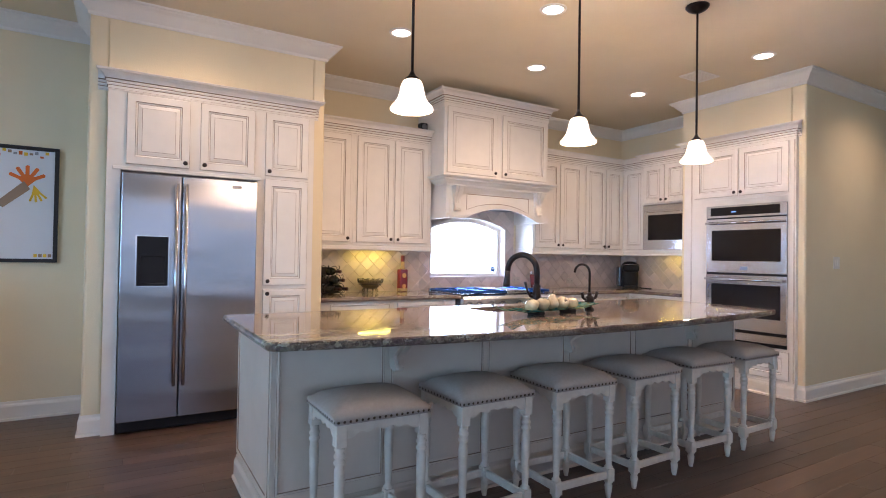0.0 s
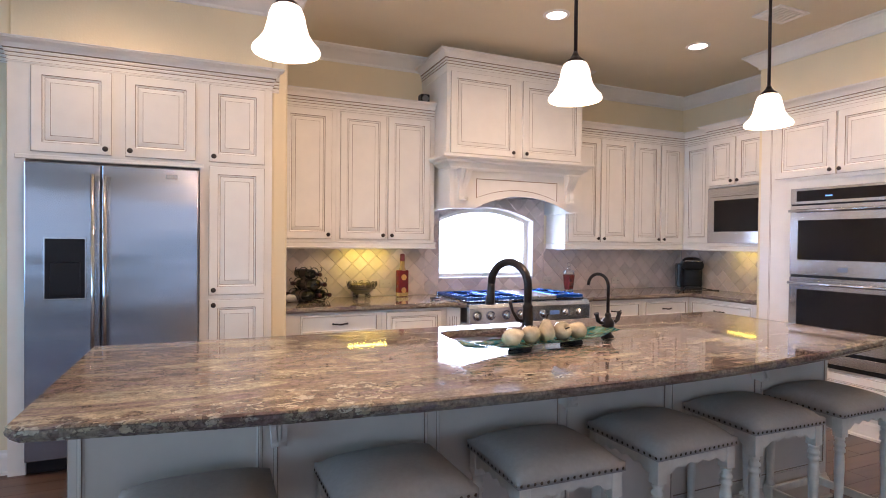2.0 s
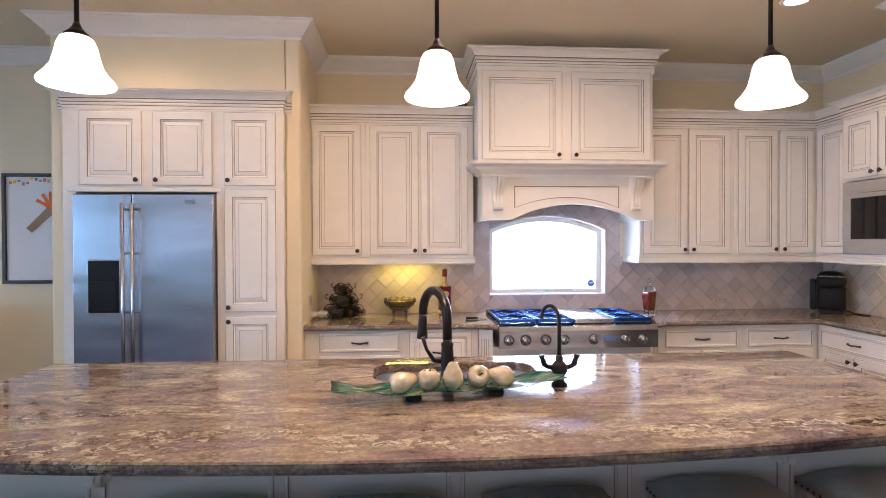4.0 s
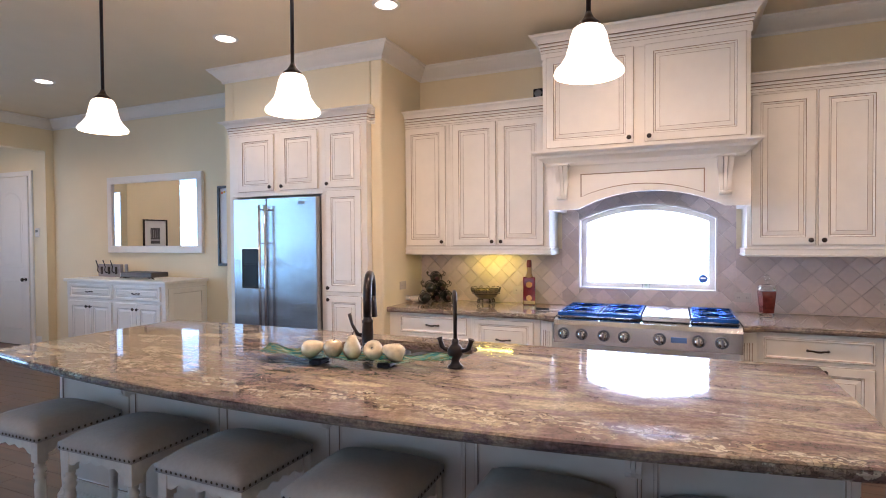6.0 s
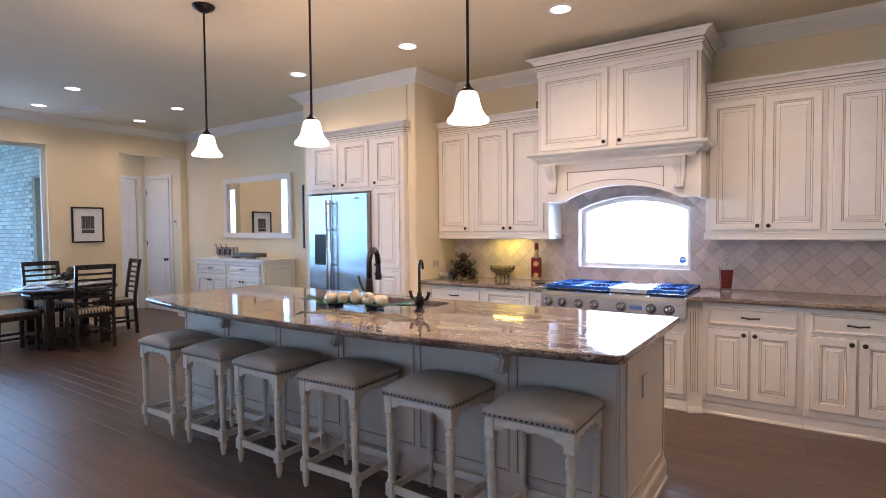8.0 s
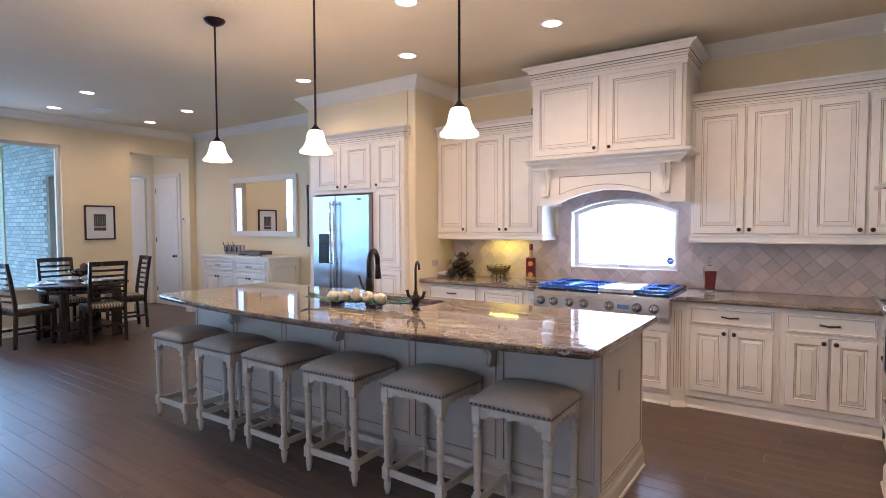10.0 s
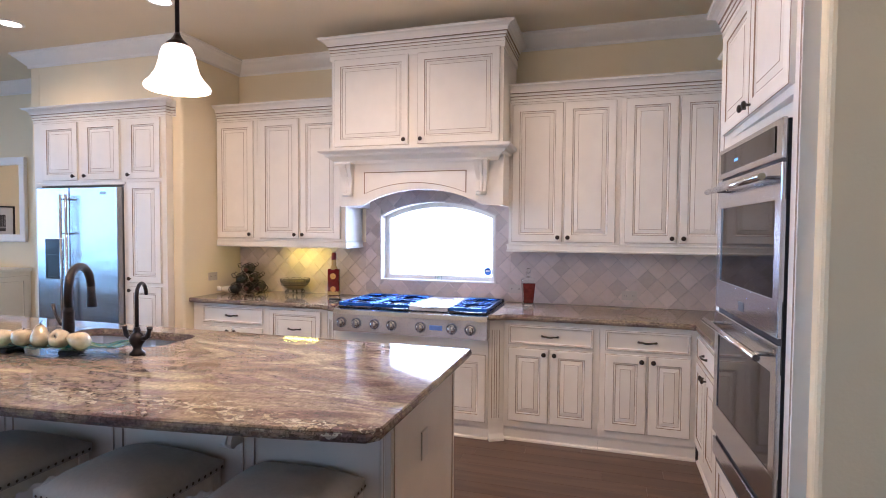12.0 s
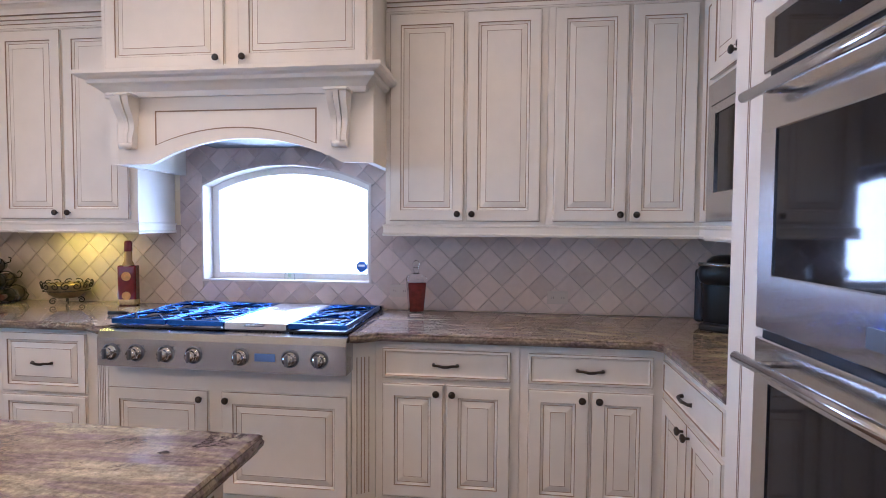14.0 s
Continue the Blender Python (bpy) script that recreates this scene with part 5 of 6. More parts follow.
part("bar", boxm(-0.02, 0.02, -0.002, -0.001, 0.0, 0.012), WHITEWARE, st, "white bar of unreadable writing")
vs = thing("bud_vase", "clear glass bud vase with thin green stems on the window sill", "vase", (4.37, 5.99, WZ0 + 0.004))
bm = bmesh.new()
pf = [(0.03, 0), (0.032, 0.02), (0.02, 0.08), (0.014, 0.14), (0.018, 0.17)]
lathe(bm, pf + [(r - 0.0025, z + 0.002) for r, z in pf[::-1]], 16, caps=False)
part("glass", bm, glass_material("thin_vase_glass", (0.97, 0.99, 0.98), 0.0, 1.03), vs, smooth=True)
STEM = glass_material("pale_stem", (0.72, 0.92, 0.76), 0.0, 1.02)
rs = random.Random(4)
for k in range(4):
    a = -0.9 + 0.6 * k
    b = rs.uniform(-0.25, 0.0)
    tip = (a * 0.16, b * 0.1, 0.34 + rs.uniform(0, 0.14))
    s_ = part("stem", tubem([(a * 0.008, 0, 0.02), (a * 0.012, 0, 0.18), (a * 0.08, b * 0.05, 0.30), tip], [0.002, 0.002, 0.0015, 0.001], 5), STEM, vs)

backdrop = structure("backdrop", boxm(-1.0, 10, 8.4, 8.45, -0.3, 6), DAYGLOW, "bright overexposed daylight outside the kitchen", "backdrop")
structure("backdrop_west", boxm(-16.05, -16, -18, 8, -0.3, 7), DAYGLOW_WEST, "bright overexposed daylight outside the dining room", "backdrop")

# roof and post of the covered porch outside the dining window
structure("porch_roof", boxm(-7.4, WEST - 0.155, -2.2, 4.02, 2.95, 3.1), TRIM, "white painted porch ceiling outside the dining window", "porch roof")


def plain_window(name, label, x0, x1, z0, z1, m, mull=(), sash=None):
    w = tagged(thing(name, label, "window"), kind="structure")
    w.matrix_basis = m
    bm = bmesh.new()
    for a in ((x0, x1, z0, z0 + 0.05), (x0, x1, z1 - 0.05, z1), (x0, x0 + 0.05, z0 + 0.05, z1 - 0.05), (x1 - 0.05, x1, z0 + 0.05, z1 - 0.05)):
        box(bm, a[0], a[1], 0.07, 0.12, a[2], a[3], 0.004)
    for mx in mull:
        box(bm, mx - 0.02, mx + 0.02, 0.075, 0.115, z0 + 0.05, z1 - 0.05)
    if sash:
        box(bm, x0 + 0.05, x1 - 0.05, 0.075, 0.115, sash - 0.02, sash + 0.02)
    part("window_frame", bm, TRIM, w)
    part("window_sill", boxm(x0 - 0.03, x1 + 0.03, -0.02, 0.07, z0 - 0.002, z0 + 0.018, bevel=0.004), TRIM, w)
    pane_of("pane", boxm(x0 + 0.05, x1 - 0.05, 0.092, 0.096, z0 + 0.05, z1 - 0.05), w)
    return w


plain_window("window_2", "large clear dining room window in a white frame", 1.70, 3.84, 0.62, 2.69, pose(WEST, 0, 0, 0, 0, 90), (), None)
plain_window("window_7", "large clear living room window in a white frame", -0.75, 1.25, 0.62, 2.69, pose(WEST, 0, 0, 0, 0, 90), (), None)
plain_window("window_3", "white framed hall window", 3.4, 4.1, 0.85, 2.3, pose(0, 4.32, 0, 0, 0, 180), (), 1.55)
for n_, (a, b) in enumerate(((-2.55, -0.65), (0.45, 2.35), (3.45, 5.35))):
    plain_window("window_%d" % (n_ + 4), "tall white framed living room window", -b, -a, 0.45, 2.45, pose(0, SOUTH, 0, 0, 0, 180), (-(a + b) / 2,), 1.6)

# ---- things on the range wall counter ----
DARKGLASS = mat("dark_bottle_glass", (0.012, 0.014, 0.010), 0.06, var=0.1)
FOIL = mat("bottle_foil", (0.06, 0.015, 0.015), 0.35, 0.3)
LABELM = mat("paper_label", (0.07, 0.05, 0.04), 0.7, var=0.08)
rack = thing("wine_rack", "black scrolled iron wine rack on the counter", "wine rack", (2.60, 5.74, 0.92), 28)
RR = 0.047
spots = [(-0.098, 0.056), (0.0, 0.056), (0.098, 0.056), (-0.049, 0.142), (0.049, 0.142), (0.0, 0.226)]
for yy in (-0.07, 0.07):
    bm = bmesh.new()
    for sx, sz in spots:
        tube(bm, [(sx + RR * math.cos(radians(a)), yy, sz + RR * math.sin(radians(a))) for a in range(0, 361, 24)], 0.0035, 6)
    for s in (-1, 1):
        tube(bm, [(s * 0.10, yy, 0.003), (s * 0.15, yy, 0.012), (s * 0.165, yy, 0.04), (s * 0.15, yy, 0.06)], 0.0035, 6)
        tube(bm, [(s * 0.095, yy, 0.145), (s * 0.125, yy, 0.15), (s * 0.135, yy, 0.175), (s * 0.12, yy, 0.19), (s * 0.11, yy, 0.178)], 0.0035, 6)
        tube(bm, [(s * 0.045, yy, 0.235), (s * 0.075, yy, 0.245), (s * 0.08, yy, 0.27), (s * 0.065, yy, 0.275)], 0.0035, 6)
    part("scroll_frame", bm, IRON, rack)
for sx, sz in spots[:3]:
    part("tie_bar", tubem([(sx, -0.07, sz - RR), (sx, 0.07, sz - RR)], 0.0035, 6), IRON, rack)
BOT = [(0.002, -0.15), (0.036, -0.149), (0.0385, -0.14), (0.0385, 0.04), (0.034, 0.062), (0.018, 0.085), (0.0145, 0.10), (0.0145, 0.14), (0.0165, 0.142), (0.0165, 0.155), (0.003, 0.156)]
bottle = thing("wine_bottle", "dark glass wine bottle lying in the iron rack", "bottle", (0, 0, 0), 0, "wine bottles in the rack")
part("glass", lathem(BOT, 20), DARKGLASS, bottle)
part("foil", lathem([(0.0155, 0.10), (0.0158, 0.141), (0.0175, 0.143), (0.0175, 0.1565), (0.003, 0.1572)], 16), FOIL, bottle, "dark red foil cap")
part("label", lathem([(0.0389, -0.09), (0.0392, -0.088), (0.0392, 0.0), (0.0389, 0.002)], 20, caps=False), LABELM, bottle, "cream paper label")
base_m = pose(2.60, 5.74, 0.92, 0, 0, 28)
for k, (sx, sz) in enumerate(spots):
    m = base_m @ pose(sx, 0, sz - 0.0045, 90 if k % 3 else -90, 0, 0) @ pose(0, 0, 0, 0, 0, 50 * k)
    if k == 0:
        bottle.matrix_basis = m
    else:
        copy_thing(bottle, m)
pb = thing("pale_bottle", "pale glass bottle with white cap lying beside the wine rack", "bottle", (2.43, 5.62, 0.955), 0)
pb.matrix_basis = pose(2.445, 5.66, 0.953, 0, -84, 35)
part("glass", lathem([(0.002, -0.07), (0.03, -0.068), (0.031, 0.02), (0.018, 0.05), (0.016, 0.07)], 18), mat("pale_glass", (0.55, 0.52, 0.45), 0.2, var=0.05), pb)
part("cap", lathem([(0.02, 0.066), (0.022, 0.07), (0.022, 0.10), (0.004, 0.102)], 14), WHITEWARE, pb, "white cap")

basket = thing("wire_basket", "black scrolled iron basket with a bronze bowl on the counter", "basket", (3.06, 5.79, 0.92))
bowl_prof = [(0.004, 0.043), (0.062, 0.044), (0.092, 0.066), (0.110, 0.10), (0.117, 0.122)]
bm = bmesh.new()
lathe(bm, bowl_prof + [(r - 0.003, z + 0.003) for r, z in bowl_prof[::-1]], 28, caps=False)
part("bowl", bm, mat("mottled_bronze", (0.20, 0.15, 0.075), 0.45, 0.4, var=0.5, scale=70, bump=0.4, bump_scale=160), basket, "mottled bronze bowl", smooth=True)


def scroll(turns, r_end, n=22):
    """A flat spiral that opens from its eye, in the plane of x and z."""
    pts = []
    for i in range(n + 1):
        f = i / n
        a = 2 * math.pi * turns * f
        pts.append((r_end * (0.18 + 0.82 * f) * math.cos(a), r_end * (0.18 + 0.82 * f) * math.sin(a)))
    return pts


for k in range(7):
    for s_ in (-1, 1):
        bm = bmesh.new()
        tube(bm, [(s_ * (0.027 + x), 0, z) for x, z in scroll(1.35, 0.027)], 0.0032, 6)
        w_ = part("scroll", bm, IRON, basket)
        w_.matrix_basis = pose(0, 0, 0, 0, 0, 360 * k / 7) @ pose(0, -0.121, 0.118, 14, 0, 0)
part("rim", tubem([(0.119 * math.cos(radians(a)), 0.119 * math.sin(radians(a)), 0.088) for a in range(0, 361, 15)], 0.0032, 6), IRON, basket)
for k in range(4):
    f_ = part("foot", tubem([(0.018 + x, 0, 0.022 + z) for x, z in scroll(1.4, 0.02)] + [(0.02, 0, 0.044)], 0.0036, 6), IRON, basket)
    f_.matrix_basis = pose(0, 0, 0, 0, 0, 45 + 90 * k) @ pose(0.052, 0, 0)
LEMON = mat("lemon_peel", (0.60, 0.48, 0.12), 0.45, var=0.12, scale=30, bump=0.2, bump_scale=250)
lemon = thing("lemon", "yellow lemon in the wire basket", "fruit", (3.02, 5.80, 1.003), 0, "lemons in the basket")
part("peel", lathem([(0.003, -0.04), (0.012, -0.034), (0.027, -0.018), (0.031, 0), (0.027, 0.018), (0.012, 0.034), (0.003, 0.04)], 16), LEMON, lemon)
lemon.matrix_basis = pose(3.02, 5.77, 1.008, 90, 0, 30)
copy_thing(lemon, pose(3.095, 5.78, 1.008, 90, 0, 110))
copy_thing(lemon, pose(3.055, 5.835, 1.008, 90, 0, 70))

rb = thing("red_bottle", "tall square red glass bottle with orange slices and red wax neck", "bottle", (3.44, 5.82, 0.92), 12)
REDGL = mat("red_preserve", (0.16, 0.012, 0.014), 0.08, var=0.5, scale=35, coat=0.6)
bm = bmesh.new()
box(bm, -0.052, 0.052, -0.03, 0.03, 0, 0.24, 0.010, seg=2)
part("body", bm, REDGL, rb)
part("neck", lathem([(0.034, 0.234), (0.028, 0.252), (0.021, 0.266), (0.020, 0.325)], 16), mat("amber_neck", (0.45, 0.30, 0.16), 0.15, var=0.1), rb, "pale amber neck")
part("wax_cap", lathem([(0.0215, 0.322), (0.022, 0.335), (0.021, 0.378), (0.013, 0.386)], 16), mat("red_wax", (0.17, 0.012, 0.02), 0.35), rb, "dark red wax cap")
for z_, r_ in ((0.175, 0.027), (0.06, 0.025)):
    sl = part("orange_slice", lathem([(r_, 0), (r_, 0.003), (r_ - 0.004, 0.0035)], 18), mat("orange_slice", (0.62, 0.30, 0.08), 0.3, var=0.3, scale=60), rb, "dried orange slice")
    sl.location, sl.rotation_euler = (0, -0.0295, z_), (radians(90), 0, 0)
part("base_fill", boxm(-0.053, 0.053, -0.031, 0.031, 0.001, 0.045, bevel=0.008), mat("pale_grains", (0.45, 0.33, 0.14), 0.2, var=0.5, scale=90), rb, "layer of pale grains")

dec = thing("red_decanter", "tapered glass decanter of red peppers with a round stopper", "decanter", (5.19, 5.74, 0.92), 20)
bm = bmesh.new()
rings = []
for w_, z_ in ((0.036, 0.026), (0.037, 0.03), (0.049, 0.178), (0.047, 0.182)):
    rings.append([bm.verts.new((sx * w_, sy * w_ * 0.8, z_)) for sx, sy in ((-1, -1), (1, -1), (1, 1), (-1, 1))])
for a, b in zip(rings, rings[1:]):
    for k in range(4):
        bm.faces.new((a[k], a[(k + 1) % 4], b[(k + 1) % 4], b[k]))
bm.faces.new(rings[0])
bm.faces.new(rings[-1])
bmesh.ops.bevel(bm, geom=bm.edges[:], offset=0.003, segments=2, affect="EDGES")
part("filling", bm, mat("pepper_red", (0.10, 0.014, 0.012), 0.07, var=0.7, scale=45, coat=0.8), dec)
bm = bmesh.new()
box(bm, -0.041, 0.041, -0.034, 0.034, 0.0005, 0.024, 0.006)
part("glass_base", bm, GLASS, dec, "thick clear glass base")
bm = bmesh.new()
rings = []
for w_, z_ in ((0.0505, 0.184), (0.053, 0.20), (0.048, 0.215), (0.030, 0.226), (0.017, 0.232)):
    rings.append([bm.verts.new((w_ * math.copysign(abs(math.cos(radians(a))) ** 0.5, math.cos(radians(a))), 0.82 * w_ * math.copysign(abs(math.sin(radians(a))) ** 0.5, math.sin(radians(a))), z_)) for a in range(0, 360, 15)])
for ra, rb_ in zip(rings, rings[1:]):
    for k in range(24):
        bm.faces.new((ra[k], ra[(k + 1) % 24], rb_[(k + 1) % 24], rb_[k]))
bm.faces.new(rings[0])
bm.faces.new(rings[-1])
part("shoulder", bm, GLASS, dec, "clear glass shoulders", smooth=True)
part("neck", lathem([(0.019, 0.225), (0.015, 0.235), (0.015, 0.255), (0.02, 0.262)], 14), GLASS, dec)
part("stopper", lathem([(0.008, 0.258), (0.016, 0.268), (0.02, 0.28), (0.014, 0.294), (0.004, 0.30)], 14), GLASS, dec)

ut = thing("utensil", "steel cooking utensil with black handle lying by the rangetop", "utensil", (3.68, 5.50, 0.92), 12)
part("handle", tubem([(-0.10, 0, 0.012), (-0.03, 0, 0.012), (0.0, 0, 0.011)], [0.011, 0.010, 0.008], 8), BLACK, ut)
part("blade", boxm(0.0, 0.075, -0.014, 0.014, 0.006, 0.010, bevel=0.002), STEEL, ut)

cm = thing("coffee_maker", "black single-cup coffee maker with silver handle on the counter", "coffee maker", (6.735, 5.62, 0.92), -38)
bm = bmesh.new()
box(bm, -0.105, 0.105, -0.09, 0.15, 0.0, 0.27, 0.055, seg=4)
part("body", bm, BLACK, cm, smooth=True)
part("water_tank", boxm(-0.15, -0.1, -0.04, 0.13, 0.02, 0.285, bevel=0.018, seg=2), mat("smoked_tank", (0.02, 0.022, 0.028), 0.12), cm, "smoked plastic water tank")
part("drip_tray", boxm(-0.085, 0.085, -0.15, -0.085, 0.0, 0.035, bevel=0.01, seg=2), BLACK, cm)
part("brew_head", boxm(-0.105, 0.105, -0.145, 0.12, 0.215, 0.32, bevel=0.04, seg=4), BLACK, cm, smooth=True)
part("lid", lathem([(0.098, 0.30), (0.096, 0.325), (0.075, 0.346), (0.04, 0.356), (0.005, 0.358)], 24, (0, -0.01)), BLACK, cm, smooth=True)
part("handle", tubem([(-0.085, -0.05, 0.30), (-0.08, -0.16, 0.315), (0.08, -0.16, 0.315), (0.085, -0.05, 0.30)], 0.009, 8), STEEL, cm, "silver lever handle")
part("cord", tubem([(0.10, 0.05, 0.02), (0.16, 0.0, 0.006), (0.20, -0.08, 0.005), (0.26, -0.10, 0.006)], 0.005, 6), BLACK, cm)

sp = thing("small_speaker", "small black cube speaker on top of the wall cabinet", "speaker", (3.57, 5.66, CZ + 0.001))
part("body", boxm(-0.04, 0.04, -0.04, 0.04, 0, 0.085, bevel=0.006), BLACK, sp)
part("grille", lathem([(0.03, 0), (0.03, 0.003), (0.02, 0.004)], 16), STEEL_DARK, sp)
sp.children[-1].location, sp.children[-1].rotation_euler = (0, -0.04, 0.045), (radians(90), 0, 0)


def outlet(x, y, z, rz, wide=0.115):
    o = thing("outlet", "cream electrical outlet plate on the wall", "outlet", (x, y, z), rz, "wall outlets")
    part("plate", boxm(-wide / 2, wide / 2, -0.006, 0, -0.036, 0.036, bevel=0.002), ALMOND, o)
    for s in (-1, 1):
        part("socket", boxm(s * wide / 4 - 0.014, s * wide / 4 + 0.014, -0.0075, -0.006, -0.016, 0.016, bevel=0.0005), ALMOND, o)
    for s in (-1, 1):
        bm = bmesh.new()
        box(bm, s * wide / 4 - 0.007, s * wide / 4 - 0.005, -0.008, -0.0075, -0.006, 0.006)
        box(bm, s * wide / 4 + 0.005, s * wide / 4 + 0.007, -0.008, -0.0075, -0.006, 0.006)
        part("slot", bm, BLACK, o)


outlet(5.955, 5.938, 1.01, 0)
outlet(3.32, 5.938, 1.03, 0)
outlet(5.06, 5.938, 1.03, 0)
outlet(6.918, 4.85, 1.03, -90)
outlet(2.36, 5.55, 1.08, 90)
sw = thing("light_switch", "white double light switch plate on the plain wall", "switch", (6.95, 3.27, 1.30))
part("plate", boxm(-0.06, 0.06, -0.006, 0, -0.06, 0.06, bevel=0.002), WHITEWARE, sw)
for s in (-1, 1):
    part("rocker", boxm(s * 0.025 - 0.016, s * 0.025 + 0.016, -0.010, -0.006, -0.033, 0.033, bevel=0.002), TRIM, sw)
th = thing("thermostat", "small white wall thermostat in the hall", "thermostat", (-3.68, 6.02, 1.62))
part("body", boxm(-0.04, 0.04, -0.025, 0, -0.06, 0.06, bevel=0.006), WHITEWARE, th)
part("screen", boxm(-0.025, 0.025, -0.027, -0.025, 0.0, 0.035), mat("lcd", (0.25, 0.28, 0.25), 0.2), th)

# ---- dining end: buffet, mirror, pictures ----
BF0, BF1, BFY, BFZ = -1.98, -0.31, 5.33, 1.06
buf = thing("buffet", "white painted buffet cabinet with two drawers and four doors", "buffet", (0, BFY, 0))
part("body", boxm(BF0 + 0.03, BF1 - 0.03, 0.0, 0.547, 0.08, BFZ - 0.035), TRIM, buf)
part("plinth", boxm(BF0 + 0.05, BF1 - 0.05, 0.03, 0.547, 0, 0.08), TRIM, buf)
bm = bmesh.new()
box(bm, BF0, BF1, -0.03, 0.549, BFZ - 0.035, BFZ, 0.008, seg=2)
part("top", bm, TRIM, buf)
# grey painted into the white buffet's panel grooves as their soft shadow
GROOVE_SHADE = mat("painted_groove_shadow", (0.45, 0.43, 0.40), 0.5)
mid = (BF0 + BF1) / 2
for a, b in ((BF0 + 0.09, mid - 0.02), (mid + 0.02, BF1 - 0.09)):
    d = part("drawer_front", panel_door(bmesh.new(), a, b, BFZ - 0.22, BFZ - 0.06, 0.0, stile=0.025), [TRIM, GROOVE_SHADE], buf)
    pull_on(d, (a + b) / 2, BFZ - 0.14, -0.02)
    h = (a + b) / 2
    for c0, c1, k in ((a, h - 0.003, "r"), (h + 0.003, b, "l")):
        d = part("door", panel_door(bmesh.new(), c0, c1, 0.13, BFZ - 0.25, 0.0), [TRIM, GROOVE_SHADE], buf)
        knob_on(d, c1 - 0.03 if k == "r" else c0 + 0.03, BFZ - 0.31, -0.02)
bm = panel_door(bmesh.new(), 0.03, 0.52, 0.13, BFZ - 0.08, -(BF1 - 0.03), 0.012, raised=False)
bm.transform(Matrix.Rotation(radians(90), 4, "Z"))
part("end_panel", bm, [TRIM, GROOVE_SHADE], buf)

mir = thing("wall_mirror", "large rectangular mirror in a distressed white wooden frame", "mirror", (0, 5.88, 0))
MX0, MX1, MZ0, MZ1, MF = -1.97, -0.36, 1.345, 2.285, 0.085
for a in ((MX0, MX1, MZ0, MZ0 + MF), (MX0, MX1, MZ1 - MF, MZ1), (MX0, MX0 + MF, MZ0 + MF, MZ1 - MF), (MX1 - MF, MX1, MZ0 + MF, MZ1 - MF)):
    part("frame_rail", boxm(a[0], a[1], -0.04, -0.001, a[2], a[3], bevel=0.006), TRIM, mir)
part("mirror_glass", boxm(MX0 + MF - 0.005, MX1 - MF + 0.005, -0.018, -0.012, MZ0 + MF - 0.005, MZ1 - MF + 0.005), MIRROR, mir)

FRAMEB = mat("black_frame_wood", (0.015, 0.012, 0.012), 0.35)


def framed(name, label, x0, x1, z0, z1, m, f=0.025, paper=None):
    t = tagged(thing(name, label, "picture"), "", "picture")
    t.matrix_basis = m
    bm = bmesh.new()
    for a in ((x0, x1, z0, z0 + f), (x0, x1, z1 - f, z1), (x0, x0 + f, z0 + f, z1 - f), (x1 - f, x1, z0 + f, z1 - f)):
        box(bm, a[0], a[1], -0.03, -0.001, a[2], a[3], 0.003)
    part("frame", bm, FRAMEB, t)
    part("paper", boxm(x0 + f, x1 - f, -0.012, -0.004, z0 + f, z1 - f), paper, t)
    return t


PAPER = mat("white_paper", (0.72, 0.74, 0.76), 0.6, var=0.03)
art = framed("framed_artwork", "black framed child's paper artwork of a colourful cut-out bird", -0.14, 0.43, 1.205, 2.10, pose(0, 5.88, 0), 0.028, PAPER)
ORANGE, YELLOW, TAN = mat("orange_paper", (0.75, 0.16, 0.02), 0.7), mat("yellow_paper", (0.8, 0.5, 0.03), 0.7), mat("tan_paper", (0.32, 0.22, 0.15), 0.8)


def cutout(parent, name, cx, cz, ang0, ang1, n, r0, r1, material, y):
    """A paper hand shape: a palm with blunt fingers spread over an arc."""
    pts = []
    for k in range(n):
        for u, r in ((0.1, r0), (0.3, r1 * 0.95), (0.5, r1), (0.7, r1 * 0.95), (0.9, r0)):
            a = radians(ang0 + (ang1 - ang0) * (k + u) / n)
            pts.append((cx + r * math.cos(a), cz + r * math.sin(a)))
    a = radians((ang0 + ang1) / 2 + 180)
    pts.append((cx + r0 * 0.8 * math.cos(a), cz + r0 * 0.8 * math.sin(a)))
    part(name, prism(bmesh.new(), pts, y - 0.001, y), material, parent)


cutout(art, "orange_cutout", 0.23, 1.83, 10, 170, 5, 0.055, 0.125, ORANGE, -0.013)
cutout(art, "yellow_cutout", 0.28, 1.77, -120, -30, 4, 0.045, 0.10, YELLOW, -0.0145)
part("tan_cutout", prism(bmesh.new(), [(0.04, 1.655), (0.085, 1.62), (0.25, 1.77), (0.21, 1.83)], -0.017, -0.016), TAN, art)
rs = random.Random(3)
for k in range(14):
    cx_, cz_ = -0.09 + 0.033 * k, rs.uniform(2.0, 2.05)
    part("sticker", boxm(cx_, cx_ + 0.022, -0.0135, -0.0125, cz_, cz_ + rs.uniform(0.015, 0.03)), (ORANGE, YELLOW, TAN, mat("grey_ink", (0.3, 0.3, 0.32), 0.7))[k % 4], art)
for k in range(4):
    part("sticker", boxm(0.28 + 0.03 * k, 0.302 + 0.03 * k, -0.0135, -0.0125, 1.245, 1.27), (YELLOW, TAN)[k % 2], art)

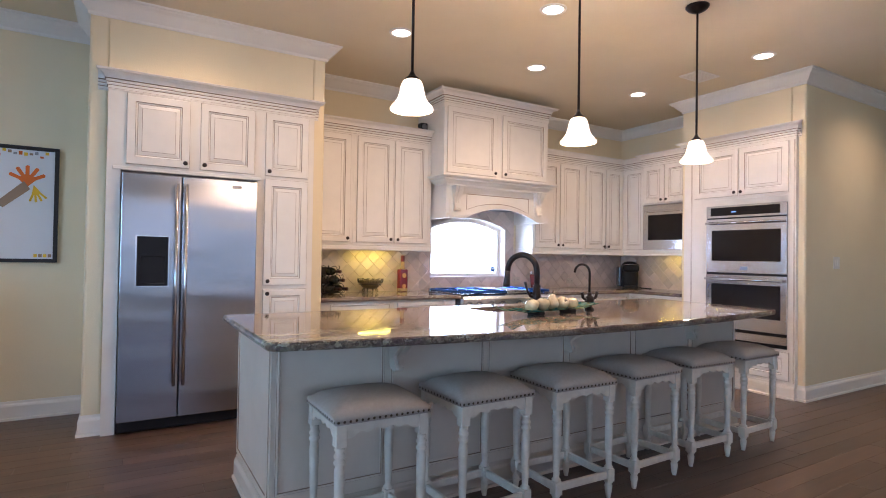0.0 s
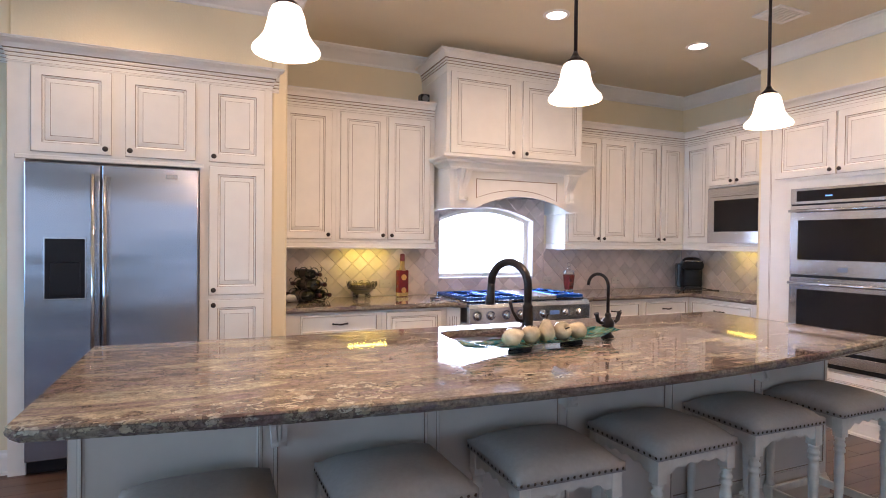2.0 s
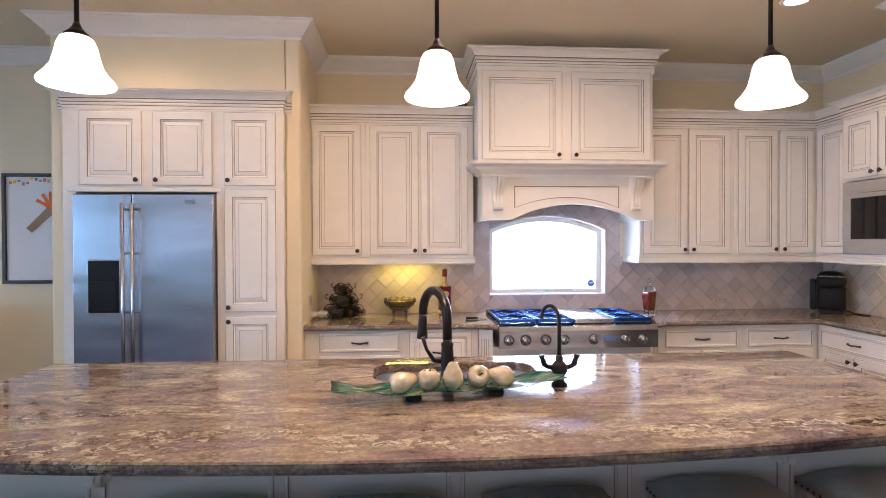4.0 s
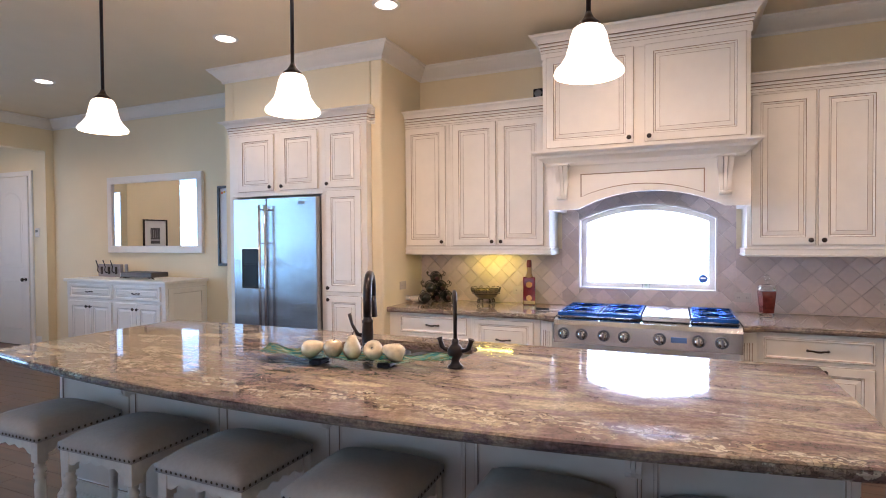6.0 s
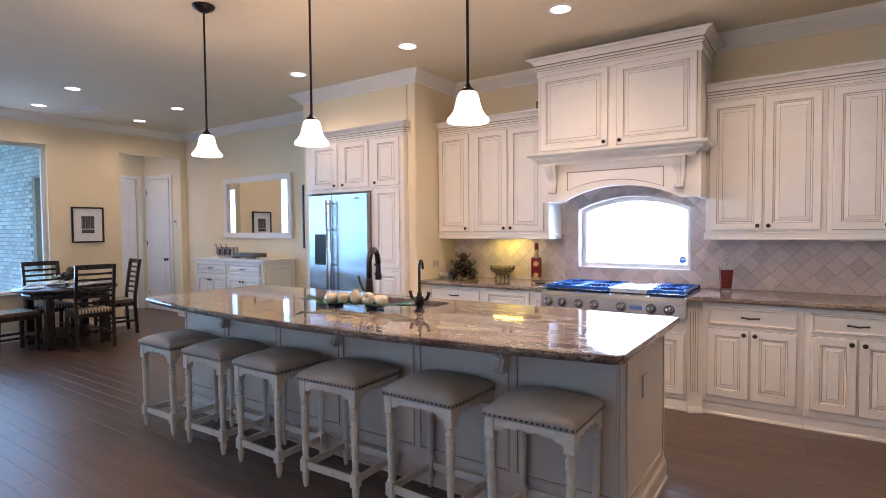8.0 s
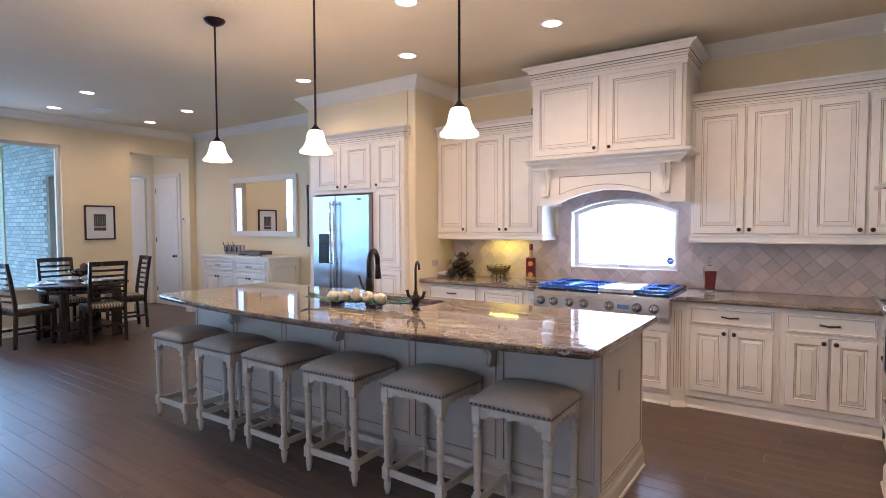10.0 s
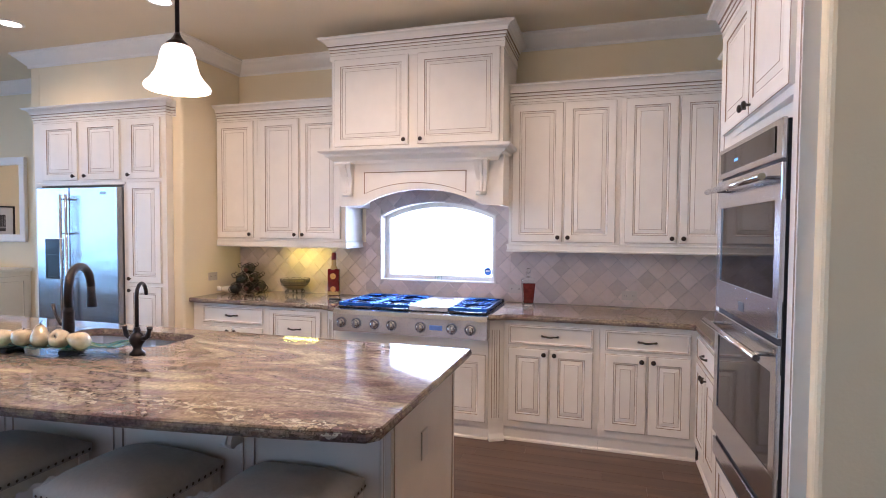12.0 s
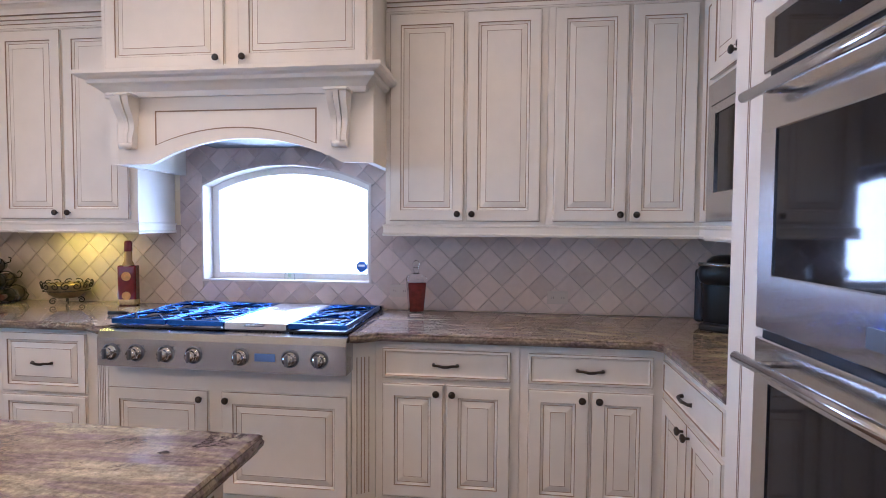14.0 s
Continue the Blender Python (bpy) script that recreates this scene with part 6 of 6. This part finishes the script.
pic = framed("framed_photograph", "black framed black-and-white photograph with a wide white mat", 4.115, 4.545, 1.305, 1.83, pose(WEST, 0, 0, 0, 0, 90), 0.022, PAPER)
part("photograph", boxm(4.245, 4.415, -0.0135, -0.012, 1.445, 1.695), mat("photo_dark", (0.05, 0.05, 0.055), 0.4, var=0.4, scale=14), pic, "dark photograph of bare trees")
for k in range(5):
    part("tree_shape", boxm(4.26 + 0.034 * k, 4.265 + 0.034 * k, -0.0145, -0.0135, 1.53, 1.67), mat("photo_grey", (0.35, 0.35, 0.36), 0.5), pic)
part("pond_shape", boxm(4.245, 4.415, -0.0145, -0.0135, 1.49, 1.515), bpy.data.materials["photo_grey"], pic)

hk = thing("hook_board", "small grey board with three dark coat hooks on the buffet", "coat hooks", (-1.72, 5.70, BFZ), 0)
part("board", boxm(-0.20, 0.20, -0.02, 0.02, 0.0, 0.15, bevel=0.004), mat("grey_board", (0.30, 0.28, 0.29), 0.6, var=0.2, scale=20), hk)
for k in range(3):
    x = -0.13 + 0.13 * k
    part("hook", tubem([(x, -0.02, 0.06), (x, -0.06, 0.05), (x, -0.075, 0.08), (x - 0.01, -0.06, 0.12), (x - 0.035, -0.07, 0.20)], 0.006, 6), BRONZE, hk)
    part("hook_plate", boxm(x - 0.02, x + 0.02, -0.025, -0.02, 0.03, 0.12, bevel=0.003), BRONZE, hk)
orn = thing("small_ornament", "small dark ornament on a stand on the buffet", "ornament", (-1.33, 5.62, BFZ))
part("stand", lathem([(0.04, 0), (0.04, 0.015), (0.012, 0.025), (0.01, 0.05)], 14), BRONZE, orn)
part("plaque", boxm(-0.025, 0.025, -0.01, 0.01, 0.05, 0.16, bevel=0.008), mat("plaque_stone", (0.35, 0.32, 0.3), 0.5, var=0.3, scale=30), orn)
tr = thing("serving_tray", "long dark footed serving tray on the buffet", "tray", (-1.0, 5.60, BFZ), 0)
part("box", boxm(-0.25, 0.25, -0.11, 0.11, 0.02, 0.075, bevel=0.005), mat("slate_grey", (0.09, 0.085, 0.085), 0.5, var=0.2), tr)
for s in (-1, 1):
    part("foot", tubem([(s * 0.28, -0.1, 0.004), (s * 0.24, -0.1, 0.022), (s * 0.2, -0.1, 0.012), (s * 0.2, -0.1, 0.03)], 0.006, 6), BRONZE, tr)

# hall doors
def hall_door(name, label, m, w=0.76, h=2.42):
    d = tagged(thing(name, label, "door"), kind="structure")
    d.matrix_basis = m
    bm = bmesh.new()
    box(bm, 0, w, -0.02, 0.02, 0.008, h)
    leaf = part("leaf", bm, TRIM, d)
    for side, z0, z1, arched in ((1, 0.2, 0.95, False), (1, 1.12, 2.25, True), (-1, 0.2, 0.95, False), (-1, 1.12, 2.25, True)):
        o = arch_outline(0.12, w - 0.12, z0, z1 - 0.12, z1, 10) if arched else [(0.12, z0), (0.12, z1), (w - 0.12, z1), (w - 0.12, z0)]
        cx_, cz_ = w / 2, (z0 + z1) / 2
        bm = bmesh.new()
        prev = None
        for s, y in ((1.0, -0.0205), (0.96, -0.012), (0.90, -0.012), (0.80, -0.022)):
            cur = [bm.verts.new((cx_ + (x - cx_) * s, side * (y - 0.002), cz_ + (z - cz_) * (1 - (1 - s) * 0.55))) for x, z in o]
            if prev:
                for i in range(len(o)):
                    bm.faces.new((prev[i], prev[(i + 1) % len(o)], cur[(i + 1) % len(o)], cur[i]))
            prev = cur
        bm.faces.new(prev)
        part("panel", bm, TRIM, d)
    kb = part("door_knob", lathem([(0.026, 0), (0.026, 0.006), (0.01, 0.01), (0.01, 0.03), (0.026, 0.04), (0.028, 0.055), (0.015, 0.064)], 16), BRONZE, d, "dark bronze knob")
    kb.location, kb.rotation_euler = (w - 0.07, -0.02, 0.95), (radians(90), 0, 0)
    for z in (0.25, 1.2, 2.15):
        part("hinge", tubem([(0, -0.022, z), (0, -0.022, z + 0.09)], 0.008, 6), BRONZE, d)
    return d


hall_door("door_1", "closed white two-panel arched hall door", pose(-4.615, 6.0, 0))
hall_door("door_2", "white two-panel arched hall door standing ajar", pose(-4.79, 5.86, 0, 0, 0, -108), 0.74)
bm = bmesh.new()
for a in ((-4.69, -4.62, 0, 2.50), (-3.85, -3.78, 0, 2.50), (-4.62, -3.85, 2.43, 2.50)):
    box(bm, a[0], a[1], 5.995, 6.02, a[2], a[3], 0.004)
structure("trim_door_north", bm, TRIM, "white painted door casing", "door casing")
bm = bmesh.new()
for a in ((5.03, 5.10, 0, 2.51), (5.88, 5.95, 0, 2.51), (5.10, 5.88, 2.44, 2.51)):
    box(bm, -4.752, -4.73, a[0], a[1], a[2], a[3], 0.004)
structure("trim_door_west", bm, TRIM, "white painted door casing", "door casing")

# ---- dining table and chairs ----
TX, TY = -2.33, 3.75
tab = thing("dining_table", "round espresso stained wooden dining table with square legs", "dining table", (TX, TY, 0))
part("tabletop", lathem([(0.55, 0.715), (0.575, 0.72), (0.58, 0.74), (0.57, 0.75), (0.01, 0.75)], 48), ESPRESSO, tab)
bm = bmesh.new()
lathe(bm, [(0.47, 0.63), (0.48, 0.635), (0.48, 0.715)], 40)
part("apron", bm, ESPRESSO, tab)
for sx in (-1, 1):
    for sy in (-1, 1):
        part("leg", boxm(sx * 0.32 - 0.045, sx * 0.32 + 0.045, sy * 0.32 - 0.045, sy * 0.32 + 0.045, 0, 0.64, bevel=0.004), ESPRESSO, tab)
part("shelf", boxm(-0.36, 0.36, -0.36, 0.36, 0.14, 0.17, bevel=0.004), ESPRESSO, tab)


def stripe_material():
    m = bpy.data.materials.new("striped_cushion")
    m.use_nodes = True
    nt = m.node_tree
    b = nt.nodes["Principled BSDF"]
    b.inputs["Roughness"].default_value = 0.9
    tc = nt.nodes.new("ShaderNodeTexCoord")
    w = nt.nodes.new("ShaderNodeTexWave")
    w.inputs["Scale"].default_value, w.inputs["Distortion"].default_value = 9.0, 0.1
    nt.links.new(tc.outputs["Object"], w.inputs["Vector"])
    r = nt.nodes.new("ShaderNodeValToRGB")
    r.color_ramp.elements[0].position, r.color_ramp.elements[0].color = 0.35, (0.12, 0.085, 0.06, 1)
    r.color_ramp.elements[1].position, r.color_ramp.elements[1].color = 0.55, (0.50, 0.43, 0.32, 1)
    nt.links.new(w.outputs[0], r.inputs[0])
    nt.links.new(r.outputs[0], b.inputs["Base Color"])
    return m


ch = thing("dining_chair", "espresso wooden ladder-back dining chair with a striped cushion", "chair", (0, 0, 0), 0, "chairs round the table")
bm = bmesh.new()
box(bm, -0.215, 0.215, -0.20, 0.22, 0.445, 0.50, 0.022, seg=3)
part("cushion", bm, stripe_material(), ch, "cream and brown striped cushion")
part("seat_frame", boxm(-0.21, 0.21, -0.20, 0.215, 0.40, 0.45, bevel=0.004), ESPRESSO, ch)
for s in (-1, 1):
    bm = bmesh.new()
    pts = [(-0.235, 0.0), (-0.215, 0.40), (-0.22, 0.55), (-0.26, 0.85), (-0.295, 1.06)]
    pol = [(y - 0.02, z) for y, z in pts] + [(y + 0.02, z) for y, z in pts[::-1]]
    prism(bm, pol, s * 0.205 - 0.017, s * 0.205 + 0.017)
    for v in bm.verts:
        v.co.x, v.co.y = v.co.y, v.co.x
    part("back_post", bm, ESPRESSO, ch)
    part("front_leg", boxm(s * 0.19 - 0.02, s * 0.19 + 0.02, 0.17, 0.21, 0, 0.41, bevel=0.003), ESPRESSO, ch)
    part("side_stretcher", boxm(s * 0.195 - 0.01, s * 0.195 + 0.01, -0.21, 0.18, 0.17, 0.20), ESPRESSO, ch)
for k in range(7):
    z = 0.57 + 0.072 * k
    y = -0.22 - 0.04 * (z - 0.55) / 0.3 if z < 0.85 else -0.26 - 0.035 * (z - 0.85) / 0.21
    hgt = 0.028 if k < 6 else 0.06
    bm = bmesh.new()
    for i in range(8):
        xa, xb = -0.19 + 0.38 * i / 8, -0.19 + 0.38 * (i + 1) / 8
        ca, cb = 0.03 * (1 - (xa / 0.19) ** 2), 0.03 * (1 - (xb / 0.19) ** 2)
        va = [bm.verts.new(p) for p in ((xa, y - ca - 0.007, z), (xb, y - cb - 0.007, z), (xb, y - cb - 0.007, z + hgt), (xa, y - ca - 0.007, z + hgt))]
        vb = [bm.verts.new(p) for p in ((xa, y - ca + 0.007, z), (xb, y - cb + 0.007, z), (xb, y - cb + 0.007, z + hgt), (xa, y - ca + 0.007, z + hgt))]
        bm.faces.new(va)
        bm.faces.new(vb)
        bm.faces.new((va[0], va[1], vb[1], vb[0]))
        bm.faces.new((va[3], va[2], vb[2], vb[3]))
    part("slat", bm, ESPRESSO, ch)
ch.matrix_basis = pose(-1.80, 3.79, 0, 0, 0, 84)
for cx_, cy_, rz in ((-2.50, 4.40, 170), (-2.30, 3.13, 6), (-2.74, 3.70, -90)):
    copy_thing(ch, pose(cx_, cy_, 0, 0, 0, rz))
plate = thing("dinner_plate", "white dinner plate on the dining table", "plate", (TX + 0.38, TY, 0.75), 0, "table settings")
part("dish", lathem([(0.06, 0.0), (0.09, 0.004), (0.13, 0.014), (0.132, 0.017), (0.09, 0.009), (0.002, 0.006)], 28), WHITEWARE, plate)
nap = thing("folded_napkin", "loosely folded white cloth napkin on a plate", "napkin", (TX + 0.38, TY, 0.766), 20, "napkins")
bm = bmesh.new()
bmesh.ops.create_grid(bm, x_segments=10, y_segments=10, size=0.085)
rs = random.Random(8)
for v in bm.verts:
    u = v.co.x / 0.085
    v.co.z = 0.022 * (1 - u * u) + 0.01 * math.sin(v.co.y * 70 + u * 3) + 0.012
    v.co.y *= 0.75 + 0.25 * abs(u)
bmesh.ops.solidify(bm, geom=bm.faces[:], thickness=0.004)
part("cloth", bm, mat("napkin_cloth", (0.7, 0.68, 0.64), 0.9, bump=0.2, bump_scale=300), nap, smooth=True)
for dx_, dy_, rz in ((0, 0.38, 40), (-0.38, 0, 110), (0, -0.38, 75)):
    copy_thing(plate, pose(TX + dx_, TY + dy_, 0.75))
    copy_thing(nap, pose(TX + dx_, TY + dy_, 0.766, 0, 0, rz))
ped = thing("pedestal_bowl", "clear glass pedestal bowl in the middle of the dining table", "bowl", (TX, TY, 0.75))
part("glass", lathem([(0.07, 0), (0.068, 0.006), (0.012, 0.015), (0.01, 0.07), (0.03, 0.08), (0.09, 0.10), (0.125, 0.15), (0.13, 0.165), (0.122, 0.152), (0.085, 0.107), (0.002, 0.09)], 24), GLASS, ped)
ball = thing("woven_ball", "brown woven decorative ball in the pedestal bowl", "ornament", (TX - 0.05, TY, 0.885), 0, "woven balls")
part("weave", lathem([(0.003, -0.05)] + [(0.05 * math.cos(radians(a)), 0.05 * math.sin(radians(a))) for a in range(-75, 76, 15)] + [(0.003, 0.05)], 18), mat("woven_twig", (0.10, 0.055, 0.03), 0.8, var=0.4, scale=60, bump=0.9, bump_scale=120), ball)
copy_thing(ball, pose(TX + 0.055, TY + 0.02, 0.89, 40))
copy_thing(ball, pose(TX + 0.0, TY + 0.05, 0.955, 80))

# ---- pieces: wall tiles, floor planks, bricks ----
def clip(poly, nx, nz, d):
    """Keeps the part of a convex outline with nx * x + nz * z <= d."""
    out = []
    for i in range(len(poly)):
        a, b = poly[i], poly[(i + 1) % len(poly)]
        fa, fb = nx * a[0] + nz * a[1] - d, nx * b[0] + nz * b[1] - d
        if fa <= 0:
            out.append(a)
        if fa * fb < 0:
            t = fa / (fa - fb)
            out.append((a[0] + (b[0] - a[0]) * t, a[1] + (b[1] - a[1]) * t))
    return out


def area(poly):
    return abs(sum(poly[i][0] * poly[(i + 1) % len(poly)][1] - poly[(i + 1) % len(poly)][0] * poly[i][1] for i in range(len(poly)))) / 2


def tile_mesh(poly):
    bm = bmesh.new()
    cx_ = sum(p[0] for p in poly) / len(poly)
    cz_ = sum(p[1] for p in poly) / len(poly)
    a = [bm.verts.new((x, 0.0, z)) for x, z in poly]
    b = [bm.verts.new((x, -0.0055, z)) for x, z in poly]
    c = [bm.verts.new((cx_ + (x - cx_) * 0.95, -0.008, cz_ + (z - cz_) * 0.95)) for x, z in poly]
    for p, q in ((a, b), (b, c)):
        for i in range(len(poly)):
            bm.faces.new((p[i], p[(i + 1) % len(poly)], q[(i + 1) % len(poly)], q[i]))
    bm.faces.new(c)
    return mesh_of("tile", bm, TILE)


def tile_field(wall, x_from, x_to, rects, place, hole=None):
    P, H = 0.1465, 0.0718
    full = tile_mesh([(-H, 0), (0, -H), (H, 0), (0, H)])
    z_mid = 0.92
    for j in range(-1, 17):
        cz_ = z_mid + j * P / 2
        for i in range(int((x_to - x_from) / P) + 3):
            cx_ = x_from + i * P + (P / 2 if j % 2 else 0)
            poly0 = [(cx_ - H, cz_), (cx_, cz_ - H), (cx_ + H, cz_), (cx_, cz_ + H)]
            for x0, x1, z0, z1 in rects:
                poly = poly0
                for nx, nz, d in ((-1, 0, -x0), (1, 0, x1), (0, -1, -z0), (0, 1, z1)):
                    poly = clip(poly, nx, nz, d) if poly else poly
                if poly and hole:
                    half, rise = (WX1 - WX0) / 2, WZM - WZS
                    rad = (half * half + rise * rise) / (2 * rise)
                    mx, mz = (WX0 + WX1) / 2, WZM - rad
                    r = math.hypot(cx_ - mx, cz_ - mz)
                    ux, uz = (cx_ - mx) / r, (cz_ - mz) / r
                    cand = [(WX0 - cx_, 1, 0, WX0), (cx_ - WX1, -1, 0, -WX1), (WZ0 - cz_, 0, 1, WZ0)]
                    if cz_ > 1.4:
                        cand.append((r - rad, -ux, -uz, -(ux * mx + uz * mz + rad)))
                    best = max(cand)
                    if best[0] < H:
                        poly = clip(poly, *best[1:])
                if not poly or len(poly) < 3 or area(poly) < 0.0004:
                    continue
                if area(poly) > 0.98 * 2 * H * H:
                    t = part("tile", full, None, wall)
                else:
                    t = part("tile", tile_mesh([(x - cx_, z - cz_) for x, z in poly]), None, wall)
                t.matrix_basis = place(cx_, cz_)


wn_ob, we_ob = bpy.data.objects["wall_north"], bpy.data.objects["wall_east"]
bm = bmesh.new()
wall_with_hole(bm, 3.70, 5.015, 0.92, 1.96, WIN, 5.945, NORTH)
box(bm, 2.362, 3.70, 5.945, NORTH, 0.92, 1.40)
box(bm, 5.015, 6.93, 5.945, NORTH, 0.92, 1.40)
part("grout", bm, GROUT, wn_ob)
part("grout", boxm(6.924, 6.93, 4.562, 5.945, 0.92, 1.40), GROUT, we_ob)
tile_field(wn_ob, 2.35, 6.95, [(2.364, 3.70, 0.921, 1.40), (3.70, 5.015, 0.921, 1.955), (5.015, 6.92, 0.921, 1.40)], lambda x, z: pose(x, 5.945, z), True)
tile_field(we_ob, -0.02, 1.40, [(0.012, 1.378, 0.921, 1.40)], lambda x, z: pose(6.924, 5.94 - x, z, 0, 0, -90))

floor_ob = bpy.data.objects["floor"]
PW = 0.127
plank_meshes = {}
for L in (0.9, 1.2, 1.5, 1.8):
    bm = bmesh.new()
    hw = PW / 2 - 0.0006
    a = [bm.verts.new(p) for p in ((0.0008, -hw, -0.012), (L - 0.0008, -hw, -0.012), (L - 0.0008, hw, -0.012), (0.0008, hw, -0.012))]
    b = [bm.verts.new((v.co.x, v.co.y, -0.0008)) for v in a]
    c = [bm.verts.new((v.co.x + (0.0009 if v.co.x < L / 2 else -0.0009), v.co.y + (0.0009 if v.co.y < 0 else -0.0009), 0.0)) for v in a]
    for p, q in ((a, b), (b, c)):
        for i in range(4):
            bm.faces.new((p[i], p[(i + 1) % 4], q[(i + 1) % 4], q[i]))
    bm.faces.new(c)
    plank_meshes[L] = mesh_of("plank", bm, PLANK)
rs = random.Random(11)
rest_v, rest_f = [], []
y = SOUTH + PW / 2
while y < 6.3:
    x = -5.9 - rs.random()
    while x < 9.4:
        L = rs.choice((0.9, 1.2, 1.5, 1.8))
        if -0.8 < x + L / 2 < 6.7 and 0.3 < y < 5.3 and not (1.5 < x and x + L < 5.05 and 3.25 < y < 3.95):
            part("plank", plank_meshes[L], None, floor_ob).location = (x, y, 0)
        else:
            n0 = len(rest_v)
            hw, e = PW / 2 - 0.0006, 0.0009
            rest_v += [(x, y - hw, -0.012), (x + L - 0.0016, y - hw, -0.012), (x + L - 0.0016, y + hw, -0.012), (x, y + hw, -0.012),
                       (x + e, y - hw + e, 0), (x + L - 0.0016 - e, y - hw + e, 0), (x + L - 0.0016 - e, y + hw - e, 0), (x + e, y + hw - e, 0)]
            rest_f += [(n0 + 4, n0 + 5, n0 + 6, n0 + 7)] + [(n0 + i, n0 + (i + 1) % 4, n0 + 4 + (i + 1) % 4, n0 + 4 + i) for i in range(4)]
        x += L
    y += PW
me = bpy.data.meshes.new("plank_rest")
me.from_pydata(rest_v, [], rest_f)
me.materials.append(PLANK_FAR)
po = new("plank_field", me)
po.parent = floor_ob
tagged(po, kind="stuff")

bw = structure("wall_brick", boxm(-6.6, -4.1, 4.03, 4.15, -0.35, 3.3), MORTAR, "tan brick outside wall beside the dining window", "brick wall")
part("backing", boxm(-3.40, -3.24, 4.03, 4.15, -0.35, 3.3), MORTAR, bw)
part("backing", boxm(-4.10, -3.40, 4.03, 4.15, -0.35, 0.85), MORTAR, bw)
part("backing", boxm(-4.10, -3.40, 4.03, 4.15, 2.3, 3.3), MORTAR, bw)
bm = bmesh.new()
box(bm, 0, 0.193, -0.012, 0.02, 0, 0.057, 0.003)
BRICKM = mesh_of("brick", bm, BRICK)
rest = bmesh.new()
for r in range(48):
    z = -0.3 + r * 0.0675
    for k in range(17):
        x = -6.6 + k * 0.203 + (0.1 if r % 2 else 0)
        if x + 0.193 > -3.24 or (x + 0.193 > -4.1 and x < -3.40 and 0.80 < z < 2.3):
            continue
        if 0.55 < z < 2.8 and x > -5.2:
            part("brick", BRICKM, None, bw).location = (x, 4.03, z)
        else:
            box(rest, x, x + 0.193, 4.018, 4.05, z, z + 0.057)
tagged(part("brick_field", rest, mat("outdoor_brick_joined", (0.64, 0.68, 0.68), 0.85, var=0.12, scale=15, rand=0.2, island=True), bw), kind="stuff")
